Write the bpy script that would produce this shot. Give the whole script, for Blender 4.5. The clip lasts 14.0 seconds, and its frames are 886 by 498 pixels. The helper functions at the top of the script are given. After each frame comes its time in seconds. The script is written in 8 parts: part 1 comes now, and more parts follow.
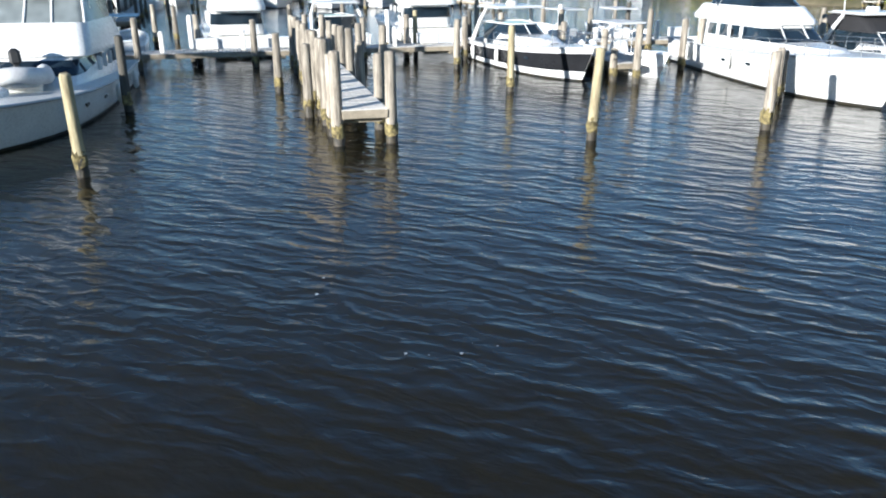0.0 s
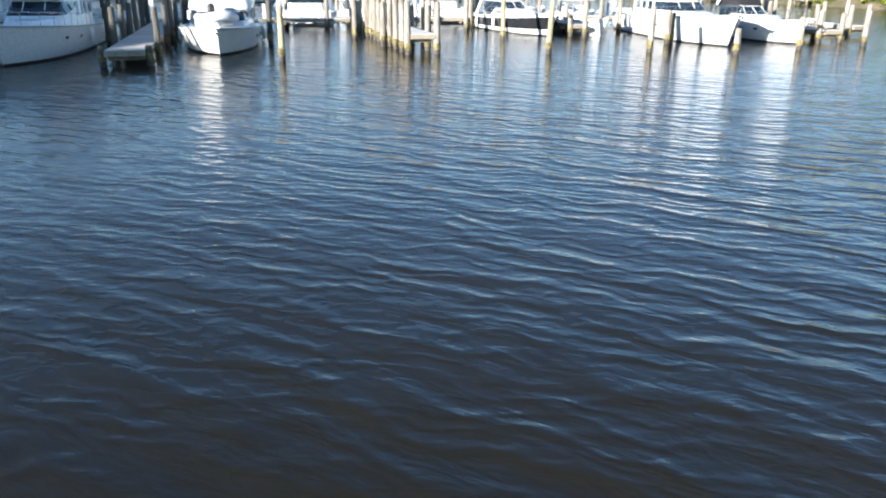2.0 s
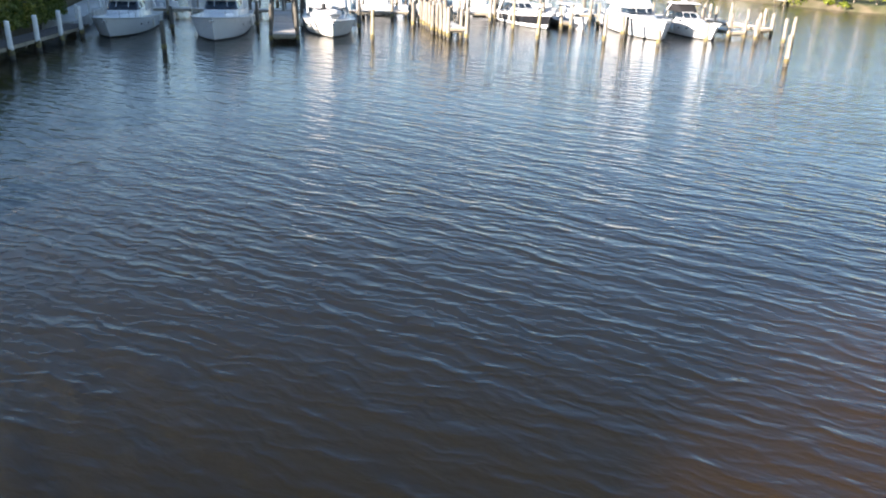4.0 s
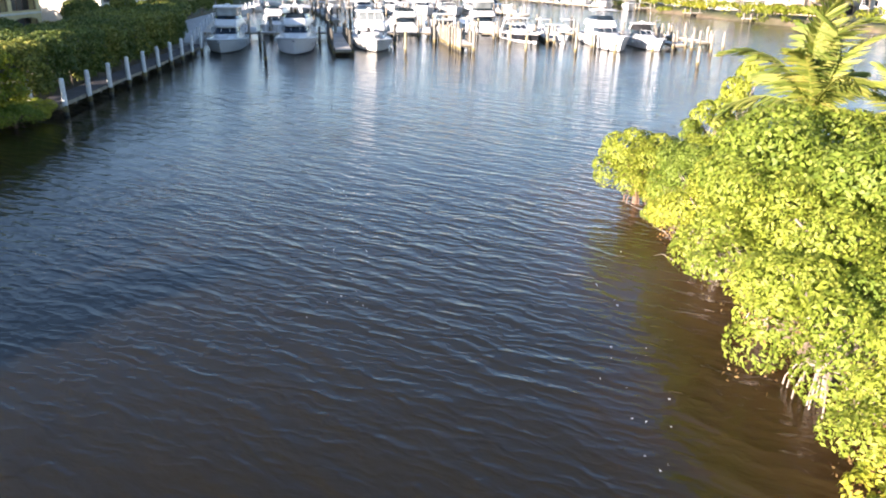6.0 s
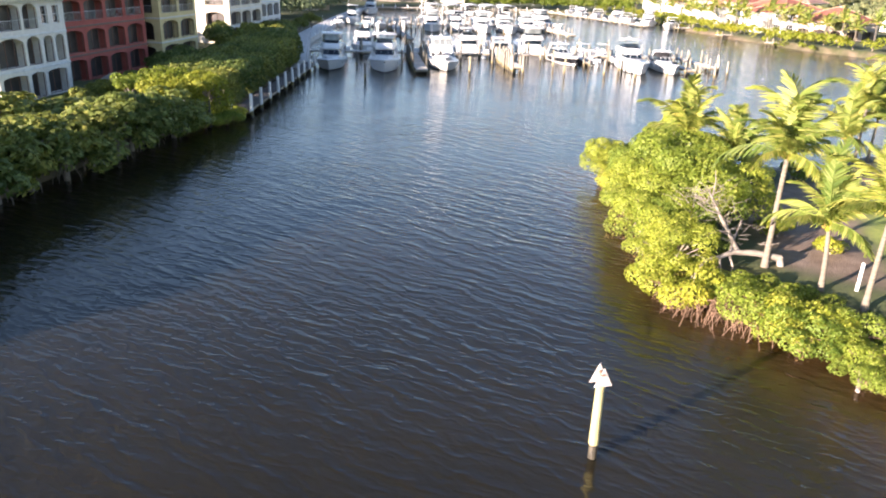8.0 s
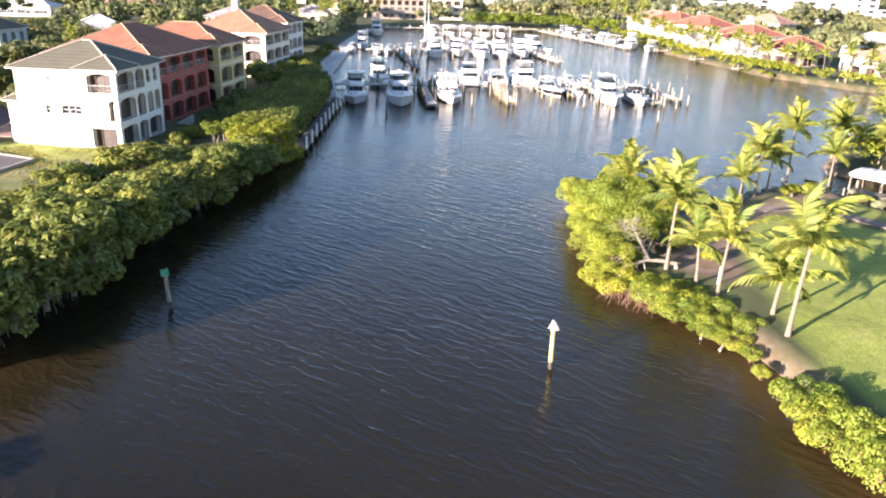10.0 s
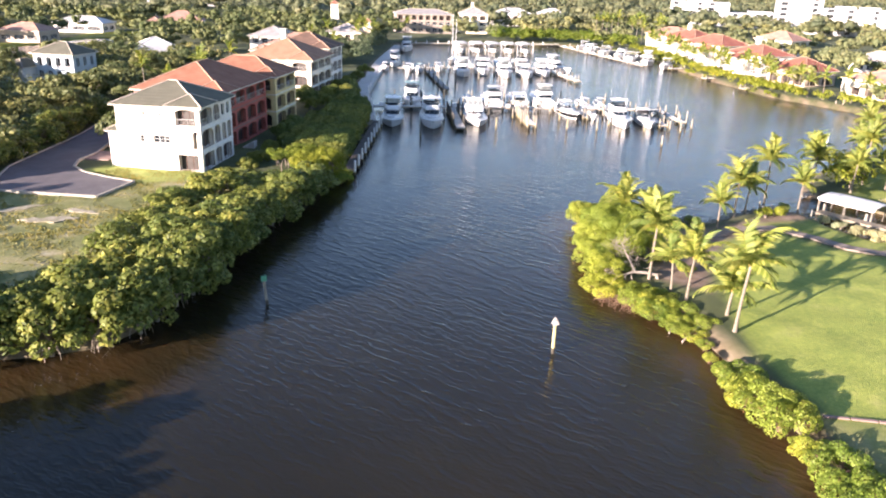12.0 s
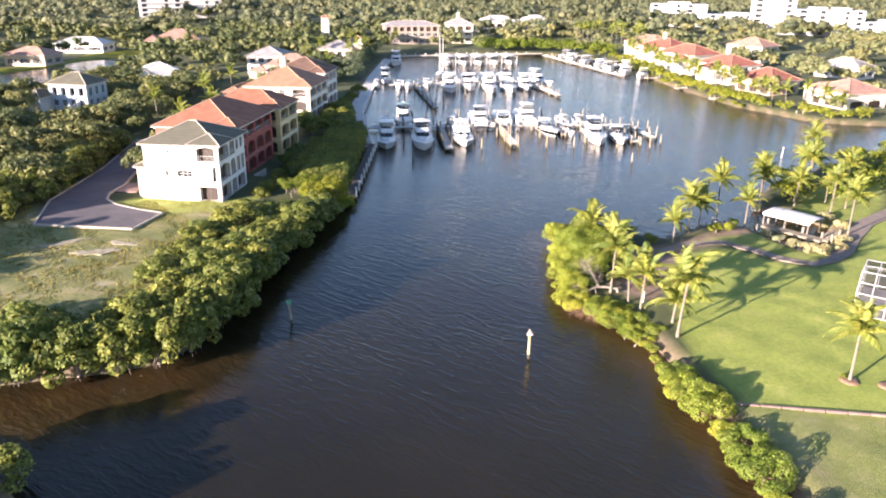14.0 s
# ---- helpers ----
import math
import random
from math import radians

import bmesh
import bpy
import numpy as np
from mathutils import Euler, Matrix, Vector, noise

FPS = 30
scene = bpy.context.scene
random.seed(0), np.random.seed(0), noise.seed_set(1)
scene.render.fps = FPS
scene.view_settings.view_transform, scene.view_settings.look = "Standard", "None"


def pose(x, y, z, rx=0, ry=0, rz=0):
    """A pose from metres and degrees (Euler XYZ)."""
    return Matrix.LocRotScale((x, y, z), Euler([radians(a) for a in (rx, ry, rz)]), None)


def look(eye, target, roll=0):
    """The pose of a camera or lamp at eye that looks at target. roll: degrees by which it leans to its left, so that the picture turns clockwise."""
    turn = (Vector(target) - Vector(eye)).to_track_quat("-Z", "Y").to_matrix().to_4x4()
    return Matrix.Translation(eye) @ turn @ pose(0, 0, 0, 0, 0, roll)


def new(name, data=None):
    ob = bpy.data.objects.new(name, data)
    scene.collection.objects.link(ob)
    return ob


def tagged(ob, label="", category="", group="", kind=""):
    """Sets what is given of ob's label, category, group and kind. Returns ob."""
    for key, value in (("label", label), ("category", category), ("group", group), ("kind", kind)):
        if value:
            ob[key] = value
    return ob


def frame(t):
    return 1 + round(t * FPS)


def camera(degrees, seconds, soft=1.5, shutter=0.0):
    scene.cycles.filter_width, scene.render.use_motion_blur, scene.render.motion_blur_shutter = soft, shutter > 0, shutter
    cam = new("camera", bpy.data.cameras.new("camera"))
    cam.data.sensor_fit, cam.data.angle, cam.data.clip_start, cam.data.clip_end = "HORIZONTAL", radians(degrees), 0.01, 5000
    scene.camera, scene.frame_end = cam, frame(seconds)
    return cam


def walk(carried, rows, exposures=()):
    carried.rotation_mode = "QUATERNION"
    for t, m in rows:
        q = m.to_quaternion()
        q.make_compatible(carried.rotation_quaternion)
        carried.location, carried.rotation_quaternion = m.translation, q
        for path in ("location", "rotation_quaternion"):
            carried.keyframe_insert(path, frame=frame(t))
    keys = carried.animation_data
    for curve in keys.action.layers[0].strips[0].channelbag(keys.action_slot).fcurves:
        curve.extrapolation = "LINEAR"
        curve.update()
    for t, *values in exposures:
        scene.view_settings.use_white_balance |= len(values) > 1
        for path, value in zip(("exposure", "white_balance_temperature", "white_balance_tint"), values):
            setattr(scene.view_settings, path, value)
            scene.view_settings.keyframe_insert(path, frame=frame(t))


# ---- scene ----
cam = camera(61.1, 14.0, soft=2.0)
PATH = [
    (0, 9.88, 128.11, 5.37, -16.22, -20.65, -0.09),
    (0.5, 8.16, 123.40, 4.93, -16.60, -20.25, -0.26),
    (1, 6.27, 118.60, 4.68, -16.99, -20.11, -0.19),
    (1.5, 4.58, 113.69, 4.42, -16.70, -20.10, 0.13),
    (2, 2.31, 108.61, 4.39, -16.99, -20.14, 0.42),
    (2.2, 1.51, 106.44, 4.38, -16.95, -20.19, 0.59),
    (4.3, -5.23, 78.61, 8.08, -13.95, -21.79, 1.54),
    (4.5, -5.83, 75.99, 8.22, -13.71, -21.51, 1.14),
    (5, -7.12, 69.59, 8.33, -13.24, -20.87, 1.06),
    (5.5, -8.26, 63.50, 8.89, -12.77, -20.53, 0.78),
    (6, -9.78, 57.20, 9.70, -12.69, -20.34, 1.01),
    (6.5, -11.43, 50.60, 10.75, -12.20, -20.21, 1.29),
    (7, -12.86, 44.26, 11.89, -11.13, -20.13, 1.51),
    (7.5, -14.18, 37.77, 13.37, -9.87, -20.17, 1.67),
    (8, -15.38, 31.81, 15.13, -8.72, -20.33, 1.92),
    (8.2, -15.87, 29.53, 15.84, -8.55, -20.35, 2.08),
    (10.3, -21.68, 8.08, 25.32, -9.16, -20.30, 1.91),
    (10.5, -22.10, 6.55, 26.14, -9.00, -20.40, 1.99),
    (11, -22.93, 2.66, 27.83, -8.31, -20.30, 1.96),
    (11.5, -23.71, -1.23, 29.59, -7.74, -20.32, 1.99),
    (12, -24.31, -5.00, 31.08, -7.31, -20.25, 1.85),
    (12.5, -25.04, -8.56, 32.81, -7.14, -20.31, 1.82),
    (13, -25.57, -12.09, 34.69, -7.12, -20.35, 1.56),
    (13.5, -25.92, -15.07, 36.90, -7.44, -20.45, 1.15),
    (14, -26.22, -17.75, 39.34, -7.97, -20.51, 0.66),
]
ROUTE = [(t, Matrix.Translation((x, y, z)) @ pose(0, 0, 0, 90 + pitch, 0, yaw) @ pose(0, 0, 0, 0, 0, roll))
         for t, x, y, z, yaw, pitch, roll in PATH]
walk(cam, ROUTE, exposures=[(0.0, 1.33, 5570, 7), (2.2, 1.87, 5760, 9), (4.4, 2.17, 6430, 16), (5.2, 2.2, 6400, 18), (7.0, 2.24, 6740, 21), (10.0, 2.26, 6640, 23), (14.0, 2.23, 6640, 25)])

# ---- daylight: low warm sun behind the viewer's left shoulder ----
SUN_ELEV = radians(12.1)
SUN_DIR = Vector((-0.851 * math.cos(SUN_ELEV), -0.525 * math.cos(SUN_ELEV), math.sin(SUN_ELEV)))
world = bpy.data.worlds.new("sky")
scene.world = world
world.use_nodes = True
wn = world.node_tree.nodes
wl = world.node_tree.links
wn.clear()
sky = wn.new("ShaderNodeTexSky")
sky.sky_type = "NISHITA"
sky.sun_disc = False
sky.sun_elevation = SUN_ELEV
sky.sun_rotation = math.atan2(SUN_DIR.x, SUN_DIR.y)
sky.air_density, sky.dust_density, sky.ozone_density = 1.0, 0.28, 2.2
sky.altitude = 800
bg = wn.new("ShaderNodeBackground")
bg.inputs["Strength"].default_value = 0.075
wout = wn.new("ShaderNodeOutputWorld")
wl.new(sky.outputs[0], bg.inputs[0])
wl.new(bg.outputs[0], wout.inputs[0])
sun_data = bpy.data.lights.new("sun", "SUN")
sun_data.energy, sun_data.angle, sun_data.color = 5.0, radians(0.6), (1.0, 0.885, 0.755)
sun = new("sun", sun_data)
sun.matrix_world = look((0, 0, 0), -SUN_DIR)

# ---- mesh tools ----
class MB:
    """Collects vertices and faces for one mesh."""

    def __init__(self):
        self.v, self.f, self.s = [], [], []

    def add(self, verts, faces, smooth=False):
        k = len(self.v)
        self.v.extend(tuple(p) for p in verts)
        self.f.extend(tuple(i + k for i in face) for face in faces)
        self.s.extend([smooth] * len(faces))
        return self

    def loft(self, rings, smooth=True, caps=(True, True), closed=True):
        n = len(rings[0])
        verts = [p for r in rings for p in r]
        faces = []
        for a in range(len(rings) - 1):
            for i in range(n if closed else n - 1):
                j = (i + 1) % n
                faces.append((a * n + i, a * n + j, (a + 1) * n + j, (a + 1) * n + i))
        self.add(verts, faces, smooth)
        if closed:
            if caps[0]:
                self.add(rings[0], [tuple(reversed(range(n)))])
            if caps[1]:
                self.add(rings[-1], [tuple(range(n))])
        return self

    def box(self, c, s, rz=0.0):
        x, y, z = (v / 2 for v in s)
        ca, sa = math.cos(rz), math.sin(rz)
        pts = [(c[0] + px * ca - py * sa, c[1] + px * sa + py * ca, c[2] + pz)
               for pz in (-z, z) for px, py in ((-x, -y), (x, -y), (x, y), (-x, y))]
        return self.add(pts, [(3, 2, 1, 0), (4, 5, 6, 7), (0, 1, 5, 4), (1, 2, 6, 5), (2, 3, 7, 6), (3, 0, 4, 7)])

    def rbox(self, c, s, r=0.03, top=None, shift=(0, 0), rz=0.0):
        """A box with chamfered edges; top scales its upper end, shift moves it."""
        top = top or (1, 1)
        ca, sa = math.cos(rz), math.sin(rz)
        rings = []
        for z, grow, k in ((0, -r, 0), (r, 0, 0), (s[2] - r, 0, 1), (s[2], -r, 1)):
            kx, ky = (top if k else (1, 1))
            hx, hy = s[0] / 2 * kx + grow, s[1] / 2 * ky + grow
            q = min(r * 1.2, hx * 0.45, hy * 0.45)
            ring = []
            for px, py in ((-hx + q, -hy), (hx - q, -hy), (hx, -hy + q), (hx, hy - q), (hx - q, hy), (-hx + q, hy), (-hx, hy - q), (-hx, -hy + q)):
                px, py = px + (shift[0] if k else 0), py + (shift[1] if k else 0)
                ring.append((c[0] + px * ca - py * sa, c[1] + px * sa + py * ca, c[2] - s[2] / 2 + z))
            rings.append(ring)
        return self.loft(rings, smooth=False)

    def cyl(self, p0, p1, r0, r1=None, n=8, caps=(True, True), smooth=True):
        return self.tube([p0, p1], [r0, r0 if r1 is None else r1], n, caps, smooth)

    def tube(self, pts, radii, n=6, caps=(True, True), smooth=True):
        pts = [Vector(p) for p in pts]
        if not isinstance(radii, (list, tuple)):
            radii = [radii] * len(pts)
        rings = []
        side = None
        for i, p in enumerate(pts):
            d = (pts[min(i + 1, len(pts) - 1)] - pts[max(i - 1, 0)])
            if d.length < 1e-9:
                d = Vector((0, 0, 1))
            d.normalize()
            if side is None:
                side = d.orthogonal().normalized()
            side = (side - d * side.dot(d))
            side = side.normalized() if side.length > 1e-6 else d.orthogonal().normalized()
            up = d.cross(side)
            rings.append([tuple(p + radii[i] * (math.cos(a) * side + math.sin(a) * up)) for a in (2 * math.pi * k / n for k in range(n))])
        return self.loft(rings, smooth, caps)

    def mesh(self, name, material=None):
        me = bpy.data.meshes.new(name)
        me.from_pydata(self.v, [], self.f)
        me.polygons.foreach_set("use_smooth", self.s)
        if material is not None:
            me.materials.append(material)
        me.update()
        return me


def part(name, mb, material, parent=None, label=""):
    """One mesh object, under a thing or a part."""
    ob = new(name, mb.mesh(name, material) if isinstance(mb, MB) else mb)
    if parent is not None:
        ob.parent = parent
    return tagged(ob, label) if label else ob


def thing(name, label, category, at=None, group="", kind=""):
    ob = new(name)
    ob.empty_display_size = 0.3
    if at is not None:
        ob.matrix_basis = at
    return tagged(ob, label, category, group, kind)


def solo(name, mb, material, label, category, at=None, group="", kind=""):
    ob = part(name, mb, material)
    if at is not None:
        ob.matrix_basis = at
    return tagged(ob, label, category, group, kind)


def raw_mesh(name, verts, faces, material, smooth=False, normals=None):
    """A mesh from numpy arrays of vertices (n,3) and quads or triangles (m,k)."""
    me = bpy.data.meshes.new(name)
    k = faces.shape[1]
    me.vertices.add(len(verts))
    me.vertices.foreach_set("co", np.asarray(verts, np.float32).ravel())
    me.loops.add(faces.size)
    me.loops.foreach_set("vertex_index", np.asarray(faces, np.int32).ravel())
    me.polygons.add(len(faces))
    me.polygons.foreach_set("loop_start", np.arange(0, faces.size, k, dtype=np.int32))
    me.polygons.foreach_set("use_smooth", np.full(len(faces), smooth))
    me.materials.append(material)
    me.update(calc_edges=True)
    me.validate()
    if normals is not None:
        me.polygons.foreach_set("use_smooth", np.full(len(faces), True))
        me.normals_split_custom_set_from_vertices(np.asarray(normals, np.float32))
    return me


# ---- materials ----
def nodes_of(name):
    m = bpy.data.materials.new(name)
    m.use_nodes = True
    nt = m.node_tree
    nt.nodes.clear()
    out = nt.nodes.new("ShaderNodeOutputMaterial")
    sh = nt.nodes.new("ShaderNodeBsdfPrincipled")
    nt.links.new(sh.outputs[0], out.inputs[0])
    return m, nt, sh, out


def noise_node(nt, scale, detail=3.0, rough=0.55, stretch=None, coord="Object"):
    tc = nt.nodes.new("ShaderNodeTexCoord")
    n = nt.nodes.new("ShaderNodeTexNoise")
    n.inputs["Scale"].default_value = scale
    n.inputs["Detail"].default_value = detail
    n.inputs["Roughness"].default_value = rough
    if stretch:
        mp = nt.nodes.new("ShaderNodeMapping")
        mp.inputs["Scale"].default_value = stretch
        nt.links.new(tc.outputs[coord], mp.inputs[0])
        nt.links.new(mp.outputs[0], n.inputs["Vector"])
    else:
        nt.links.new(tc.outputs[coord], n.inputs["Vector"])
    return n


def ramp(nt, source, stops):
    r = nt.nodes.new("ShaderNodeValToRGB")
    el = r.color_ramp.elements
    while len(el) < len(stops):
        el.new(0.5)
    for e, (p, c) in zip(el, stops):
        e.position, e.color = p, (*c, 1) if len(c) == 3 else c
    nt.links.new(source, r.inputs[0])
    return r


def blend(nt, fac, a, b, mode="MIX"):
    m = nt.nodes.new("ShaderNodeMix")
    m.data_type, m.blend_type = "RGBA", mode
    for sock, v in ((m.inputs[0], fac), (m.inputs[6], a), (m.inputs[7], b)):
        if isinstance(v, (int, float)):
            sock.default_value = v
        elif isinstance(v, tuple):
            sock.default_value = (*v, 1)
        else:
            nt.links.new(v, sock)
    return m.outputs[2]


def surf(name, col, dark=None, scale=3.0, rough=0.6, bump=0.0, bump_scale=None, metal=0.0, fine=None, stretch=None, vary=0.0, contrast=(0.35, 0.7), spec=0.5):
    """A weathered surface: two colours at a large scale, grain at a small one, relief, and a shade of its own for each object."""
    m, nt, sh, _ = nodes_of(name)
    dark = dark or tuple(c * 0.75 for c in col)
    n1 = noise_node(nt, scale, 4, 0.6, stretch)
    c = ramp(nt, n1.outputs[0], [(contrast[0], dark), (contrast[1], col)]).outputs[0]
    n2 = noise_node(nt, (fine or scale * 9), 3, 0.6, stretch)
    g = ramp(nt, n2.outputs[0], [(0.25, (0.82, 0.82, 0.82)), (0.75, (1.08, 1.08, 1.08))]).outputs[0]
    c = blend(nt, 1.0, c, g, "MULTIPLY")
    if vary:
        oi = nt.nodes.new("ShaderNodeObjectInfo")
        v = ramp(nt, oi.outputs["Random"], [(0, (1 - vary,) * 3), (1, (1 + vary,) * 3)]).outputs[0]
        c = blend(nt, 1.0, c, v, "MULTIPLY")
    nt.links.new(c, sh.inputs["Base Color"])
    rr = nt.nodes.new("ShaderNodeMapRange")
    rr.inputs[3].default_value, rr.inputs[4].default_value = max(0.02, rough - 0.1), min(1, rough + 0.1)
    nt.links.new(n2.outputs[0], rr.inputs[0])
    nt.links.new(rr.outputs[0], sh.inputs["Roughness"])
    sh.inputs["Metallic"].default_value = metal
    sh.inputs["Specular IOR Level"].default_value = spec
    if bump:
        b = nt.nodes.new("ShaderNodeBump")
        b.inputs["Strength"].default_value = 1.0
        b.inputs["Distance"].default_value = bump
        nb = noise_node(nt, bump_scale or scale * 6, 4, 0.6, stretch)
        nt.links.new(nb.outputs[0], b.inputs["Height"])
        nt.links.new(b.outputs[0], sh.inputs["Normal"])
    return m


def leaf_mat(name, low, high, tip, through_light=0.4):
    """Leaves: each leaf takes its own shade between low and high; some light passes through."""
    m, nt, sh, out = nodes_of(name)
    geo = nt.nodes.new("ShaderNodeNewGeometry")
    c = ramp(nt, geo.outputs["Random Per Island"], [(0.0, low), (0.7, high), (1.0, tip)]).outputs[0]
    n = noise_node(nt, 0.22, 2)
    oi = nt.nodes.new("ShaderNodeObjectInfo")
    v = ramp(nt, oi.outputs["Random"], [(0, (0.62, 0.74, 0.78)), (0.5, (0.96, 0.97, 0.95)), (1, (1.18, 1.1, 0.98))]).outputs[0]
    c = blend(nt, 1.0, c, v, "MULTIPLY")
    g = ramp(nt, n.outputs[0], [(0.3, (0.75, 0.8, 0.75)), (0.7, (1.15, 1.1, 1.0))]).outputs[0]
    c = blend(nt, 1.0, c, g, "MULTIPLY")
    stand = ramp(nt, noise_node(nt, 0.06, 2).outputs[0], [(0.32, (0.78, 0.88, 0.9)), (0.5, (1, 1, 1)), (0.68, (1.2, 1.12, 0.95))]).outputs[0]
    c = blend(nt, 1.0, c, stand, "MULTIPLY")
    nt.links.new(c, sh.inputs["Base Color"])
    sh.inputs["Roughness"].default_value = 0.55
    sh.inputs["Specular IOR Level"].default_value = 0.28
    tr = nt.nodes.new("ShaderNodeBsdfTranslucent")
    nt.links.new(c, tr.inputs[0])
    mix = nt.nodes.new("ShaderNodeMixShader")
    mix.inputs[0].default_value = through_light
    nt.links.new(sh.outputs[0], mix.inputs[1])
    nt.links.new(tr.outputs[0], mix.inputs[2])
    nt.links.new(mix.outputs[0], out.inputs[0])
    return m


def tile_mat(name, col, dark, pitch=0.33):
    """Barrel-tile or shingle roofing: courses and stains."""
    m = surf(name, col, dark, 0.5, 0.8, 0.0, vary=0.08, fine=6, spec=0.2)
    nt = m.node_tree
    sh = [n for n in nt.nodes if n.type == "BSDF_PRINCIPLED"][0]
    tc = nt.nodes.new("ShaderNodeTexCoord")
    w = nt.nodes.new("ShaderNodeTexWave")
    w.wave_type, w.bands_direction = "BANDS", "Z"
    w.inputs["Scale"].default_value = 1.0 / pitch / 3.2
    w.inputs["Distortion"].default_value = 0.6
    nt.links.new(tc.outputs["Object"], w.inputs["Vector"])
    b = nt.nodes.new("ShaderNodeBump")
    b.inputs["Distance"].default_value = 0.025
    nt.links.new(w.outputs["Fac"], b.inputs["Height"])
    nt.links.new(b.outputs[0], sh.inputs["Normal"])
    return m


def glass_dark(name, col=(0.01, 0.013, 0.016), rough=0.06):
    m, nt, sh, _ = nodes_of(name)
    n = noise_node(nt, 0.8, 2)
    nt.links.new(ramp(nt, n.outputs[0], [(0.3, tuple(c * 0.6 for c in col)), (0.7, tuple(c * 1.6 for c in col))]).outputs[0], sh.inputs["Base Color"])
    sh.inputs["Roughness"].default_value = rough
    sh.inputs["IOR"].default_value = 1.5
    return m


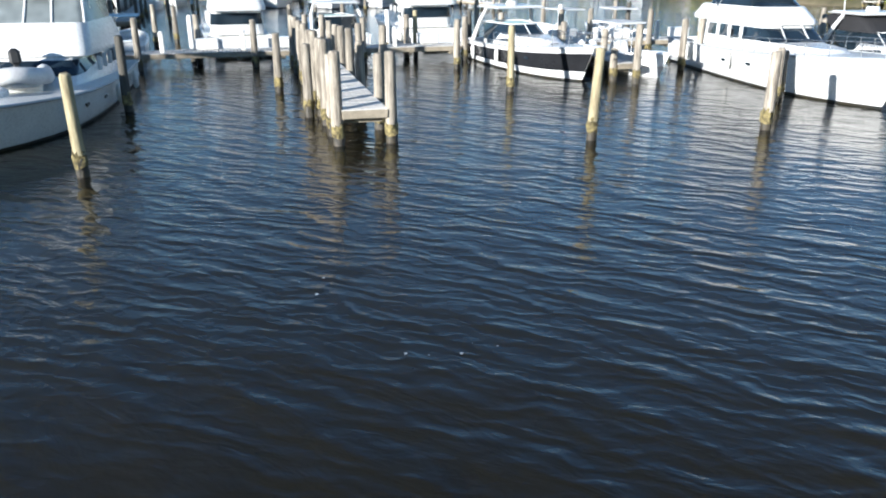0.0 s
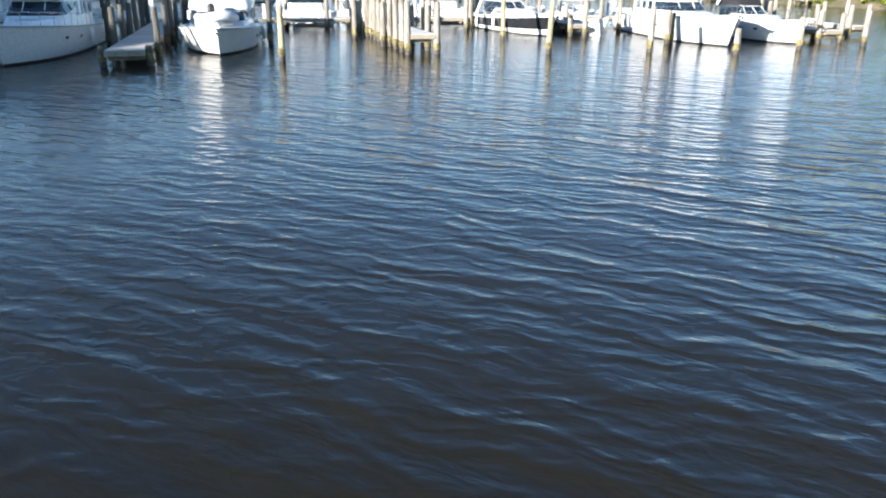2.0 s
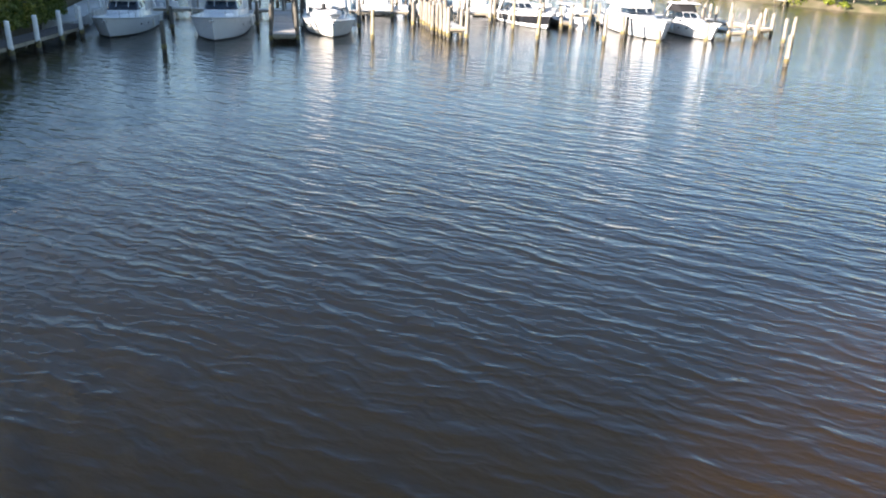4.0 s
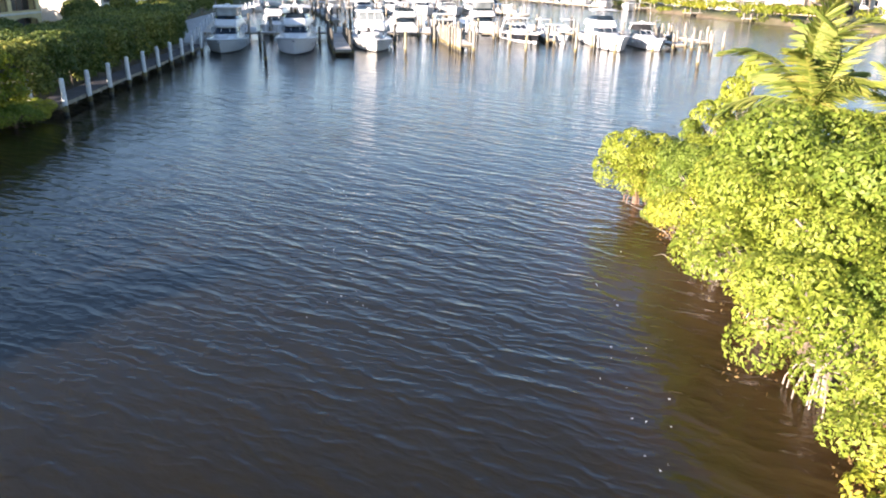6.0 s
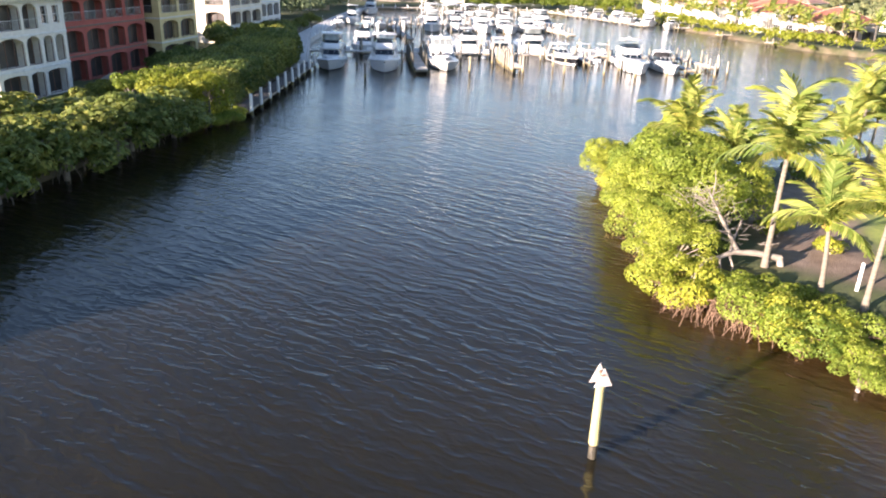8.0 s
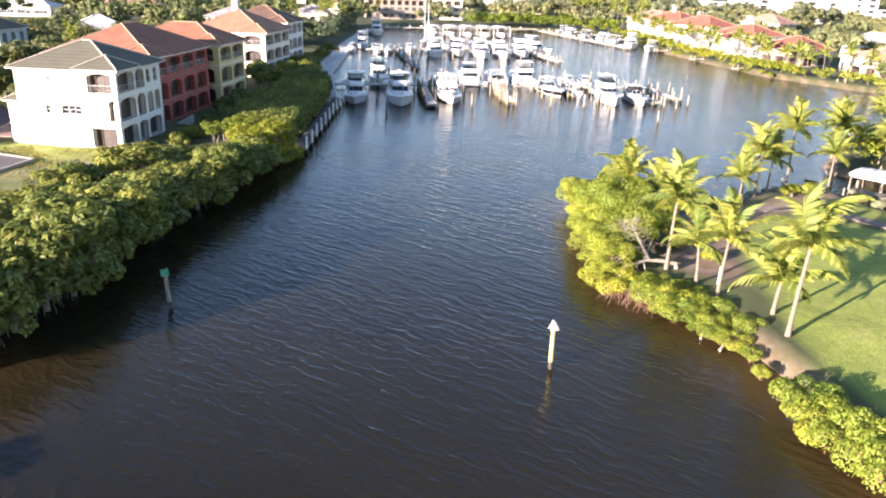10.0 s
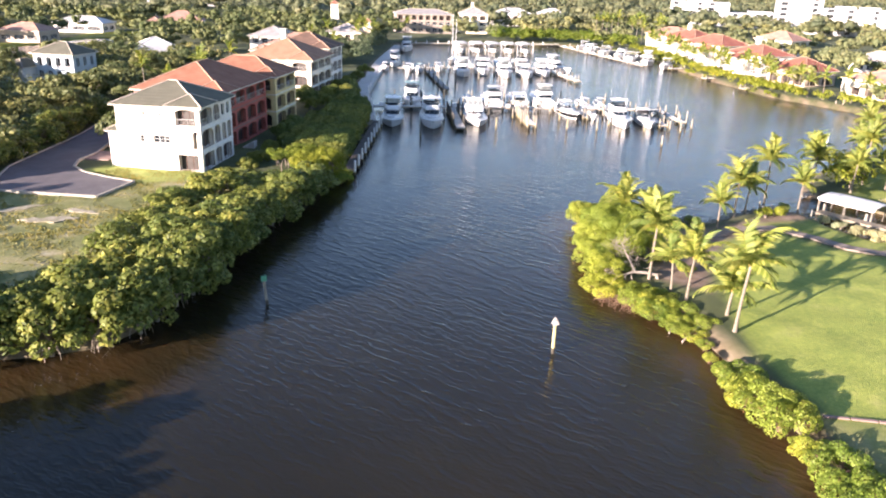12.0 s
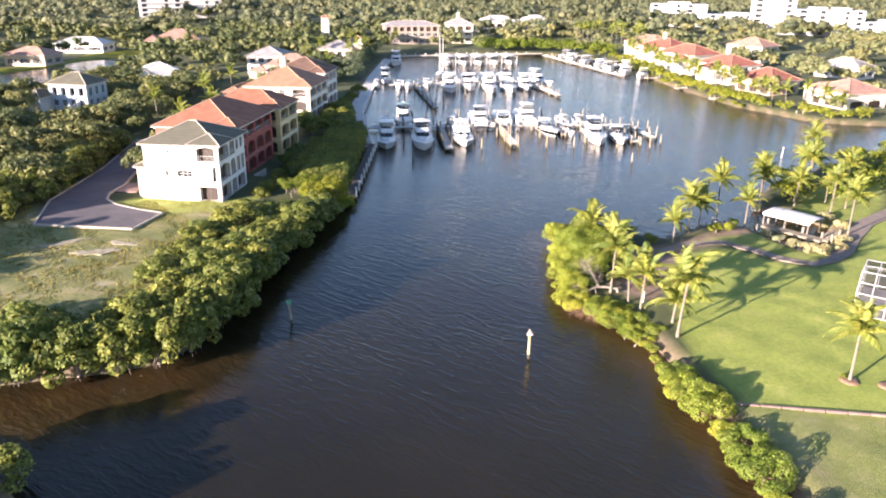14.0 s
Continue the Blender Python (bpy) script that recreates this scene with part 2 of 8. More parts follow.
M = {
    "gel_white": surf("gel_white", (0.71, 0.71, 0.695), (0.70, 0.70, 0.68), 0.7, 0.28, fine=14),
    "gel_cream": surf("gel_cream", (0.78, 0.77, 0.72), (0.66, 0.65, 0.60), 0.6, 0.3, fine=14),
    "gel_grey": surf("gel_grey", (0.45, 0.47, 0.48), None, 0.8, 0.35),
    "hull_black": surf("hull_black", (0.022, 0.023, 0.026), None, 0.8, 0.18),
    "boot_black": surf("boot_black", (0.02, 0.025, 0.03), (0.04, 0.035, 0.02), 1.2, 0.45),
    "boat_glass": glass_dark("boat_glass", (0.012, 0.02, 0.028)),
    "enclosure": glass_dark("enclosure", (0.16, 0.18, 0.18), 0.25),
    "canvas_white": surf("canvas_white", (0.74, 0.74, 0.72), None, 1.2, 0.8, 0.01, 3),
    "canvas_black": surf("canvas_black", (0.018, 0.018, 0.02), None, 1.2, 0.8, 0.01, 3),
    "teal": surf("teal", (0.22, 0.36, 0.36), None, 1.2, 0.6),
    "steel": surf("steel", (0.62, 0.63, 0.64), None, 3, 0.25, metal=0.9),
    "rubber": surf("rubber", (0.03, 0.03, 0.03), None, 4, 0.6),
    "inflatable": surf("inflatable", (0.62, 0.63, 0.62), (0.5, 0.5, 0.5), 1.5, 0.5),
    "blue_tarp": surf("blue_tarp", (0.06, 0.14, 0.24), None, 2, 0.6),
    "pile_wood": surf("pile_wood", (0.43, 0.385, 0.31), (0.13, 0.11, 0.085), 1.3, 0.85, 0.012, 14, stretch=(6, 6, 0.7), vary=0.2),
    "pile_yellow": surf("pile_yellow", (0.46, 0.40, 0.24), (0.20, 0.165, 0.095), 1.6, 0.8, 0.012, 14, stretch=(6, 6, 0.7), vary=0.15),
    "pile_dark": surf("pile_dark", (0.12, 0.11, 0.09), (0.06, 0.055, 0.045), 1.5, 0.85, 0.012, 14, stretch=(6, 6, 0.7), vary=0.2),
    "pile_wet": surf("pile_wet", (0.085, 0.07, 0.045), (0.025, 0.022, 0.016), 5, 0.5, 0.03, 22, vary=0.2),
    "barnacle": surf("barnacle", (0.33, 0.27, 0.11), (0.05, 0.04, 0.02), 7, 0.9, 0.04, 24, vary=0.2),
    "pile_white": surf("pile_white", (0.88, 0.87, 0.84), (0.72, 0.70, 0.66), 2, 0.6, 0.004, 12, vary=0.06),
    "deck_wood": surf("deck_wood", (0.50, 0.47, 0.42), (0.33, 0.30, 0.26), 1.4, 0.85, 0.006, 20, stretch=(1, 6, 1), vary=0.22),
    "deck_pale": surf("deck_pale", (0.76, 0.73, 0.66), (0.58, 0.55, 0.49), 1.4, 0.85, 0.006, 20, stretch=(1, 6, 1), vary=0.14),
    # deck timber with the hedge-side shade put into its colour
    "deck_shaded": surf("deck_shaded", (0.14, 0.12, 0.108), (0.08, 0.068, 0.06), 1.4, 0.85, 0.006, 20, stretch=(1, 6, 1), vary=0.25),
    "timber": surf("timber", (0.36, 0.31, 0.23), (0.21, 0.18, 0.13), 1.8, 0.85, 0.01, 16, vary=0.15),
    "concrete": surf("concrete", (0.50, 0.48, 0.44), (0.36, 0.34, 0.31), 0.9, 0.85, 0.008, 18, vary=0.1),
    "concrete_pale": surf("concrete_pale", (0.62, 0.60, 0.56), (0.48, 0.46, 0.42), 0.7, 0.85, 0.008, 18),
    "asphalt": surf("asphalt", (0.125, 0.112, 0.12), (0.09, 0.08, 0.086), 0.35, 0.9, 0.006, 40),
    "paver": surf("paver", (0.30, 0.20, 0.17), (0.20, 0.14, 0.12), 1.2, 0.85, 0.01, 14),
    "path_gravel": surf("path_gravel", (0.27, 0.22, 0.185), (0.19, 0.15, 0.125), 0.8, 0.9, 0.02, 16),
    "kerb": surf("kerb", (0.46, 0.42, 0.35), (0.32, 0.29, 0.24), 1.2, 0.85),
    "stucco_white": surf("stucco_white", (0.80, 0.755, 0.68), (0.70, 0.655, 0.58), 0.35, 0.9, 0.01, 30),
    "stucco_cream": surf("stucco_cream", (0.78, 0.71, 0.58), (0.66, 0.59, 0.46), 0.35, 0.9, 0.01, 30),
    "stucco_red": surf("stucco_red", (0.46, 0.115, 0.085), (0.36, 0.085, 0.065), 0.35, 0.9, 0.01, 30),
    "stucco_yellow": surf("stucco_yellow", (0.72, 0.58, 0.30), (0.60, 0.47, 0.23), 0.35, 0.9, 0.01, 30),
    "stucco_tan": surf("stucco_tan", (0.58, 0.47, 0.36), (0.47, 0.37, 0.28), 0.35, 0.9, 0.01, 30),
    "stucco_brown": surf("stucco_brown", (0.36, 0.30, 0.25), (0.28, 0.235, 0.195), 0.35, 0.9, 0.01, 30),
    "block_wall": surf("block_wall", (0.56, 0.56, 0.55), (0.47, 0.47, 0.47), 0.1, 0.9),
    "stucco_blue": surf("stucco_blue", (0.52, 0.58, 0.60), (0.42, 0.48, 0.5), 0.4, 0.9, 0.01, 30),
    "trim_white": surf("trim_white", (0.80, 0.79, 0.76), None, 1.0, 0.6),
    "trim_cream": surf("trim_cream", (0.76, 0.70, 0.58), None, 1.0, 0.6),
    "trim_brown": surf("trim_brown", (0.20, 0.11, 0.08), None, 1.0, 0.6),
    "roof_slate": tile_mat("roof_slate", (0.125, 0.12, 0.09), (0.10, 0.098, 0.074)),
    "roof_orange": tile_mat("roof_orange", (0.30, 0.145, 0.095), (0.235, 0.105, 0.066)),
    "roof_red": tile_mat("roof_red", (0.33, 0.13, 0.09), (0.25, 0.09, 0.065)),
    "roof_terra": tile_mat("roof_terra", (0.36, 0.20, 0.13), (0.29, 0.15, 0.095)),
    "roof_brown": tile_mat("roof_brown", (0.16, 0.10, 0.075), (0.10, 0.065, 0.05)),
    "roof_pink": tile_mat("roof_pink", (0.44, 0.27, 0.205), (0.31, 0.18, 0.14)),
    "roof_grey": tile_mat("roof_grey", (0.36, 0.34, 0.33), (0.25, 0.235, 0.23)),
    "roof_metal": surf("roof_metal", (0.55, 0.55, 0.54), (0.42, 0.42, 0.42), 0.4, 0.45, fine=5),
    "turf": surf("turf", (0.27, 0.30, 0.055), (0.19, 0.235, 0.04), 0.6, 0.95, fine=4),
    "ridge_tile": surf("ridge_tile", (0.47, 0.29, 0.20), None, 2, 0.8),
    "ridge": surf("ridge", (0.55, 0.47, 0.38), None, 2, 0.8),
    "screen": glass_dark("screen", (0.035, 0.028, 0.024), 0.5),
    "window_glass": glass_dark("window_glass", (0.03, 0.035, 0.04), 0.08),
    "bark": surf("bark", (0.30, 0.25, 0.20), (0.17, 0.14, 0.11), 3, 0.9, 0.02, 18),
    "bark_pale": surf("bark_pale", (0.40, 0.34, 0.28), (0.25, 0.20, 0.16), 3, 0.9, 0.02, 18),
    "bark_bleached": surf("bark_bleached", (0.40, 0.345, 0.285), (0.23, 0.19, 0.155), 3, 0.9, 0.02, 18),
    "root": surf("root", (0.27, 0.165, 0.105), (0.15, 0.09, 0.058), 4, 0.85, 0.01, 20),
    "palm_trunk": surf("palm_trunk", (0.27, 0.225, 0.17), (0.13, 0.11, 0.085), 2, 0.9, 0.02, 7, stretch=(1, 1, 5)),
    "coconut": surf("coconut", (0.35, 0.24, 0.05), None, 3, 0.6),
    "rock": surf("rock", (0.42, 0.39, 0.33), (0.24, 0.22, 0.18), 1.5, 0.9, 0.05, 5, vary=0.2),
    "marker_green": surf("marker_green", (0.08, 0.36, 0.22), None, 2, 0.5),
    "marker_pile": surf("marker_pile", (0.52, 0.46, 0.22), (0.34, 0.30, 0.14), 1.5, 0.85, 0.01, 14, stretch=(6, 6, 0.7)),
    "sign_white": surf("sign_white", (0.66, 0.63, 0.60), (0.40, 0.35, 0.31), 3, 0.5),
    "sandy": surf("sandy", (0.44, 0.39, 0.30), (0.22, 0.20, 0.11), 0.9, 0.95, 0.03, 9),
    "rust": surf("rust", (0.22, 0.12, 0.08), None, 4, 0.8),
    "cage_frame": surf("cage_frame", (0.72, 0.72, 0.72), None, 2, 0.4),
    "leaf_mangrove": leaf_mat("leaf_mangrove", (0.175, 0.225, 0.03), (0.355, 0.405, 0.055), (0.54, 0.53, 0.12), 0.42),
    "leaf_hedge": leaf_mat("leaf_hedge", (0.105, 0.135, 0.03), (0.23, 0.26, 0.06), (0.41, 0.385, 0.11)),
    "leaf_forest": leaf_mat("leaf_forest", (0.10, 0.12, 0.046), (0.20, 0.215, 0.092), (0.285, 0.28, 0.13)),
    # distant leaves: aerial haze painted in as a paler, greyer green
    "leaf_far_hazed": leaf_mat("leaf_far_hazed", (0.13, 0.145, 0.085), (0.185, 0.20, 0.118), (0.235, 0.24, 0.15)),
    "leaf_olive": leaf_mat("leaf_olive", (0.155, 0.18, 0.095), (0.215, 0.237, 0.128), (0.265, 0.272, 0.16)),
    "leaf_palm": leaf_mat("leaf_palm", (0.165, 0.215, 0.04), (0.335, 0.365, 0.08), (0.52, 0.47, 0.15), 0.42),
    "leaf_dry": leaf_mat("leaf_dry", (0.22, 0.13, 0.06), (0.34, 0.20, 0.09), (0.45, 0.30, 0.13)),
    "leaf_lime": leaf_mat("leaf_lime", (0.14, 0.18, 0.02), (0.28, 0.31, 0.035), (0.42, 0.40, 0.07)),
    "leaf_scrub": leaf_mat("leaf_scrub", (0.22, 0.21, 0.06), (0.33, 0.30, 0.10), (0.45, 0.38, 0.18)),
    "grass_pale": leaf_mat("grass_pale", (0.38, 0.33, 0.17), (0.52, 0.47, 0.28), (0.6, 0.55, 0.36)),
}

# ---- the shore: one sheet of land with a basin, and the water in it ----
SHORE = [(-52, -160), (-52, 34), (-56, 39), (-64, 43), (-95, 45), (-95, 48.5), (-60, 52.6), (-50.5, 53.8), (-45.6, 55.2), (-43.2, 58.5),
         (-41.8, 65), (-39.8, 73), (-36.6, 85), (-33.0, 97), (-29.4, 106), (-26.6, 114), (-21.4, 155), (-23.6, 198),
         (-15, 265), (-5, 324), (-2.4, 338), (14.5, 348), (42, 350), (72, 347), (90, 335), (99, 310), (93.6, 265),
         (93.4, 238), (94, 217), (95.2, 201), (99, 191), (105, 175), (113, 171), (122, 168), (160, 164), (200, 166),
         (200, 152), (140, 146), (100, 138), (75, 126), (56, 114), (47, 104), (44.6, 99.3), (50, 95.5), (52, 89),
         (47, 79.5), (42, 78), (39.7, 83.6), (39.2, 88), (36.1, 93), (29.8, 90.3), (23, 86), (14, 92.5), (9.5, 91.5),
         (6.5, 88), (5.5, 82), (4.0, 76), (3.0, 70), (3.5, 65), (6, 60.5), (7.2, 56), (7.6, 48), (7.6, 43),
         (7.8, 37), (8.4, 32), (8, 20), (14, -160)]


def shore_distance(x, y, poly):
    """Distance to a closed line; negative inside it."""
    p = np.stack([np.ravel(x), np.ravel(y)], 1)
    a = np.array(poly, float)
    b = np.roll(a, -1, 0)
    best = np.full(len(p), 1e9)
    inside = np.zeros(len(p), bool)
    for (ax, ay), (bx, by) in zip(a, b):
        dx, dy = bx - ax, by - ay
        t = np.clip(((p[:, 0] - ax) * dx + (p[:, 1] - ay) * dy) / (dx * dx + dy * dy), 0, 1)
        best = np.minimum(best, np.hypot(p[:, 0] - ax - t * dx, p[:, 1] - ay - t * dy))
        cross = ((ay > p[:, 1]) != (by > p[:, 1]))
        xs = ax + (p[:, 1] - ay) * dx / (dy if dy else 1e-9)
        inside ^= cross & (p[:, 0] < xs)
    return np.where(inside, -best, best).reshape(np.shape(x))


def wavy(x, y):
    return (np.sin(x * 0.31 + 1.3) * np.cos(y * 0.27) + 0.6 * np.sin(x * 0.83 + y * 0.61) + 0.4 * np.cos(y * 1.3 - x * 0.4)) / 2


def steps(parts_):
    out = []
    for a, b, d in parts_:
        out.append(np.arange(a, b, d))
    return np.concatenate(out)


gx = steps([(-4500, -600, 300), (-600, -120, 40), (-120, -78, 4), (-78, 60, 1.0), (60, 130, 2.0), (130, 260, 10), (260, 700, 40), (700, 4501, 350)])
gy = steps([(-700, -60, 80), (-60, 20, 6), (20, 130, 1.0), (130, 360, 2.0), (360, 600, 16), (600, 1400, 80), (1400, 5001, 400)])
X, Y = np.meshgrid(gx, gy)
near = (np.abs(X) < 270) & (Y > -170) & (Y < 420)
D = np.full(X.shape, 60.0)
D[near] = shore_distance(X[near], Y[near], SHORE)
land = np.where(X < -10, 1.5, 1.0) + 0.12 * wavy(X, Y)
land = np.where(Y > 130, 1.2 + 0.1 * wavy(X, Y), land)
k = np.clip((D + 1.2) / 2.6, 0, 1)
k = k * k * (3 - 2 * k)
Z = -1.6 + (land + 1.6) * k
Z = np.where(D < -1.2, np.maximum(-3.0, -1.6 + 0.12 * (D + 1.2)), Z)
ny, nx = X.shape
idx = np.arange(nx * ny).reshape(ny, nx)
quads = np.stack([idx[:-1, :-1], idx[:-1, 1:], idx[1:, 1:], idx[1:, :-1]], -1).reshape(-1, 4)

LAWN = [(10.5, 52), (13, 60), (16, 70), (22, 78), (30, 79.5), (34.5, 73), (39, 70.5), (46, 74), (53, 81), (62, 92), (90, 100), (90, 20), (14, 20), (10.5, 40)]
LOT = [(-80, 62), (-60, 60), (-49, 66), (-43, 80), (-40, 98), (-45, 109), (-60, 112), (-64, 108), (-56, 103), (-58, 96), (-71, 99), (-77, 110), (-80, 104)]
FRONT_GRASS = [(-67, 108), (-64, 107.5), (-55, 103), (-44, 105), (-40, 112), (-48, 110), (-62, 113.5)]
PATHBED = [(8, 66), (12, 80), (22, 82.5), (30, 86), (36, 90), (38, 86), (33, 82), (24, 80), (17, 72), (12, 62)]
lawn = np.clip(0.5 - shore_distance(X, Y, LAWN) / 1.2 + 0.25 * wavy(X * 2, Y * 2), 0, 1) * near
for patch in ([(26, 82.6), (31, 84.4), (37.5, 85.5), (39, 79.5), (43.5, 76), (38.8, 72.6), (34, 77.6), (30.5, 81.6)],
              [(51, 96), (57, 104), (66, 111), (78, 110), (68, 97), (57, 87), (53.5, 88)]):
    lawn = np.maximum(lawn, np.clip(0.5 - shore_distance(X, Y, patch) / 1.2, 0, 1) * near * 0.85)
front = np.clip(0.5 - shore_distance(X, Y, FRONT_GRASS) / 1.0, 0, 1) * near
lot = np.clip(0.5 - shore_distance(X, Y, LOT) / 3.0, 0, 1) * near
bed = np.clip(0.5 - shore_distance(X, Y, PATHBED) / 1.5, 0, 1) * near
dry = ((Y < 38.9 - 0.274 * (X - 11)) & (X > 9) & (X < 120)) * near
lawn = lawn * (1 - 0.62 * dry)
lot = np.maximum(lot, 0.8 * dry)
bank = np.clip(1 - np.abs(D - 0.6) / 1.8, 0, 1) * near
zone = np.stack([np.maximum(lawn, front * 0.8), lot, np.maximum(bank * 0.8, bed), np.ones_like(lawn)], -1).reshape(-1, 4)

m, nt, sh, _ = nodes_of("ground")
at = nt.nodes.new("ShaderNodeAttribute")
at.attribute_name = "zone"
sep = nt.nodes.new("ShaderNodeSeparateColor")
nt.links.new(at.outputs["Color"], sep.inputs[0])
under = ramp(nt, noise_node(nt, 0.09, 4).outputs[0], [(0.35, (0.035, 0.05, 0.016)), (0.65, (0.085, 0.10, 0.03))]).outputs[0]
turf = ramp(nt, noise_node(nt, 0.35, 4).outputs[0], [(0.3, (0.195, 0.25, 0.042)), (0.6, (0.275, 0.32, 0.062)), (0.8, (0.37, 0.36, 0.115))]).outputs[0]
blade = ramp(nt, noise_node(nt, 9, 3).outputs[0], [(0.3, (0.78, 0.8, 0.75)), (0.7, (1.12, 1.1, 1.05))]).outputs[0]
turf = blend(nt, 1.0, turf, blade, "MULTIPLY")
tuft = ramp(nt, noise_node(nt, 2.2, 5, 0.7).outputs[0], [(0.35, (0.78, 0.84, 0.8)), (0.5, (1, 1, 1)), (0.66, (1.22, 1.14, 1.15))]).outputs[0]
turf = blend(nt, 1.0, turf, tuft, "MULTIPLY")
scrub = ramp(nt, noise_node(nt, 0.22, 5, 0.7).outputs[0], [(0.34, (0.125, 0.145, 0.042)), (0.50, (0.20, 0.205, 0.075)), (0.62, (0.29, 0.26, 0.13)), (0.72, (0.45, 0.40, 0.30))]).outputs[0]
scrub = blend(nt, 1.0, scrub, blade, "MULTIPLY")
soil = ramp(nt, noise_node(nt, 0.6, 4).outputs[0], [(0.3, (0.13, 0.085, 0.055)), (0.7, (0.26, 0.19, 0.14))]).outputs[0]
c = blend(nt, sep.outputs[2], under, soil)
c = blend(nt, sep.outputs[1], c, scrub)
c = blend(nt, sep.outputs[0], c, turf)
nt.links.new(c, sh.inputs["Base Color"])
sh.inputs["Roughness"].default_value = 0.95
bmp = nt.nodes.new("ShaderNodeBump")
bmp.inputs["Distance"].default_value = 0.06
nt.links.new(noise_node(nt, 7, 4).outputs[0], bmp.inputs["Height"])
nt.links.new(bmp.outputs[0], sh.inputs["Normal"])
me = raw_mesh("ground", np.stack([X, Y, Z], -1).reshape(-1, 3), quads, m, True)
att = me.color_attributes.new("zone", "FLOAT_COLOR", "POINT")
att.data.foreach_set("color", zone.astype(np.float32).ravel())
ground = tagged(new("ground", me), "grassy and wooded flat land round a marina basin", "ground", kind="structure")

# water
wx = steps([(-400, -70, 30), (-70, 60, 1.5), (60, 241, 12)])
wy = steps([(-400, 10, 30), (10, 130, 1.5), (130, 381, 10)])
WX, WY = np.meshgrid(wx, wy)
wd = -shore_distance(WX, WY, SHORE)
INLET = [(-100, 44), (-62, 42), (-52, 43), (-42, 48), (-42, 54), (-60, 51.5), (-100, 49)]
shallow = np.clip(1 - (wd - 0.5) / 6.0, 0, 1) * (WX > -6) * (WY < 100) * 0.46
shallow = np.maximum(shallow, np.clip(0.75 - shore_distance(WX, WY, INLET) / 9.0, 0, 1) * 0.22)
shallow = np.clip(shallow + 0.12 * wavy(WX * 0.8, WY * 0.8) * (shallow > 0.02), 0, 1)
wny, wnx = WX.shape
widx = np.arange(wnx * wny).reshape(wny, wnx)
wq = np.stack([widx[:-1, :-1], widx[:-1, 1:], widx[1:, 1:], widx[1:, :-1]], -1).reshape(-1, 4)
m, nt, sh, _ = nodes_of("water")
at = nt.nodes.new("ShaderNodeAttribute")
at.attribute_name = "shallow"
murk = ramp(nt, noise_node(nt, 0.035, 3).outputs[0], [(0.35, (0.0138, 0.0118, 0.0062)), (0.65, (0.0198, 0.0162, 0.0084))]).outputs[0]
c = blend(nt, at.outputs["Fac"], murk, (0.10, 0.052, 0.018))
nt.links.new(c, sh.inputs["Base Color"])
sh.inputs["Roughness"].default_value = 0.09
sh.inputs["IOR"].default_value = 1.333
sh.subsurface_method = "BURLEY"
sh.inputs["Subsurface Weight"].default_value = 1.0
sh.inputs["Subsurface Radius"].default_value = (1.0, 0.7, 0.4)
sh.inputs["Subsurface Scale"].default_value = 0.7
tc = nt.nodes.new("ShaderNodeTexCoord")


def ripple(turn, scale, stretch, detail):
    mp = nt.nodes.new("ShaderNodeMapping")
    mp.inputs["Rotation"].default_value = (0, 0, radians(turn))
    mp2 = nt.nodes.new("ShaderNodeMapping")
    mp2.inputs["Scale"].default_value = (stretch, 1, 1)
    n = nt.nodes.new("ShaderNodeTexNoise")
    n.inputs["Scale"].default_value = scale
    n.inputs["Detail"].default_value = detail
    n.inputs["Roughness"].default_value = 0.5
    n.inputs["Distortion"].default_value = 0.6
    nt.links.new(tc.outputs["Object"], mp.inputs[0])
    nt.links.new(mp.outputs[0], mp2.inputs[0])
    nt.links.new(mp2.outputs[0], n.inputs["Vector"])
    return n.outputs[0]


gust = ramp(nt, noise_node(nt, 0.045, 3).outputs[0], [(0.3, (0.5,) * 3), (0.7, (1.0,) * 3)]).outputs[0]


def calc(op, a, b):
    """One step of arithmetic on sockets or numbers."""
    n = nt.nodes.new("ShaderNodeMath")
    n.operation = op
    for sock, v in zip(n.inputs, (a, b)):
        if isinstance(v, (int, float)):
            sock.default_value = v
        else:
            nt.links.new(v, sock)
    return n.outputs[0]


def train(turn, length, bend, sharp, height):
    """Long-crested ripples of one wavelength, with narrow crests and flat troughs, in metres of height."""
    mp = nt.nodes.new("ShaderNodeMapping")
    mp.inputs["Rotation"].default_value = (0, 0, radians(turn))
    w = nt.nodes.new("ShaderNodeTexWave")
    w.wave_type, w.bands_direction, w.wave_profile = "BANDS", "Y", "SIN"
    w.inputs["Scale"].default_value = 0.314 / length
    w.inputs["Distortion"].default_value = bend
    w.inputs["Detail"].default_value = 2.0
    w.inputs["Detail Scale"].default_value = 1.2
    nt.links.new(tc.outputs["Object"], mp.inputs[0])
    nt.links.new(mp.outputs[0], w.inputs["Vector"])
    return calc("MULTIPLY", calc("POWER", w.outputs["Fac"], sharp), height)


swell = train(50, 1.7, 9.0, 2.2, 0.020)
for layer in (train(46, 0.8, 9.0, 2.0, 0.016), train(34, 0.42, 9.0, 1.8, 0.008),
              calc("MULTIPLY", ripple(46, 1.7, 0.36, 4.0), 0.052), calc("MULTIPLY", ripple(28, 5.2, 0.5, 4.0), 0.016)):
    swell = calc("ADD", swell, layer)
b1 = nt.nodes.new("ShaderNodeBump")
b1.inputs["Distance"].default_value = 1.0
nt.links.new(gust, b1.inputs["Strength"])
nt.links.new(swell, b1.inputs["Height"])
nt.links.new(b1.outputs[0], sh.inputs["Normal"])
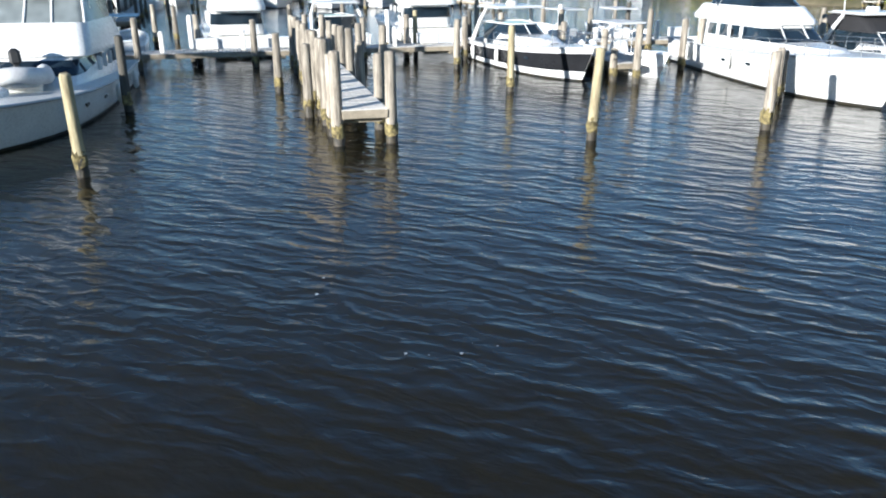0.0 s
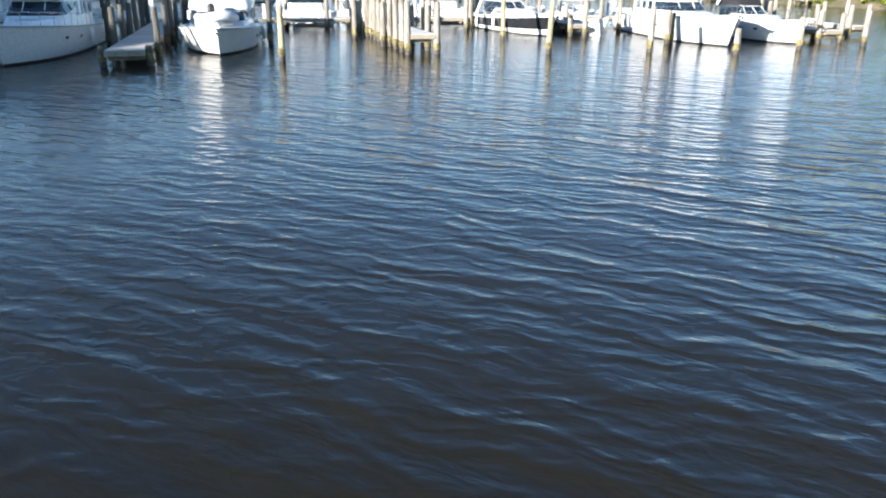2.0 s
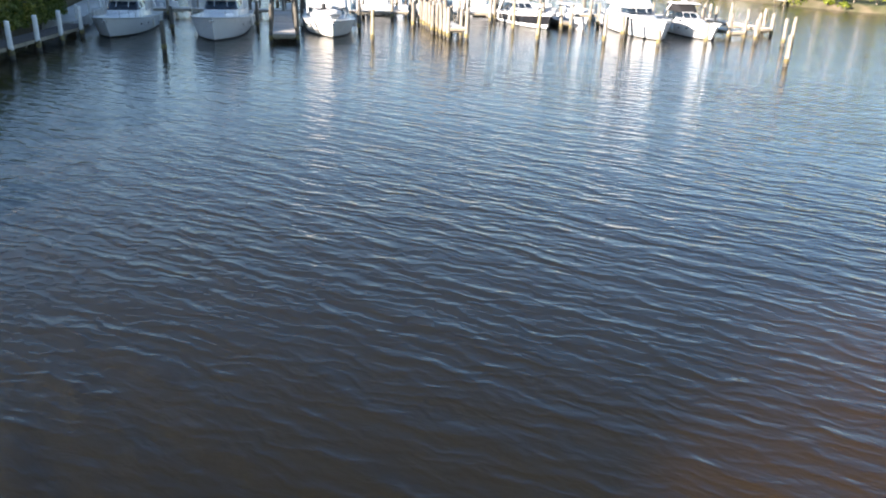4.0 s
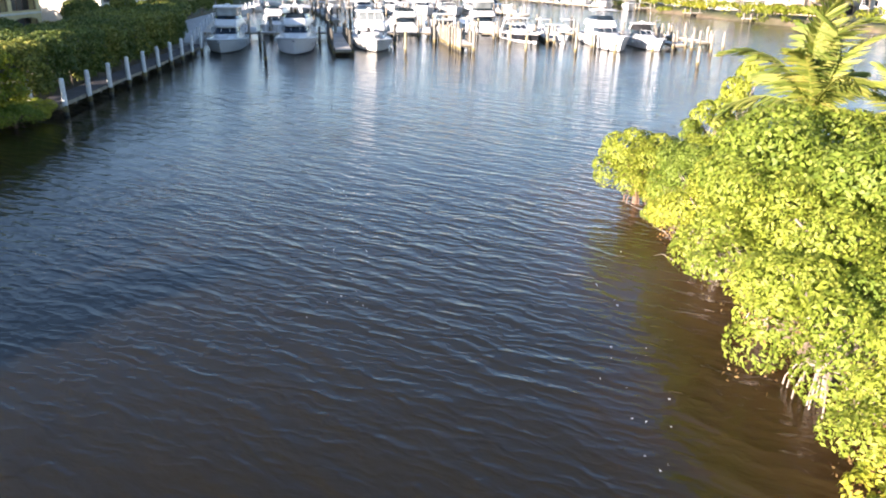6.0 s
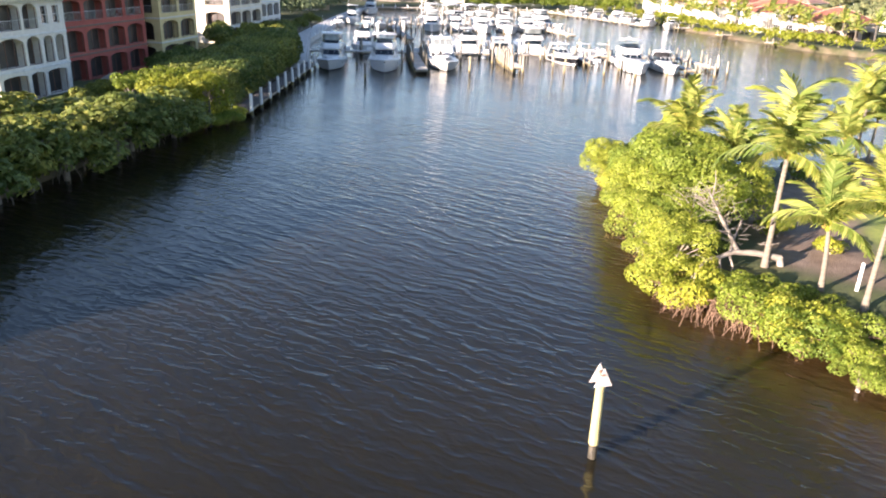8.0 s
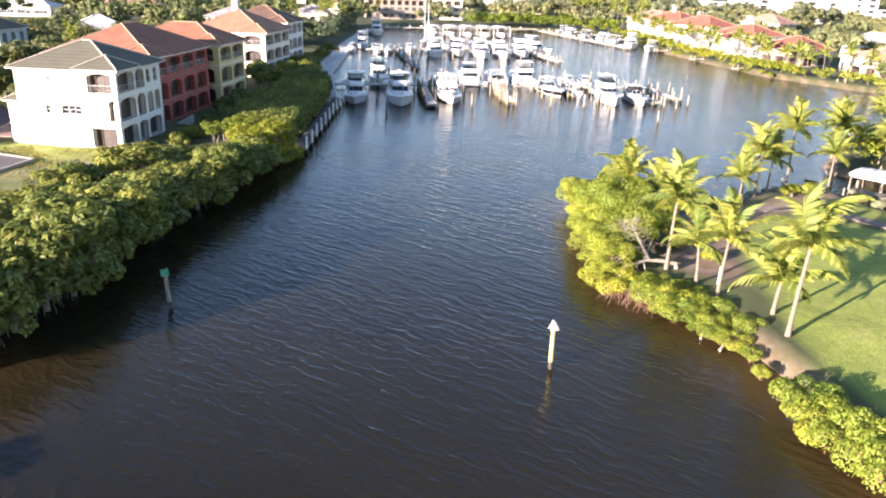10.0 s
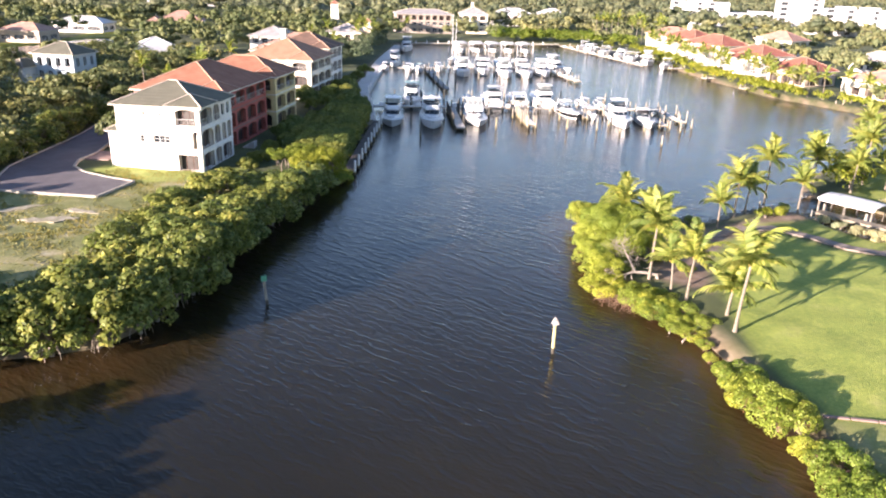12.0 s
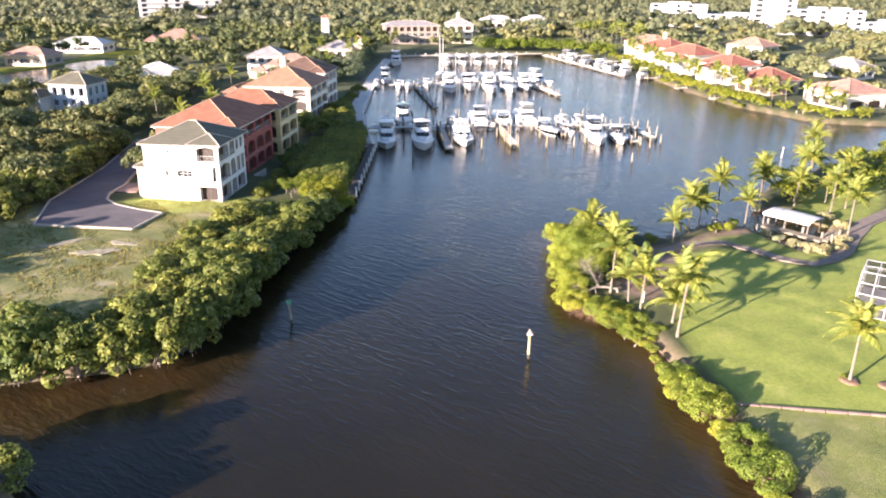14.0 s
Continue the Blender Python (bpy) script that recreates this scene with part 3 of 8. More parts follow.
me = raw_mesh("water", np.stack([WX, WY, np.zeros_like(WX)], -1).reshape(-1, 3), wq, m, True)
att = me.color_attributes.new("shallow", "FLOAT_COLOR", "POINT")
att.data.foreach_set("color", np.repeat(shallow.reshape(-1, 1), 4, 1).astype(np.float32).ravel())
water = tagged(new("water", me), "dark rippled brown-blue basin water", "water", kind="structure")

# pond and fairway in the woods
POND = [(-165, 264), (-140, 246), (-120, 262), (-113, 290), (-118, 324), (-130, 323), (-139, 291), (-150, 277)]
FAIRWAY = [(-162, 286), (-150, 281), (-140, 296), (-133, 320), (-118, 340), (-110, 358), (-126, 364), (-137, 348), (-138, 320), (-142, 301), (-158, 297)]


def sheet(name, line, z, thick, mat, label, category):
    """A flat sheet with a rounded outline."""
    p = line
    for _ in range(2):
        p = [q for a, b in zip(p, p[1:] + p[:1]) for q in ((0.75 * a[0] + 0.25 * b[0], 0.75 * a[1] + 0.25 * b[1]), (0.25 * a[0] + 0.75 * b[0], 0.25 * a[1] + 0.75 * b[1]))]
    mb = MB()
    n = len(p)
    mb.add([(x, y, z) for x, y in p] + [(x, y, z - thick) for x, y in p], [tuple(range(n))] + [(i, i + n, (i + 1) % n + n, (i + 1) % n) for i in range(n)])
    return solo(name, mb, mat, label, category, kind="structure")


sheet("pond", POND, 1.42, 0.3, bpy.data.materials["water"], "still grey-blue pond beside a golf green", "pond")
sheet("fairway", FAIRWAY, 1.46, 0.3, M["turf"], "mown yellow-green strip of grass beside a pond", "grass")

# ---- piles and docks ----
def pile_mesh(radius, top, bottom, seed, n=12, lean=0.0, rough=0.05):
    """A round timber pile, a little crooked, with a weathered domed head."""
    rnd = random.Random(seed)
    mb = MB()
    zs = [bottom, bottom * 0.4 + top * 0.6, top - 0.12, top - 0.03, top]
    rs = [radius * 1.08, radius * 1.0, radius * 0.95, radius * 0.9, radius * 0.72]
    rings = []
    for z, r in zip(zs, rs):
        ox, oy = lean * (z - bottom) + rnd.uniform(-0.01, 0.01), rnd.uniform(-0.01, 0.01)
        rings.append([(ox + r * (1 + rnd.uniform(-rough, rough)) * math.cos(a), oy + r * (1 + rnd.uniform(-rough, rough)) * math.sin(a), z + rnd.uniform(-rough, rough) * (0.6 if rough > 0.06 else 0.1)) for a in (2 * math.pi * i / n for i in range(n))])
    return mb.loft(rings)


PILE_KINDS = {}


def pile_parts(kind, top, seed=0):
    """Meshes of a pile: shaft, growth band and wet foot, shared by all piles alike."""
    key = (kind, round(top, 1), seed % 3)
    if key not in PILE_KINDS:
        r = {"pile_white": 0.17, "pile_dark": 0.165, "pile_yellow": 0.155}.get(kind, 0.18)
        shaft = pile_mesh(r, top, 0.62, seed).mesh("shaft", M[kind])
        band = pile_mesh(r * 1.14, 0.7, 0.32, seed + 7, 14, 0.0, 0.2).mesh("growth_band", M["barnacle"])
        foot = pile_mesh(r * 1.09, 0.48, -2.2, seed + 9, 14, 0.0, 0.16).mesh("wet_foot", M["pile_wet"])
        PILE_KINDS[key] = (shaft, band, foot)
    return PILE_KINDS[key]


def pile_under(parent, x, y, top=2.8, kind="pile_wood", seed=0, z=0.0):
    shaft, band, foot = pile_parts(kind, top, seed)
    p = part("dock_post", shaft, None, parent)
    p.matrix_basis = pose(x, y, z, 0, 0, (seed * 47) % 360)
    b = part("growth_band", band, None, p)
    f = part("wet_foot", foot, None, p)
    return p


def lone_pile(x, y, top=2.8, kind="pile_wood", seed=0, label="", lean=0.0):
    words = {"pile_wood": "weathered grey-brown timber mooring pile with barnacled foot", "pile_yellow": "yellowed timber mooring pile with barnacled foot",
             "pile_dark": "dark wet timber mooring pile standing in water", "pile_white": "white-sleeved mooring pile standing in water"}
    t_ = thing("mooring_pile", label or words[kind], "mooring pile", pose(x, y, 0, lean, 0, (seed * 61) % 360), "free-standing mooring piles")
    shaft, band, foot = pile_parts(kind, top, seed)
    part("shaft", shaft, None, t_)
    part("growth_band", band, None, t_)
    part("wet_foot", foot, None, t_)
    return t_


def dock(name, a, b, width, z=0.85, label="", mat="deck_wood", boards=False, piles=(), pile_kind="pile_wood", skirt=True, cat="dock"):
    """A timber dock from a to b: deck boards across, edge beams, end fascia, cross beams and piles. Piles: (along, side, top)."""
    ax, ay = a
    bx, by = b
    length = math.hypot(bx - ax, by - ay)
    rz = math.atan2(by - ay, bx - ax)
    t_ = thing(name, label, cat, pose(ax, ay, 0, 0, 0, math.degrees(rz)))
    n = int(length / 0.21)
    pitch = length / n
    if boards:
        meshes = []
        for v in range(4):
            mb = MB()
            rnd = random.Random(v)
            mb.rbox((0, 0, 0), (pitch - 0.025, width + rnd.uniform(-0.03, 0.03), 0.045), 0.008)
            meshes.append(mb.mesh("board", M[mat]))
        for i in range(n):
            o = part("board", meshes[i % 4], None, t_)
            o.location = ((i + 0.5) * pitch, 0, z + ((i * 37) % 5 - 2) * 0.002)
            o.rotation_euler = (0, 0, ((i * 13) % 7 - 3) * 0.002)
    else:
        mb = MB()
        for i in range(n):
            mb.rbox(((i + 0.5) * pitch, 0, z + ((i * 37) % 5 - 2) * 0.003), (pitch - 0.03, width, 0.05), 0.008)
        tagged(part("decking", mb, M[mat], t_), kind="stuff")
    for s in (-1, 1):
        mb = MB()
        mb.rbox((length / 2, s * (width / 2 - 0.06), z - 0.16), (length, 0.07, 0.24), 0.01)
        part("edge_beam", mb, M["timber"], t_)
    if skirt:
        mb = MB()
        mb.rbox((-0.035, 0, z - 0.13), (0.06, width, 0.26), 0.01)
        part("end_fascia", mb, M["timber"], t_)
        mb = MB()
        mb.rbox((0, 0, z - 0.38), (0.2, width - 0.2, 0.18), 0.01)
        beam = mb.mesh("cross_beam", M["timber"])
        for i in range(max(2, int(length / 2.5))):
            part("cross_beam", beam, None, t_).location = (0.5 + i * 2.5, 0, 0)
    for k_, (along, side, top) in enumerate(piles):
        pile_under(t_, along, side * (width / 2 + 0.14), top, pile_kind, k_)
    return t_


rnd = random.Random(4)
# pier with tall paired piles, running back to the cross dock
PIER_PILES = [(0.15, 1, 2.95), (0.15, -1, 2.9), (3.6, 1, 3.0), (6.8, -1, 2.6), (5.4, 1, 2.9), (9.3, 1, 2.9), (12.2, 1, 3.0), (12.6, -1, 2.8), (15.2, 1, 2.9), (17.8, -1, 2.7), (18.2, 1, 2.9), (21.4, 1, 2.8), (21.6, -1, 2.8), (1.7, 1, 2.7), (7.4, 1, 2.95), (10.8, 1, 2.7), (2.4, -1, 2.6), (9.8, -1, 2.9), (13.9, 1, 2.6), (15.0, -1, 2.7)]
dock("pier", (14.15, 151.6), (14.9, 173.6), 1.45, 1.12, "sun-bleached narrow timber pier between tall paired piles", "deck_pale", True, PIER_PILES)
dock("finger_dock", (-1.6, 149.0), (-0.6, 174.0), 1.9, 0.75, "grey timber finger dock between two moored motor yachts", "deck_wood", True,
     [(0.3, -1, 1.0), (0.3, 1, 1.0), (5, 1, 2.6), (5, -1, 2.6), (8.5, 1, 2.6), (11, -1, 2.5), (12, 1, 2.6), (15, 1, 2.7), (15.5, -1, 2.7), (18.5, 1, 2.7), (20, -1, 2.6), (22, 1, 2.7)], "pile_dark")
dock("cross_dock", (-22, 174.8), (41, 173.6), 2.0, 0.85, "long weathered timber cross dock lined with piles", "deck_pale", False,
     [(6 + i * 3.1, (-1) ** i, 2.5 + 0.4 * rnd.random()) for i in range(18)])
dock("boat_lift_dock", (44.2, 152.8), (45.2, 173.0), 1.5, 0.85, "timber finger dock carrying boat-lift posts", "deck_pale", False,
     [(0.3, 1, 2.2), (0.3, -1, 2.0), (3, -1, 2.5), (6, 1, 2.6), (9, -1, 2.6), (12, 1, 2.6), (15, -1, 2.6), (18, 1, 2.6)])
dock("outer_finger_dock", (50.2, 156.5), (50.6, 173.2), 1.3, 0.85, "short timber finger dock at the basin's edge", "deck_pale", False,
     [(0.3, 1, 2.4), (0.3, -1, 2.4), (5, -1, 2.5), (9, 1, 2.5), (13, -1, 2.5)])
dock("walkway_dock", (41, 173.6), (51.5, 172.6), 1.8, 0.85, "weathered timber end of the cross dock", "deck_pale", False, [(3, 1, 2.5), (7, 1, 2.6), (10, 1, 2.6)])
dock("side_finger_dock", (29.2, 162.0), (29.8, 173.0), 0.9, 0.85, "narrow timber side dock beside a moored cruiser", "deck_pale", False, [(0.2, 1, 1.6), (4, -1, 2.2), (7, 1, 2.4)])
dock("back_dock", (-8.5, 249.5), (25.5, 255.0), 2.0, 0.85, "weathered timber back dock lined with piles", "deck_pale", False,
     [(2 + i * 2.7, (-1) ** i, 2.5 + 0.5 * rnd.random()) for i in range(12)])
dock("back_finger_dock", (45.3, 222.5), (41.6, 255.0), 1.9, 0.85, "timber finger dock with many white-topped piles", "deck_pale", False,
     [(0.4 + i * 2.6, (-1) ** i, 2.6) for i in range(12)])
dock("back_cross_dock", (25.5, 255.0), (42, 255.5), 2.0, 0.85, "weathered timber dock joining back slips", "deck_pale", False, [(1 + i * 2.8, (-1) ** i, 2.6) for i in range(6)])
dock("mid_finger_dock", (2.0, 203), (0.5, 249), 1.6, 0.8, "grey timber finger dock between back slips", "deck_wood", False,
     [(0.4 + i * 5, (-1) ** i, 2.6) for i in range(9)], "pile_dark")
dock("far_dock", (84, 268), (72, 343), 2.2, 0.85, "pale timber dock crowded with moored boats", "deck_pale", False, [(1 + i * 4.5, (-1) ** i, 2.6) for i in range(16)])
dock("covered_slip_dock", (18, 318), (52, 320), 2.0, 0.85, "pale timber dock under boat-lift canopies", "deck_pale", False, [(1 + i * 3, (-1) ** i, 2.8) for i in range(11)])
dock("sea_wall_walk", (-2.0, 337.0), (72, 346.2), 2.2, 1.25, "pale timber walkway along the back sea wall", "deck_pale", False, [(2 + i * 5, 1, 2.2) for i in range(14)], "pile_white")
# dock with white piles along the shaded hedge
# its boards are coloured darker to carry the shade lying on them
t_ = dock("shore_dock", (-24.9, 112.5), (-18.7, 155.4), 1.85, 0.85, "weathered timber shore dock, shade put into its decking colour, with white-sleeved piles", "deck_shaded", True,
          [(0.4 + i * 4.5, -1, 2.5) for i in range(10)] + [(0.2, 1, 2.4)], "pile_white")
mb = MB()
mb.loft([[(-21.6, 155.4, z), (-19.0, 155.4, z), (-19.6, 196, z), (-11.6, 265, z), (-2.0, 326, z), (-5.6, 328, z), (-15.6, 266, z), (-23.9, 197, z)] for z in (-1.5, 1.02, 1.05)], smooth=False)
solo("promenade", mb, M["concrete_pale"], "pale concrete promenade along the boat slips", "walkway", kind="structure")
t_ = thing("promenade_rail", "row of white posts along the concrete promenade", "railing")
for i in range(26):
    s = i / 25
    y = 158 + s * 165
    x = np.interp(y, [155, 196, 265, 326], [-19.2, -19.8, -11.8, -2.2])
    mb = MB()
    mb.cyl((x, y, 1.0), (x, y, 2.25), 0.13, 0.12, 8)
    part("post", mb, M["pile_white"], t_)

# free-standing mooring piles
for n_, (x, y, top, kind, lean) in enumerate([
        (6.0, 150.0, 2.8, "pile_yellow", 4), (6.25, 160.2, 2.9, "pile_dark", 0), (22.6, 169.0, 2.7, "pile_wood", 0),
        (22.5, 160.5, 2.9, "pile_yellow", 0), (21.4, 150.2, 2.95, "pile_yellow", -2), (28.0, 150.0, 2.7, "pile_wood", -2), (29.2, 161.0, 2.8, "pile_wood", 0),
        (21.9, 175.6, 2.8, "pile_yellow", 0), (-10.6, 143.0, 2.3, "pile_dark", 0), (-11.3, 158.3, 2.2, "pile_dark", 0), (32.3, 147.5, 1.5, "pile_wood", 0),
        (45.7, 147.6, 2.6, "pile_wood", 0), (44.4, 150.2, 2.3, "pile_wood", 0), (38.3, 149.2, 2.0, "pile_wood", 0), (50.4, 152.4, 2.4, "pile_wood", 0),
        (34.2, 164.9, 2.7, "pile_wood", 0), (32.3, 154.9, 2.2, "pile_wood", 0), (33.1, 155.6, 2.0, "pile_dark", 0), (-27.3, 107.5, 2.6, "pile_dark", 0),
        (7.0, 190, 2.6, "pile_wood", 0), (15.5, 190, 2.6, "pile_wood", 0), (19.8, 191, 2.7, "pile_wood", 0), (27.6, 190, 2.7, "pile_wood", 0), (-3, 184, 2.6, "pile_dark", 0),
        (8, 229, 2.7, "pile_wood", 0), (15, 228, 2.7, "pile_wood", 0), (21.6, 228, 2.7, "pile_wood", 0), (28.4, 227, 2.7, "pile_wood", 0), (35, 228, 2.7, "pile_wood", 0),
        (-6.5, 186, 2.5, "pile_dark", 0), (-8, 214, 2.7, "pile_dark", 0), (-5.5, 222, 2.7, "pile_dark", 0), (5.5, 212, 2.6, "pile_dark", 0)]):
    lone_pile(x, y, top, kind, n_, "", lean)

# ---- boats ----
def hull_shape(L, B, fb, flare=0.16, rake=1.1, draft=0.75, fullness=4.6):
    """Half-width and height of the hull at station s (0 stern, 1 bow) for levels from keel to sheer."""
    def half(s):
        return B / 2 * ((0.93 + 0.07 * min(1, s / 0.35)) if s < 0.35 else max(0.0, 1 - ((s - 0.35) / 0.65) ** fullness))

    def sheer(s):
        return fb * (1 + 0.62 * max(0, s - 0.15) ** 1.7)

    def at(s, lev):
        """lev: 0 keel, 1 waterline, 2 chine, 3 upper, 4 sheer."""
        h, z = half(s), sheer(s)
        k = s ** 3
        w = (0.0, 0.88 - 0.22 * k, 0.94 - 0.18 * k, 0.975 - 0.08 * k, 1.0)[lev] * h
        zz = (-draft * (1 - 0.85 * s ** 4), 0.0, 0.24 * z, 0.66 * z, z)[lev]
        y = s * L + rake * (max(zz, -0.3) / max(z, 0.1)) * s ** 3
        return w, y, zz
    return at, half, sheer


def ring_xy(y0, y1, w, r, z, n=3, front=1.0):
    """A rounded oblong in plan between y0 and y1, w wide; front under 1 narrows its fore end."""
    out = []
    hw = w / 2
    for cx, cy, a0, k in ((1, y0 + r, -90, 1.0), (1, y1 - r, 0, front), (-1, y1 - r, 90, front), (-1, y0 + r, 180, 1.0)):
        for i in range(n + 1):
            a = radians(a0 + 90 * i / n)
            out.append((cx * (hw * k - r) + r * math.cos(a), cy + r * math.sin(a), z))
    return out


def cabin(mb, levels, r=0.35, front=0.85, smooth=True):
    """A house lofted through levels (z, y0, y1, width)."""
    return mb.loft([ring_xy(y0, y1, w, min(r, w * 0.3), z, 3, front) for z, y0, y1, w in levels], smooth)


def lerp_level(a, b, t):
    return tuple(p + (q - p) * t for p, q in zip(a, b))


def glass_band(lo, hi, t0, t1, grow=0.02, r=0.35, front=0.85):
    a, b = lerp_level(lo, hi, t0), lerp_level(lo, hi, t1)
    f = lambda l: (l[0], l[1] - grow, l[2] + grow, l[3] + 2 * grow)
    return MB().loft([ring_xy(y0, y1, w, min(r, w * 0.3), z, 3, front) for z, y0, y1, w in (f(a), f(b))], True, (False, False))


def rail_points(at, s0, s1, n, inset=0.12):
    pts = []
    for i in range(n + 1):
        s = s0 + (s1 - s0) * i / n
        w, y, z = at(s, 4)
        pts.append((max(0.0, w - inset), y, z))
    return pts


def motor_yacht(x, y, heading, L=14.0, B=4.6, fb=1.25, style="flybridge", hull="gel_white", band=None, label="", tender=False, top="hardtop",
                glass="boat_glass", group="", z=0.0, detail=2, enclosure=True, salon_h=1.45, rail=True, helm=False):
    """A motor yacht whose bow lies at x, y and points along heading (degrees, 0 is +y)."""
    th = radians(heading)
    bx, by = x + L * math.sin(th), y - L * math.cos(th)
    t_ = thing("motor_yacht", label, "boat", pose(bx, by, z, 0, 0, heading), group)
    at, half, sheer = hull_shape(L, B, fb)
    ns = 14
    ss = [(i / (ns - 1)) ** 0.85 for i in range(ns)]

    def shell(l0, l1, steps_=2, grow=0.0):
        mb = MB()
        for side in (-1, 1):
            rings = []
            for s in ss:
                row = []
                for lev in range(l0, l1 + 1):
                    w, yy, zz = at(s, lev)
                    row.append((side * (w + grow), yy, zz))
                rings.append(row if side > 0 else row[::-1])
            mb.loft(rings, True, closed=False)
        tr = [at(0, lev) for lev in range(l0, l1 + 1)]
        ring = [(w + grow, yy, zz) for w, yy, zz in tr] + [(-w - grow, yy, zz) for w, yy, zz in reversed(tr)]
        mb.add(ring, [tuple(range(len(ring)))])
        return mb
    body = part("hull", shell(1 if band else 1, 4), M[hull], t_)
    part("bottom", shell(0, 1), M["boot_black"], t_, "dark antifouled bottom")
    mb = MB()
    for side in (-1, 1):
        rings = []
        for s in ss:
            w0, y0, z0 = at(s, 1)
            w1, y1, z1 = at(s, 2)
            r0 = (side * (w0 + 0.012), y0, -0.02)
            r1 = (side * (w0 + (w1 - w0) * 0.4 + 0.014), y0 + (y1 - y0) * 0.4, 0.11)
            rings.append([r0, r1] if side > 0 else [r1, r0])
        mb.loft(rings, True, closed=False)
    part("boot_stripe", mb, M["boot_black"], body)
    if band:
        mb = MB()
        for side in (-1, 1):
            rings = []
            for s in ss:
                w2, y2, z2 = at(s, 2)
                w3, y3, z3 = at(s, 3)
                w4, y4, z4 = at(s, 4)
                lo = (side * (w2 + (w3 - w2) * 0.12 + 0.014), y2 + (y3 - y2) * 0.12, z2 + (z3 - z2) * 0.12)
                hi = (side * (w3 + (w4 - w3) * 0.45 + 0.014), y3 + (y4 - y3) * 0.45, z3 + (z4 - z3) * 0.45)
                rings.append([lo, hi] if side > 0 else [hi, lo])
            mb.loft(rings, True, closed=False)
        part("hull_band", mb, M[band], body, "glossy dark hull side")
    # rub rail and deck
    mb = MB()
    for side in (-1, 1):
        pts = [(side * (at(s, 4)[0] + 0.02), at(s, 4)[1], at(s, 4)[2] - 0.05) for s in ss]
        mb.tube(pts, 0.045, 5)
    part("rub_rail", mb, M["gel_grey"], body)
    mb = MB()
    rings = []
    cock = 0.24 if style != "express" else 0.3
    for s in [i / 19 for i in range(20)]:
        w, yy, zz = at(s, 4)
        drop = 0.55 * fb if s < cock else 0.04
        rings.append([(-w + 0.03, yy, zz - drop), (0, yy, zz - drop + (0.0 if s < cock else 0.06)), (w - 0.03, yy, zz - drop)])
    mb.loft(rings, False, closed=False)
    part("deck", mb, M["gel_cream"], t_)
    mb = MB()
    w0, y0, z0 = at(0, 4)
    mb.rbox((0, 0.12, z0 - 0.42), (2 * w0 - 0.1, 0.2, 0.84), 0.04)
    mb.rbox((0, -0.45, 0.28), (2 * w0 - 0.3, 0.95, 0.1), 0.03)
    part("swim_platform", mb, M["gel_white"], t_)
    zs = sheer(0.55)
    if style == "express":
        house = [(zs - 0.1, 0.30 * L, 0.80 * L, B * 0.74), (zs + 0.42, 0.34 * L, 0.70 * L, B * 0.62)]
        part("foredeck_cabin", cabin(MB(), house, 0.5, 0.55), M["gel_white"], t_)
        ws = [(zs + 0.05, 0.22 * L, 0.55 * L, B * 0.80), (zs + 0.95, 0.16 * L, 0.43 * L, B * 0.66)]
        mb = MB()
        cabin(mb, ws, 0.4, 0.7)
        wsh = part("windshield", mb, M["boat_glass"], t_, "raked dark windshield")
        mb = MB()
        for lv, rr in ((ws[1], 0.045),):
            ring = ring_xy(lv[1], lv[2], lv[3], 0.35, lv[0], 3, 0.7)
            mb.tube(ring + ring[:1], rr, 5)
        for sx in (-1, 0, 1):
            mb.tube([(sx * B * 0.25, 0.55 * L + 0.02, zs + 0.1), (sx * B * 0.2, 0.43 * L + 0.03, zs + 0.95)], 0.03, 4)
        part("windshield_frame", mb, M["gel_white"], wsh)
        arch = MB()
        for side in (-1, 1):
            arch.tube([(side * B * 0.45, 0.16 * L, zs), (side * B * 0.42, 0.22 * L, zs + 1.1), (side * B * 0.36, 0.25 * L, zs + 1.75)], [0.14, 0.12, 0.09], 6)
        arch.rbox((0, 0.27 * L, zs + 1.82), (B * 0.8, 0.26 * L, 0.12), 0.05, (0.92, 0.9))
        part("radar_arch", arch, M["gel_white"], t_)
        if top == "canvas_black":
            mb = cabin(MB(), [(zs + 0.93, 0.12 * L, 0.435 * L, B * 0.70), (zs + 1.6, 0.10 * L, 0.36 * L, B * 0.74), (zs + 1.74, 0.12 * L, 0.33 * L, B * 0.60)], 0.45, 0.8)
            part("canvas_enclosure", mb, M["canvas_black"], t_, "black canvas cockpit enclosure")
        htop = zs + 1.9
        mb = MB()
        for k_ in range(3):
            mb.rbox((0, 0.66 * L + k_ * 0.07 * L, zs + 0.24 - k_ * 0.06), (0.5, 0.45, 0.06), 0.02)
        part("deck_hatch", mb, M["boat_glass"], t_)
    else:
        trunk = [(zs - 0.05, 0.52 * L, 0.86 * L, B * 0.66), (zs + 0.38, 0.54 * L, 0.79 * L, B * 0.54)]
        if not tender:
            part("foredeck_cabin", cabin(MB(), trunk, 0.5, 0.5), M["gel_white"], t_)
        a, b = (zs - 0.15, 0.24 * L, 0.67 * L, B * 0.84), (zs + salon_h, 0.23 * L, (0.52 + 0.06 * (1.45 - salon_h)) * L, B * (0.74 + 0.1 * (1.45 - salon_h)))
        salon = part("salon", cabin(MB(), [a, b], 0.45, 0.72), M["gel_white"], t_)
        part("salon_window", glass_band(a, b, 0.42, 0.86, 0.02, 0.45, 0.72), M[glass], salon, "wrap-round dark salon window")
        for side in (-1, 1):
            for k_ in range(4):
                yy = 0.27 * L + k_ * 0.075 * L
                mb = MB()
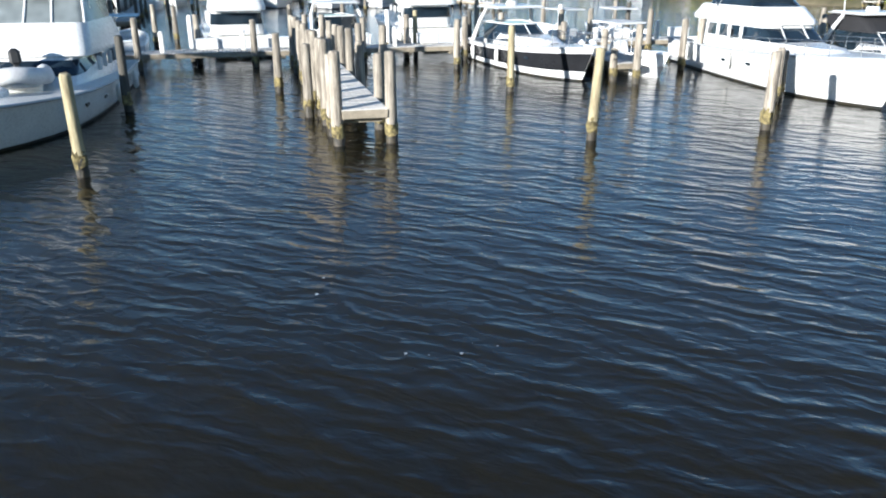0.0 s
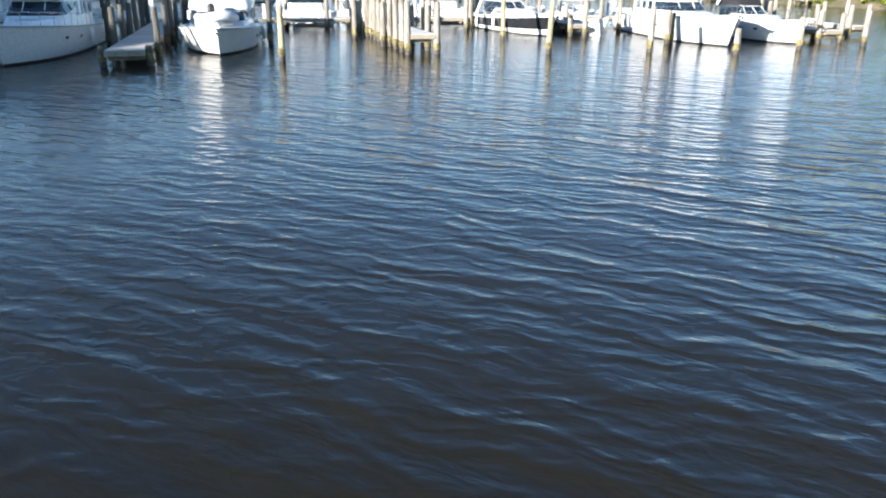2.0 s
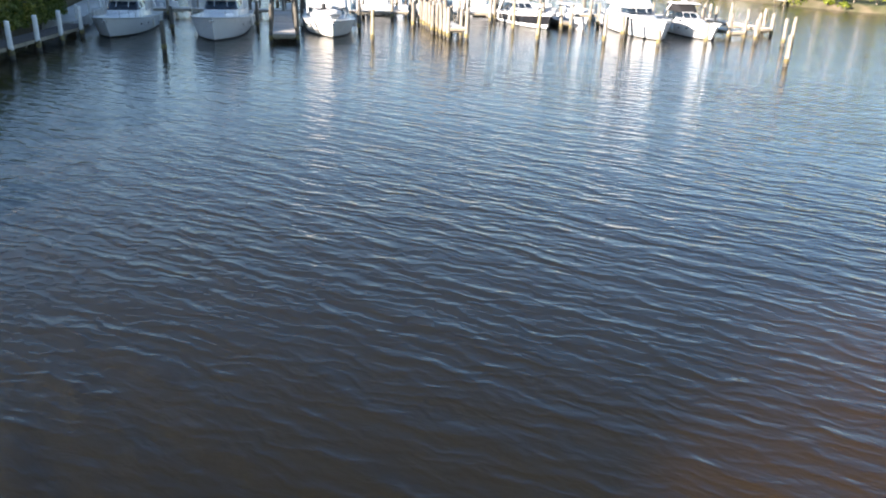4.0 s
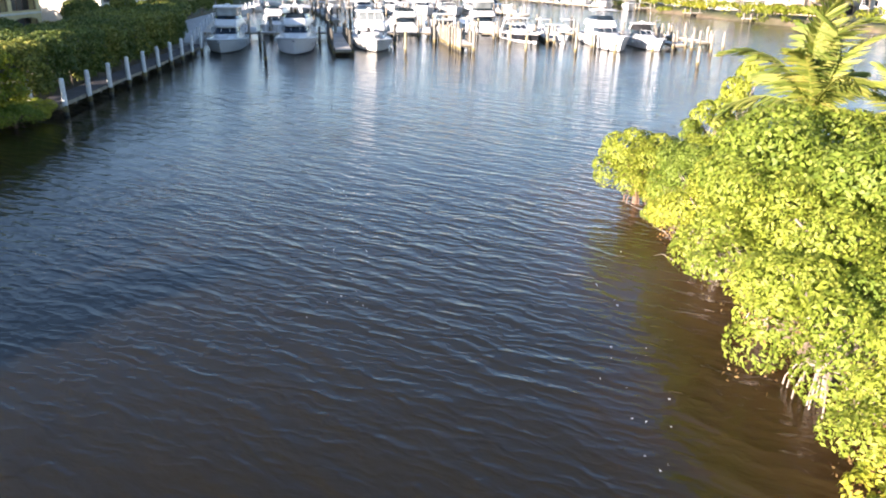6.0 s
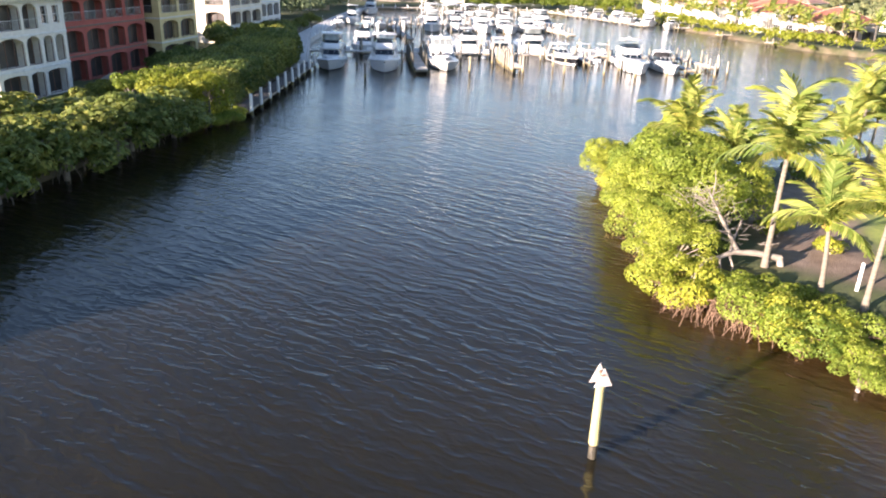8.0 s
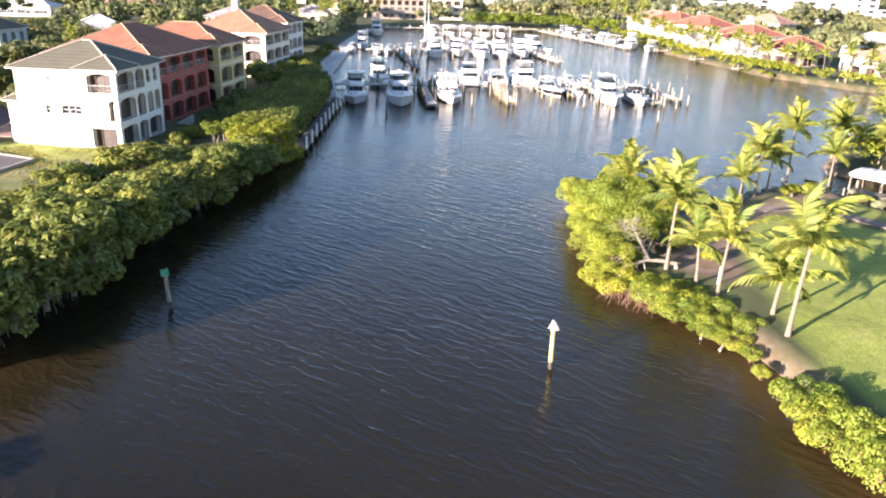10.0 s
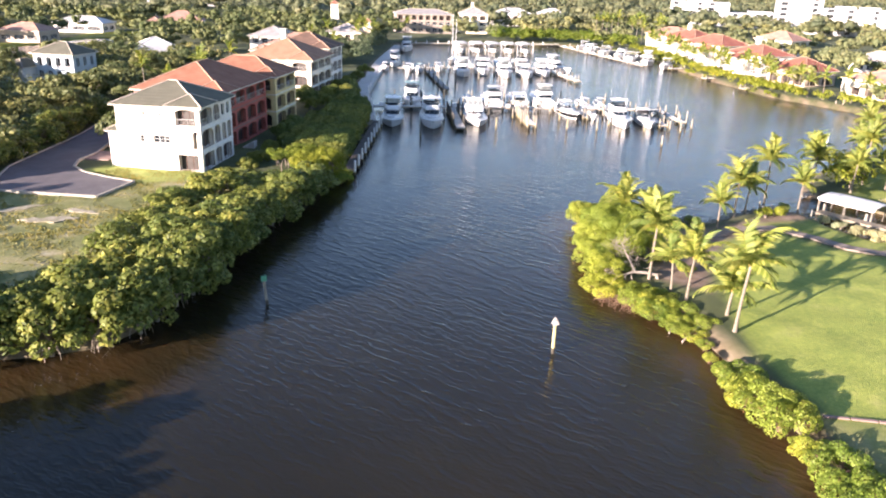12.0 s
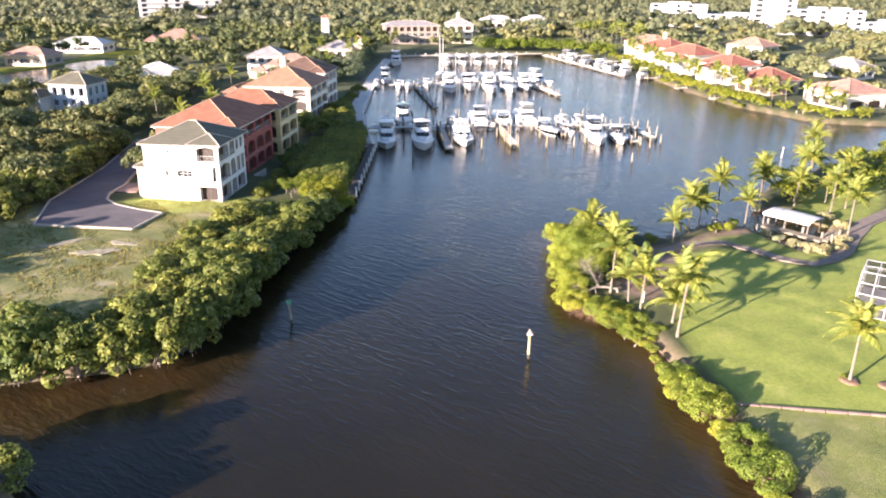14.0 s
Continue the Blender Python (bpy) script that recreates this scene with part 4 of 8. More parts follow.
                mb.rbox((side * (B * 0.40), yy, zs + 0.59 * salon_h), (0.16, 0.09, 0.55 * salon_h), 0.02)
                part("window_mullion", mb, M["gel_white"], salon)
        for k_ in (-1, 1) if not tender else ():
            mb = MB()
            mb.tube([(k_ * B * 0.12, 0.605 * L, zs + 0.45), (k_ * B * 0.11, 0.545 * L, zs + 1.3)], 0.035, 4)
            part("window_mullion", mb, M["gel_white"], salon)
        # flybridge
        up = zs + salon_h - 1.45
        c, d = (up + 1.42, 0.16 * L, 0.56 * L, B * 0.86), (up + 1.62, 0.16 * L, 0.555 * L, B * 0.88)
        fly = part("flybridge", cabin(MB(), [c, d, (up + (2.6 if helm else 2.2), 0.20 * L, 0.50 * L, B * 0.80)], 0.5, 0.88 if helm else 0.7), M["gel_white"], t_)
        if helm:
            # enclosed helm: raked three-pane windshield between white pillars
            e, f = (up + 2.58, 0.22 * L, 0.495 * L, B * 0.78), (up + 3.58, 0.22 * L, 0.44 * L, B * 0.72)
            glass_ = part("helm_windshield", glass_band(e, f, 0.0, 1.0, 0.0, 0.3, 0.88), M["enclosure"], fly, "pale raked helm windshield")
            for k_ in (-1.0, -0.3, 0.3, 1.0):
                mb = MB()
                mb.tube([(k_ * e[3] * 0.43, e[2] + 0.02 - 0.1 * abs(k_), e[0]), (k_ * f[3] * 0.43, f[2] + 0.02 - 0.1 * abs(k_), f[0])], 0.06, 5)
                part("windshield_pillar", mb, M["gel_white"], glass_)
        else:
            e, f = (up + 2.15, 0.24 * L, 0.49 * L, B * 0.76), (up + 2.62, 0.24 * L, 0.44 * L, B * 0.70)
            part("fly_windscreen", glass_band(e, f, 0.0, 1.0, 0.0, 0.45, 0.7), M["boat_glass"], fly)
        htop = up + 2.3
        if top == "hardtop":
            for sx in (-1, 1):
                for yy in (0.24 * L, 0.41 * L):
                    mb = MB()
                    mb.cyl((sx * B * 0.34, yy, up + 2.2), (sx * B * 0.33, yy - 0.1, up + 3.55), 0.05, n=5)
                    part("top_post", mb, M["steel"], t_)
            mb = MB()
            cabin(mb, [(up + 3.55, 0.20 * L, 0.46 * L, B * 0.80), (up + 3.66, 0.19 * L, 0.465 * L, B * 0.83), (up + 3.78, 0.22 * L, 0.44 * L, B * 0.72)], 0.5, 0.85)
            part("hardtop", mb, M["gel_white"], t_)
            if enclosure:
                part("clear_enclosure", glass_band((up + 2.6, 0.22 * L, 0.44 * L, B * 0.71), (up + 3.55, 0.22 * L, 0.43 * L, B * 0.72), 0, 1, 0, 0.45, 0.8), M["enclosure"], t_, "clear vinyl flybridge enclosure")
            htop = up + 3.78
        elif top:
            for sx in (-1, 1):
                for yy in (0.22 * L, 0.40 * L):
                    mb = MB()
                    mb.tube([(sx * B * 0.38, 0.31 * L, up + 2.1), (sx * B * 0.36, yy, up + 3.5)], 0.025, 5)
                    part("bimini_strut", mb, M["steel"], t_)
            rings = []
            for i in range(7):
                k_ = i / 6
                yy = 0.19 * L + 0.24 * L * k_
                sag = 0.16 * math.sin(math.pi * k_)
                rings.append([(B * 0.4 * math.sin(radians(a_)), yy, up + 3.38 + sag + 0.14 * math.cos(radians(a_))) for a_ in (-90, -55, -20, 20, 55, 90)])
            mb = MB().loft(rings, True, closed=False)
            mb.loft([[(px, py, pz - 0.03) for px, py, pz in r_[::-1]] for r_ in rings], True, closed=False)
            part("bimini_top", mb, M[top], t_, "stretched canvas bimini top")
            htop = up + 3.6
    # bow rail
    if detail >= 1 and rail:
        mb = MB()
        pts = rail_points(at, 0.42, 0.985, 9)
        for side in (-1, 1):
            mb.tube([(side * px, py, pz + 0.62) for px, py, pz in pts], 0.022, 4)
            for px, py, pz in pts[:-1]:
                mb.cyl((side * px, py, pz - 0.03), (side * px, py, pz + 0.62), 0.016, n=4)
        part("bow_rail", mb, M["steel"], t_)
    if detail >= 1:
        mb = MB()
        w, yy, zz = at(1.0, 4)
        mb.rbox((0, yy - 0.15, zz + 0.03), (0.5, 1.1, 0.09), 0.03)
        part("bow_pulpit", mb, M["gel_white"], t_)
        mb = MB()
        mb.tube([(0, yy + 0.1, zz + 0.02), (0, yy + 0.35, zz - 0.22), (0.0, yy + 0.2, zz - 0.35)], 0.05, 5)
        mb.tube([(-0.2, yy + 0.22, zz - 0.3), (0, yy + 0.36, zz - 0.24), (0.2, yy + 0.22, zz - 0.3)], 0.045, 4)
        part("anchor", mb, M["steel"], t_)
    if detail >= 2:
        for side in (-1, 1):
            for k_ in range(3):
                w, yy, zz = at(0.45 + 0.14 * k_, 3)
                mb = MB()
                mb.rbox((side * (w - 0.02), yy, zz - 0.08), (0.08, 0.42, 0.15), 0.03)
                part("porthole", mb, M["boat_glass"], body)
        mb = MB()
        mb.cyl((0, 0.28 * L, htop), (0, 0.28 * L, htop + 0.22), 0.34, 0.3, 12)
        part("radar_dome", mb, M["gel_white"], t_)
    for k_, side in enumerate((-1, 1)):
        mb = MB()
        mb.tube([(side * B * 0.33, 0.24 * L, htop - 0.4), (side * B * 0.36, 0.21 * L, htop + 2.0 + 0.6 * k_)], [0.03, 0.012], 4)
        part("antenna", mb, M["gel_white"], t_)
    for side in (-1, 1):
        for s in (0.2, 0.5):
            w, yy, zz = at(s, 4)
            mb = MB()
            mb.tube([(side * (w + 0.1), yy, zz - 0.15), (side * (w + 0.13), yy, zz - 0.35), (side * (w + 0.13), yy, zz - 0.8), (side * (w + 0.1), yy, zz - 0.95)], [0.04, 0.13, 0.13, 0.04], 8)
            part("fender", mb, M["gel_cream"], t_)
    if tender:
        d_ = thing("tender", "grey inflatable tender with outboard, chocked on a foredeck", "dinghy", pose(bx, by, z, 0, 0, heading) @ pose(0.1, 0.72 * L, zs + 0.42, 0, 0, 14) @ Matrix.Diagonal((1.25, 1.05, 1.2, 1)))
        mb = MB()
        ring = [(-0.7, -1.5, 0.12), (-0.72, 0.4, 0.14), (-0.5, 1.25, 0.24), (0, 1.6, 0.34), (0.5, 1.25, 0.24), (0.72, 0.4, 0.14), (0.7, -1.5, 0.12)]
        mb.tube(ring, [0.2, 0.24, 0.24, 0.22, 0.24, 0.24, 0.2], 10)
        part("tube", mb, M["inflatable"], d_)
        mb = MB()
        mb.rbox((0, -0.1, 0.0), (1.1, 2.6, 0.16), 0.05)
        mb.rbox((0, -0.5, 0.25), (1.0, 0.3, 0.08), 0.03)
        part("floor", mb, M["inflatable"], d_)
        mb = MB()
        mb.rbox((0, -1.65, 0.55), (0.32, 0.42, 0.5), 0.1)
        mb.rbox((0, -1.62, 0.15), (0.16, 0.2, 0.5), 0.04)
        part("outboard", mb, M["rubber"], d_, "black outboard motor")
        for yy in (-0.9, 0.7):
            mb = MB()
            mb.rbox((0, yy, -0.2), (1.2, 0.14, 0.34), 0.04)
            part("chock", mb, M["gel_white"], d_)
        mb = MB()
        mb.rbox((0.25, 0.86 * L, zs + 0.28), (0.7, 0.9, 0.4), 0.1)
        part("deck_box", mb, M["gel_white"], t_)
    return t_


def centre_console(x, y, heading, L=8.5, B=2.7, label="", hull="gel_white", ttop="canvas_white", z=0.0):
    """An open boat with a console, leaning posts, T-top and outboards."""
    th = radians(heading)
    bx, by = x + L * math.sin(th), y - L * math.cos(th)
    t_ = thing("open_boat", label, "boat", pose(bx, by, z, 0, 0, heading), "open boats in slips")
    at, half, sheer = hull_shape(L, B, 0.85, rake=0.7, draft=0.5)
    ss = [(i / 10) ** 0.85 for i in range(11)]
    mb = MB()
    for side in (-1, 1):
        rings = [[(side * at(s, lev)[0], *at(s, lev)[1:]) for lev in range(5)] for s in ss]
        mb.loft([r if side > 0 else r[::-1] for r in rings], True, closed=False)
    tr = [at(0, lev) for lev in range(5)]
    ring = tr + [(-w, yy, zz) for w, yy, zz in reversed(tr)]
    mb.add(ring, [tuple(range(len(ring)))])
    part("hull", mb, M[hull], t_)
    mb = MB()
    mb.loft([[(-at(s, 4)[0] + 0.05, at(s, 4)[1], 0.42 + 0.2 * s), (at(s, 4)[0] - 0.05, at(s, 4)[1], 0.42 + 0.2 * s)] for s in ss], False, closed=False)
    part("cockpit_sole", mb, M["gel_cream"], t_)
    mb = MB()
    for side in (-1, 1):
        mb.tube([(side * (at(s, 4)[0] - 0.08), at(s, 4)[1], at(s, 4)[2]) for s in ss], 0.1, 6)
    part("gunwale", mb, M["gel_white"], t_)
    mb = MB()
    mb.rbox((0, L * 0.45, 1.0), (0.9, 1.0, 1.15), 0.1, (0.85, 0.7))
    part("console", mb, M["gel_white"], t_)
    mb = MB()
    mb.rbox((0, L * 0.33, 0.85), (1.0, 0.6, 0.8), 0.08)
    part("leaning_post", mb, M["gel_grey"], t_)
    for sx in (-1, 1):
        for yy in (0.36, 0.5):
            mb = MB()
            mb.cyl((sx * 0.55, L * yy, 0.5), (sx * 0.6, L * (yy - 0.01), 2.45), 0.035, n=5)
            part("top_post", mb, M["steel"], t_)
    mb = MB()
    mb.rbox((0, L * 0.42, 2.5), (1.9, 2.6, 0.09), 0.04)
    part("t_top", mb, M[ttop], t_)
    for sx in (-0.4, 0.4):
        mb = MB()
        mb.rbox((sx, -0.3, 0.95), (0.42, 0.6, 0.75), 0.12, (0.8, 0.8))
        mb.rbox((sx, -0.25, 0.2), (0.2, 0.28, 0.9), 0.05)
        part("outboard", mb, M["gel_white" if sx < 0 else "gel_white"], t_)
    return t_


def sail_boat(x, y, heading, L=14, mast=16.5):
    th = radians(heading)
    t_ = thing("sailing_ketch", "white two-masted sailing yacht with furled sails", "sailboat", pose(x + L * math.sin(th), y - L * math.cos(th), 0, 0, 0, heading))
    at, half, sheer = hull_shape(L, 3.9, 1.15, rake=1.4, draft=0.8, fullness=1.8)
    ss = [i / 12 for i in range(13)]
    mb = MB()
    for side in (-1, 1):
        rings = [[(side * at(s, lev)[0], *at(s, lev)[1:]) for lev in range(5)] for s in ss]
        mb.loft([r if side > 0 else r[::-1] for r in rings], True, closed=False)
    part("hull", mb, M["gel_white"], t_)
    part("deck", MB().loft([[(-at(s, 4)[0], at(s, 4)[1], at(s, 4)[2] - 0.02), (at(s, 4)[0], at(s, 4)[1], at(s, 4)[2] - 0.02)] for s in ss], False, closed=False), M["gel_cream"], t_)
    part("coachroof", cabin(MB(), [(1.2, 0.3 * L, 0.72 * L, 2.3), (1.75, 0.32 * L, 0.68 * L, 1.9)], 0.4, 0.6), M["gel_white"], t_)
    for yy, h in ((0.60 * L, mast), (0.2 * L, mast * 0.9)):
        mb = MB()
        mb.cyl((0, yy, 1.1), (0, yy, h), 0.13, 0.08, 8)
        m_ = part("mast", mb, M["gel_white"], t_)
        mb = MB()
        for f_ in (0.45, 0.72):
            mb.tube([(-1.1, yy, h * f_), (1.1, yy, h * f_)], 0.035, 4)
        part("spreader", mb, M["gel_white"], m_)
        mb = MB()
        mb.tube([(0, yy, 2.5), (0, yy - 4.2, 2.6)], 0.18, 8)
        part("boom", mb, M["canvas_white"], t_, "boom with furled white sail")
        mb = MB()
        for sx in (-1, 1):
            mb.tube([(sx * 1.7, yy - 0.2, 1.2), (0, yy, h - 0.3)], 0.012, 3)
        mb.tube([(0, L * 1.02 if yy > 5 else 0.6 * L, 1.5), (0, yy, h - 0.3)], 0.012, 3)
        part("stay", mb, M["steel"], t_)
    return t_


FRONT = "moored motor yachts"
motor_yacht(-15.8, 152.6, 176, 13.5, 4.6, 1.15, "flybridge", "gel_white", None, "white cabin cruiser with blue-tinted windows, moored bow out", group=FRONT, top="hardtop")
motor_yacht(-7.3, 150.6, 176, 16.0, 5.0, 1.35, "flybridge", "gel_white", None, "white sedan motor yacht with dark windshield, moored bow out", group=FRONT, top="canvas_white")
motor_yacht(2.9, 153.6, 177, 15.5, 5.0, 1.06, "flybridge", "gel_cream", None, "white convertible motor yacht carrying a tender on its foredeck", tender=True, group=FRONT, top="hardtop", enclosure=False, salon_h=1.0, rail=False, helm=True)
motor_yacht(-9.5, 177.5, 176, 14.0, 4.6, 1.2, "flybridge", "gel_white", None, "white cruiser with teal canvas top behind the cross dock", group=FRONT, top="teal")
motor_yacht(27.0, 162.4, 183, 12.0, 3.9, 1.2, "express", "gel_white", "hull_black", "white express cruiser with black hull sides", group=FRONT)
motor_yacht(35.0, 152.0, 169.5, 17.0, 4.8, 1.4, "flybridge", "gel_white", None, "large white flybridge motor yacht in bright sun", group=FRONT, top="canvas_white", salon_h=1.15)
motor_yacht(41.0, 152.6, 172, 11.0, 3.7, 1.15, "express", "gel_white", None, "white cruiser under a black canvas top", group=FRONT, top="canvas_black")
motor_yacht(10.6, 190.5, 4, 12.5, 4.2, 1.15, "flybridge", "gel_white", None, "white cruiser moored stern to the cross dock", group=FRONT, detail=1, top="canvas_white")
motor_yacht(17.6, 191.5, 2, 12.0, 4.0, 1.1, "express", "gel_white", None, "white express cruiser moored behind the cross dock", group=FRONT, detail=1)
motor_yacht(24.0, 192.5, 3, 13.5, 4.4, 1.25, "flybridge", "gel_white", None, "white flybridge yacht moored behind the cross dock", group=FRONT, detail=1)
centre_console(33.5, 184.5, 5, 8.5, 2.7, "white open boat with T-top beside the cross dock")
centre_console(38.4, 184.0, -4, 8.0, 2.6, "white open boat with outboards beside the cross dock")
centre_console(4.2, 186.0, 2, 8.0, 2.6, "white open boat with grey seats beside the cross dock", ttop="blue_tarp")
centre_console(31.4, 162.5, 184, 7.0, 2.4, "small white open boat on a side dock")
centre_console(-14.2, 184.5, 0, 8.5, 2.7, "white open boat moored near the promenade")
for x_, y_, L_, st, tp in ((11.2, 234.0, 15.0, "flybridge", "hardtop"), (18.2, 237.5, 14.0, "flybridge", "canvas_white"), (25.0, 233.0, 15.5, "flybridge", "hardtop"), (31.8, 233.0, 14.5, "express", "hardtop"), (38.0, 236.0, 13.5, "flybridge", "hardtop")):
    motor_yacht(x_, y_, 176, L_, 4.8, 1.4, st, "gel_white", None, "white motor yacht moored bow out in a back slip", group=FRONT, detail=1, top=tp, salon_h=1.2)
motor_yacht(49.0, 247.0, 200, 14.5, 4.6, 1.4, "flybridge", "gel_white", None, "white sportfishing yacht beside the back finger dock", group=FRONT, detail=1)
motor_yacht(-10.0, 256.5, 172, 12.0, 4.0, 1.2, "flybridge", "gel_white", None, "white cruiser moored near the promenade", group=FRONT, detail=1, top="canvas_white")
motor_yacht(-2.2, 309.0, 172, 14.0, 4.6, 1.5, "flybridge", "gel_white", None, "tall white yacht moored along the promenade", group=FRONT, detail=1)
centre_console(-2.5, 243.5, 170, 8, 2.6, "white open boat with teal cover in a back slip", ttop="teal")
centre_console(4.8, 247.0, 178, 8, 2.6, "white open boat in a back slip")
sail_boat(10.8, 270.0, 160)
for x_, L_, st in ((14.4, 12.5, "express"), (21.6, 13.0, "flybridge"), (28.6, 13.0, "express"), (35.0, 13.5, "flybridge")):
    motor_yacht(x_, 271.0, 4, L_, 4.4, 1.3, st, "gel_white", None, "white motor yacht moored stern to the back dock", group=FRONT, detail=1, top="", salon_h=1.15)
for i in range(6):
    centre_console(93.5 - i * 2.2, 276.0 + i * 11.0, 128 + (i % 2) * 14, 9.0, 2.9, "white open boat tied to the far dock")
for x_, y_ in ((-5.5, 244.0), (1.6, 236.5), (-13.2, 246.0)):
    centre_console(x_, y_, 176, 7.5, 2.5, "small white open boat in a back slip", ttop="blue_tarp" if x_ > 0 else "canvas_white")
for i in range(7):
    motor_yacht(88.5 - i * 1.9, 262.0 + i * 11.5, 150 + (i % 3) * 8, 14.5 - (i % 3), 4.6, 1.4, "flybridge" if i % 2 else "express", "gel_white", None, "white motor yacht moored along the far dock", group=FRONT, detail=1, top="hardtop" if i % 3 == 1 else "", salon_h=1.2)
for i in range(5):
    motor_yacht(21.5 + i * 6.8, 309.0 + 0.4 * i, 181, 12.0, 4.2, 1.2, "express" if i % 2 else "flybridge", "gel_white", None, "white motor yacht under a boat-lift canopy", group=FRONT, detail=1, top="", salon_h=1.1)


def lift_canopy(x, y, rz, w, l, h, mat, label, slat=False):
    """A boat-lift canopy: posts, beams and a stretched curved cover."""
    t_ = thing("boat_lift_canopy", label, "boat lift", pose(x, y, 0, 0, 0, rz))
    for sx in (-1, 1):
        for k_ in range(3):
            mb = MB()
            mb.cyl((sx * w / 2, -l / 2 + k_ * l / 2, -2), (sx * w / 2, -l / 2 + k_ * l / 2, h), 0.13, 0.12, 8)
            part("post", mb, M["pile_white" if mat == "canvas_white" and not slat else "pile_wood"], t_)
        mb = MB()
        mb.rbox((sx * w / 2, 0, h - 0.25), (0.12, l + 0.4, 0.25), 0.02)
        part("beam", mb, M["trim_white"], t_)
    rings = []
    for i in range(9):
        yy = -l / 2 - 0.3 + (l + 0.6) * i / 8
        end = 1 - 0.35 * abs(i / 4 - 1) ** 3
        rings.append([(w / 2 * 1.08 * math.sin(radians(a)), yy, h - 0.15 + (0.55 if slat else 0.75) * end * math.cos(radians(a)) ** 0.8 if abs(a) < 90 else h - 0.15) for a in (-90, -60, -30, 0, 30, 60, 90)])
    mb = MB().loft(rings, True, closed=False)
    mb.loft([[(px, py, pz - 0.03) for px, py, pz in r[::-1]] for r in rings], True, closed=False)
    part("cover", mb, M[mat], t_)
    return t_


for i in range(5):
    lift_canopy(21.5 + i * 6.8, 314.5 + 0.4 * i, 0, 5.2, 11, 3.6, "canvas_white", "white canvas boat-lift canopy on posts")

# ---- houses ----
def wall_face(mb, o, u, w, z0, z1, openings):
    """A wall from o along u, w long, from z0 to z1, seen from its right-hand side, with reveals round the openings
    (u0, u1, z0, z1, arched, depth)."""
    o, u = Vector(o), Vector(u).normalized()
    inn = Vector((-u.y, u.x, 0))
    us = sorted({0.0, w, *[v for q in openings for v in q[:2]]})
    zs = sorted({z0, z1, *[v for q in openings for v in q[2:4]]})
    P = lambda a, z, d=0.0: tuple(o + u * a + inn * d + Vector((0, 0, z)))
    for a0, a1 in zip(us, us[1:]):
        for c0, c1 in zip(zs, zs[1:]):
            ma, mz = (a0 + a1) / 2, (c0 + c1) / 2
            if not any(q[0] < ma < q[1] and q[2] < mz < q[3] for q in openings):
                mb.add([P(a0, c0), P(a1, c0), P(a1, c1), P(a0, c1)], [(0, 1, 2, 3)])
    for a0, a1, c0, c1, arched, depth in openings:
        if arched:
            rise = min((a1 - a0) / 2, (c1 - c0) * 0.5) * arched
            n = 8
            arc = [(a0 + (a1 - a0) * (1 - math.cos(math.pi * i / n)) / 2, c1 - rise + rise * math.sin(math.pi * i / n)) for i in range(n + 1)]
            for (p, q), (r, s) in zip(arc, arc[1:]):
                mb.add([P(p, q), P(r, s), P(r, c1), P(p, c1)], [(0, 1, 2, 3)])
                mb.add([P(p, q), P(r, s), P(r, s, depth), P(p, q, depth)], [(3, 2, 1, 0)])
            top = c1 - rise
        else:
            top = c1
            mb.add([P(a0, c1), P(a1, c1), P(a1, c1, depth), P(a0, c1, depth)], [(3, 2, 1, 0)])
        mb.add([P(a0, c0), P(a1, c0), P(a1, c0, depth), P(a0, c0, depth)], [(0, 1, 2, 3)])
        mb.add([P(a0, c0), P(a0, top), P(a0, top, depth), P(a0, c0, depth)], [(3, 2, 1, 0)])
        mb.add([P(a1, c0), P(a1, top), P(a1, top, depth), P(a1, c0, depth)], [(0, 1, 2, 3)])


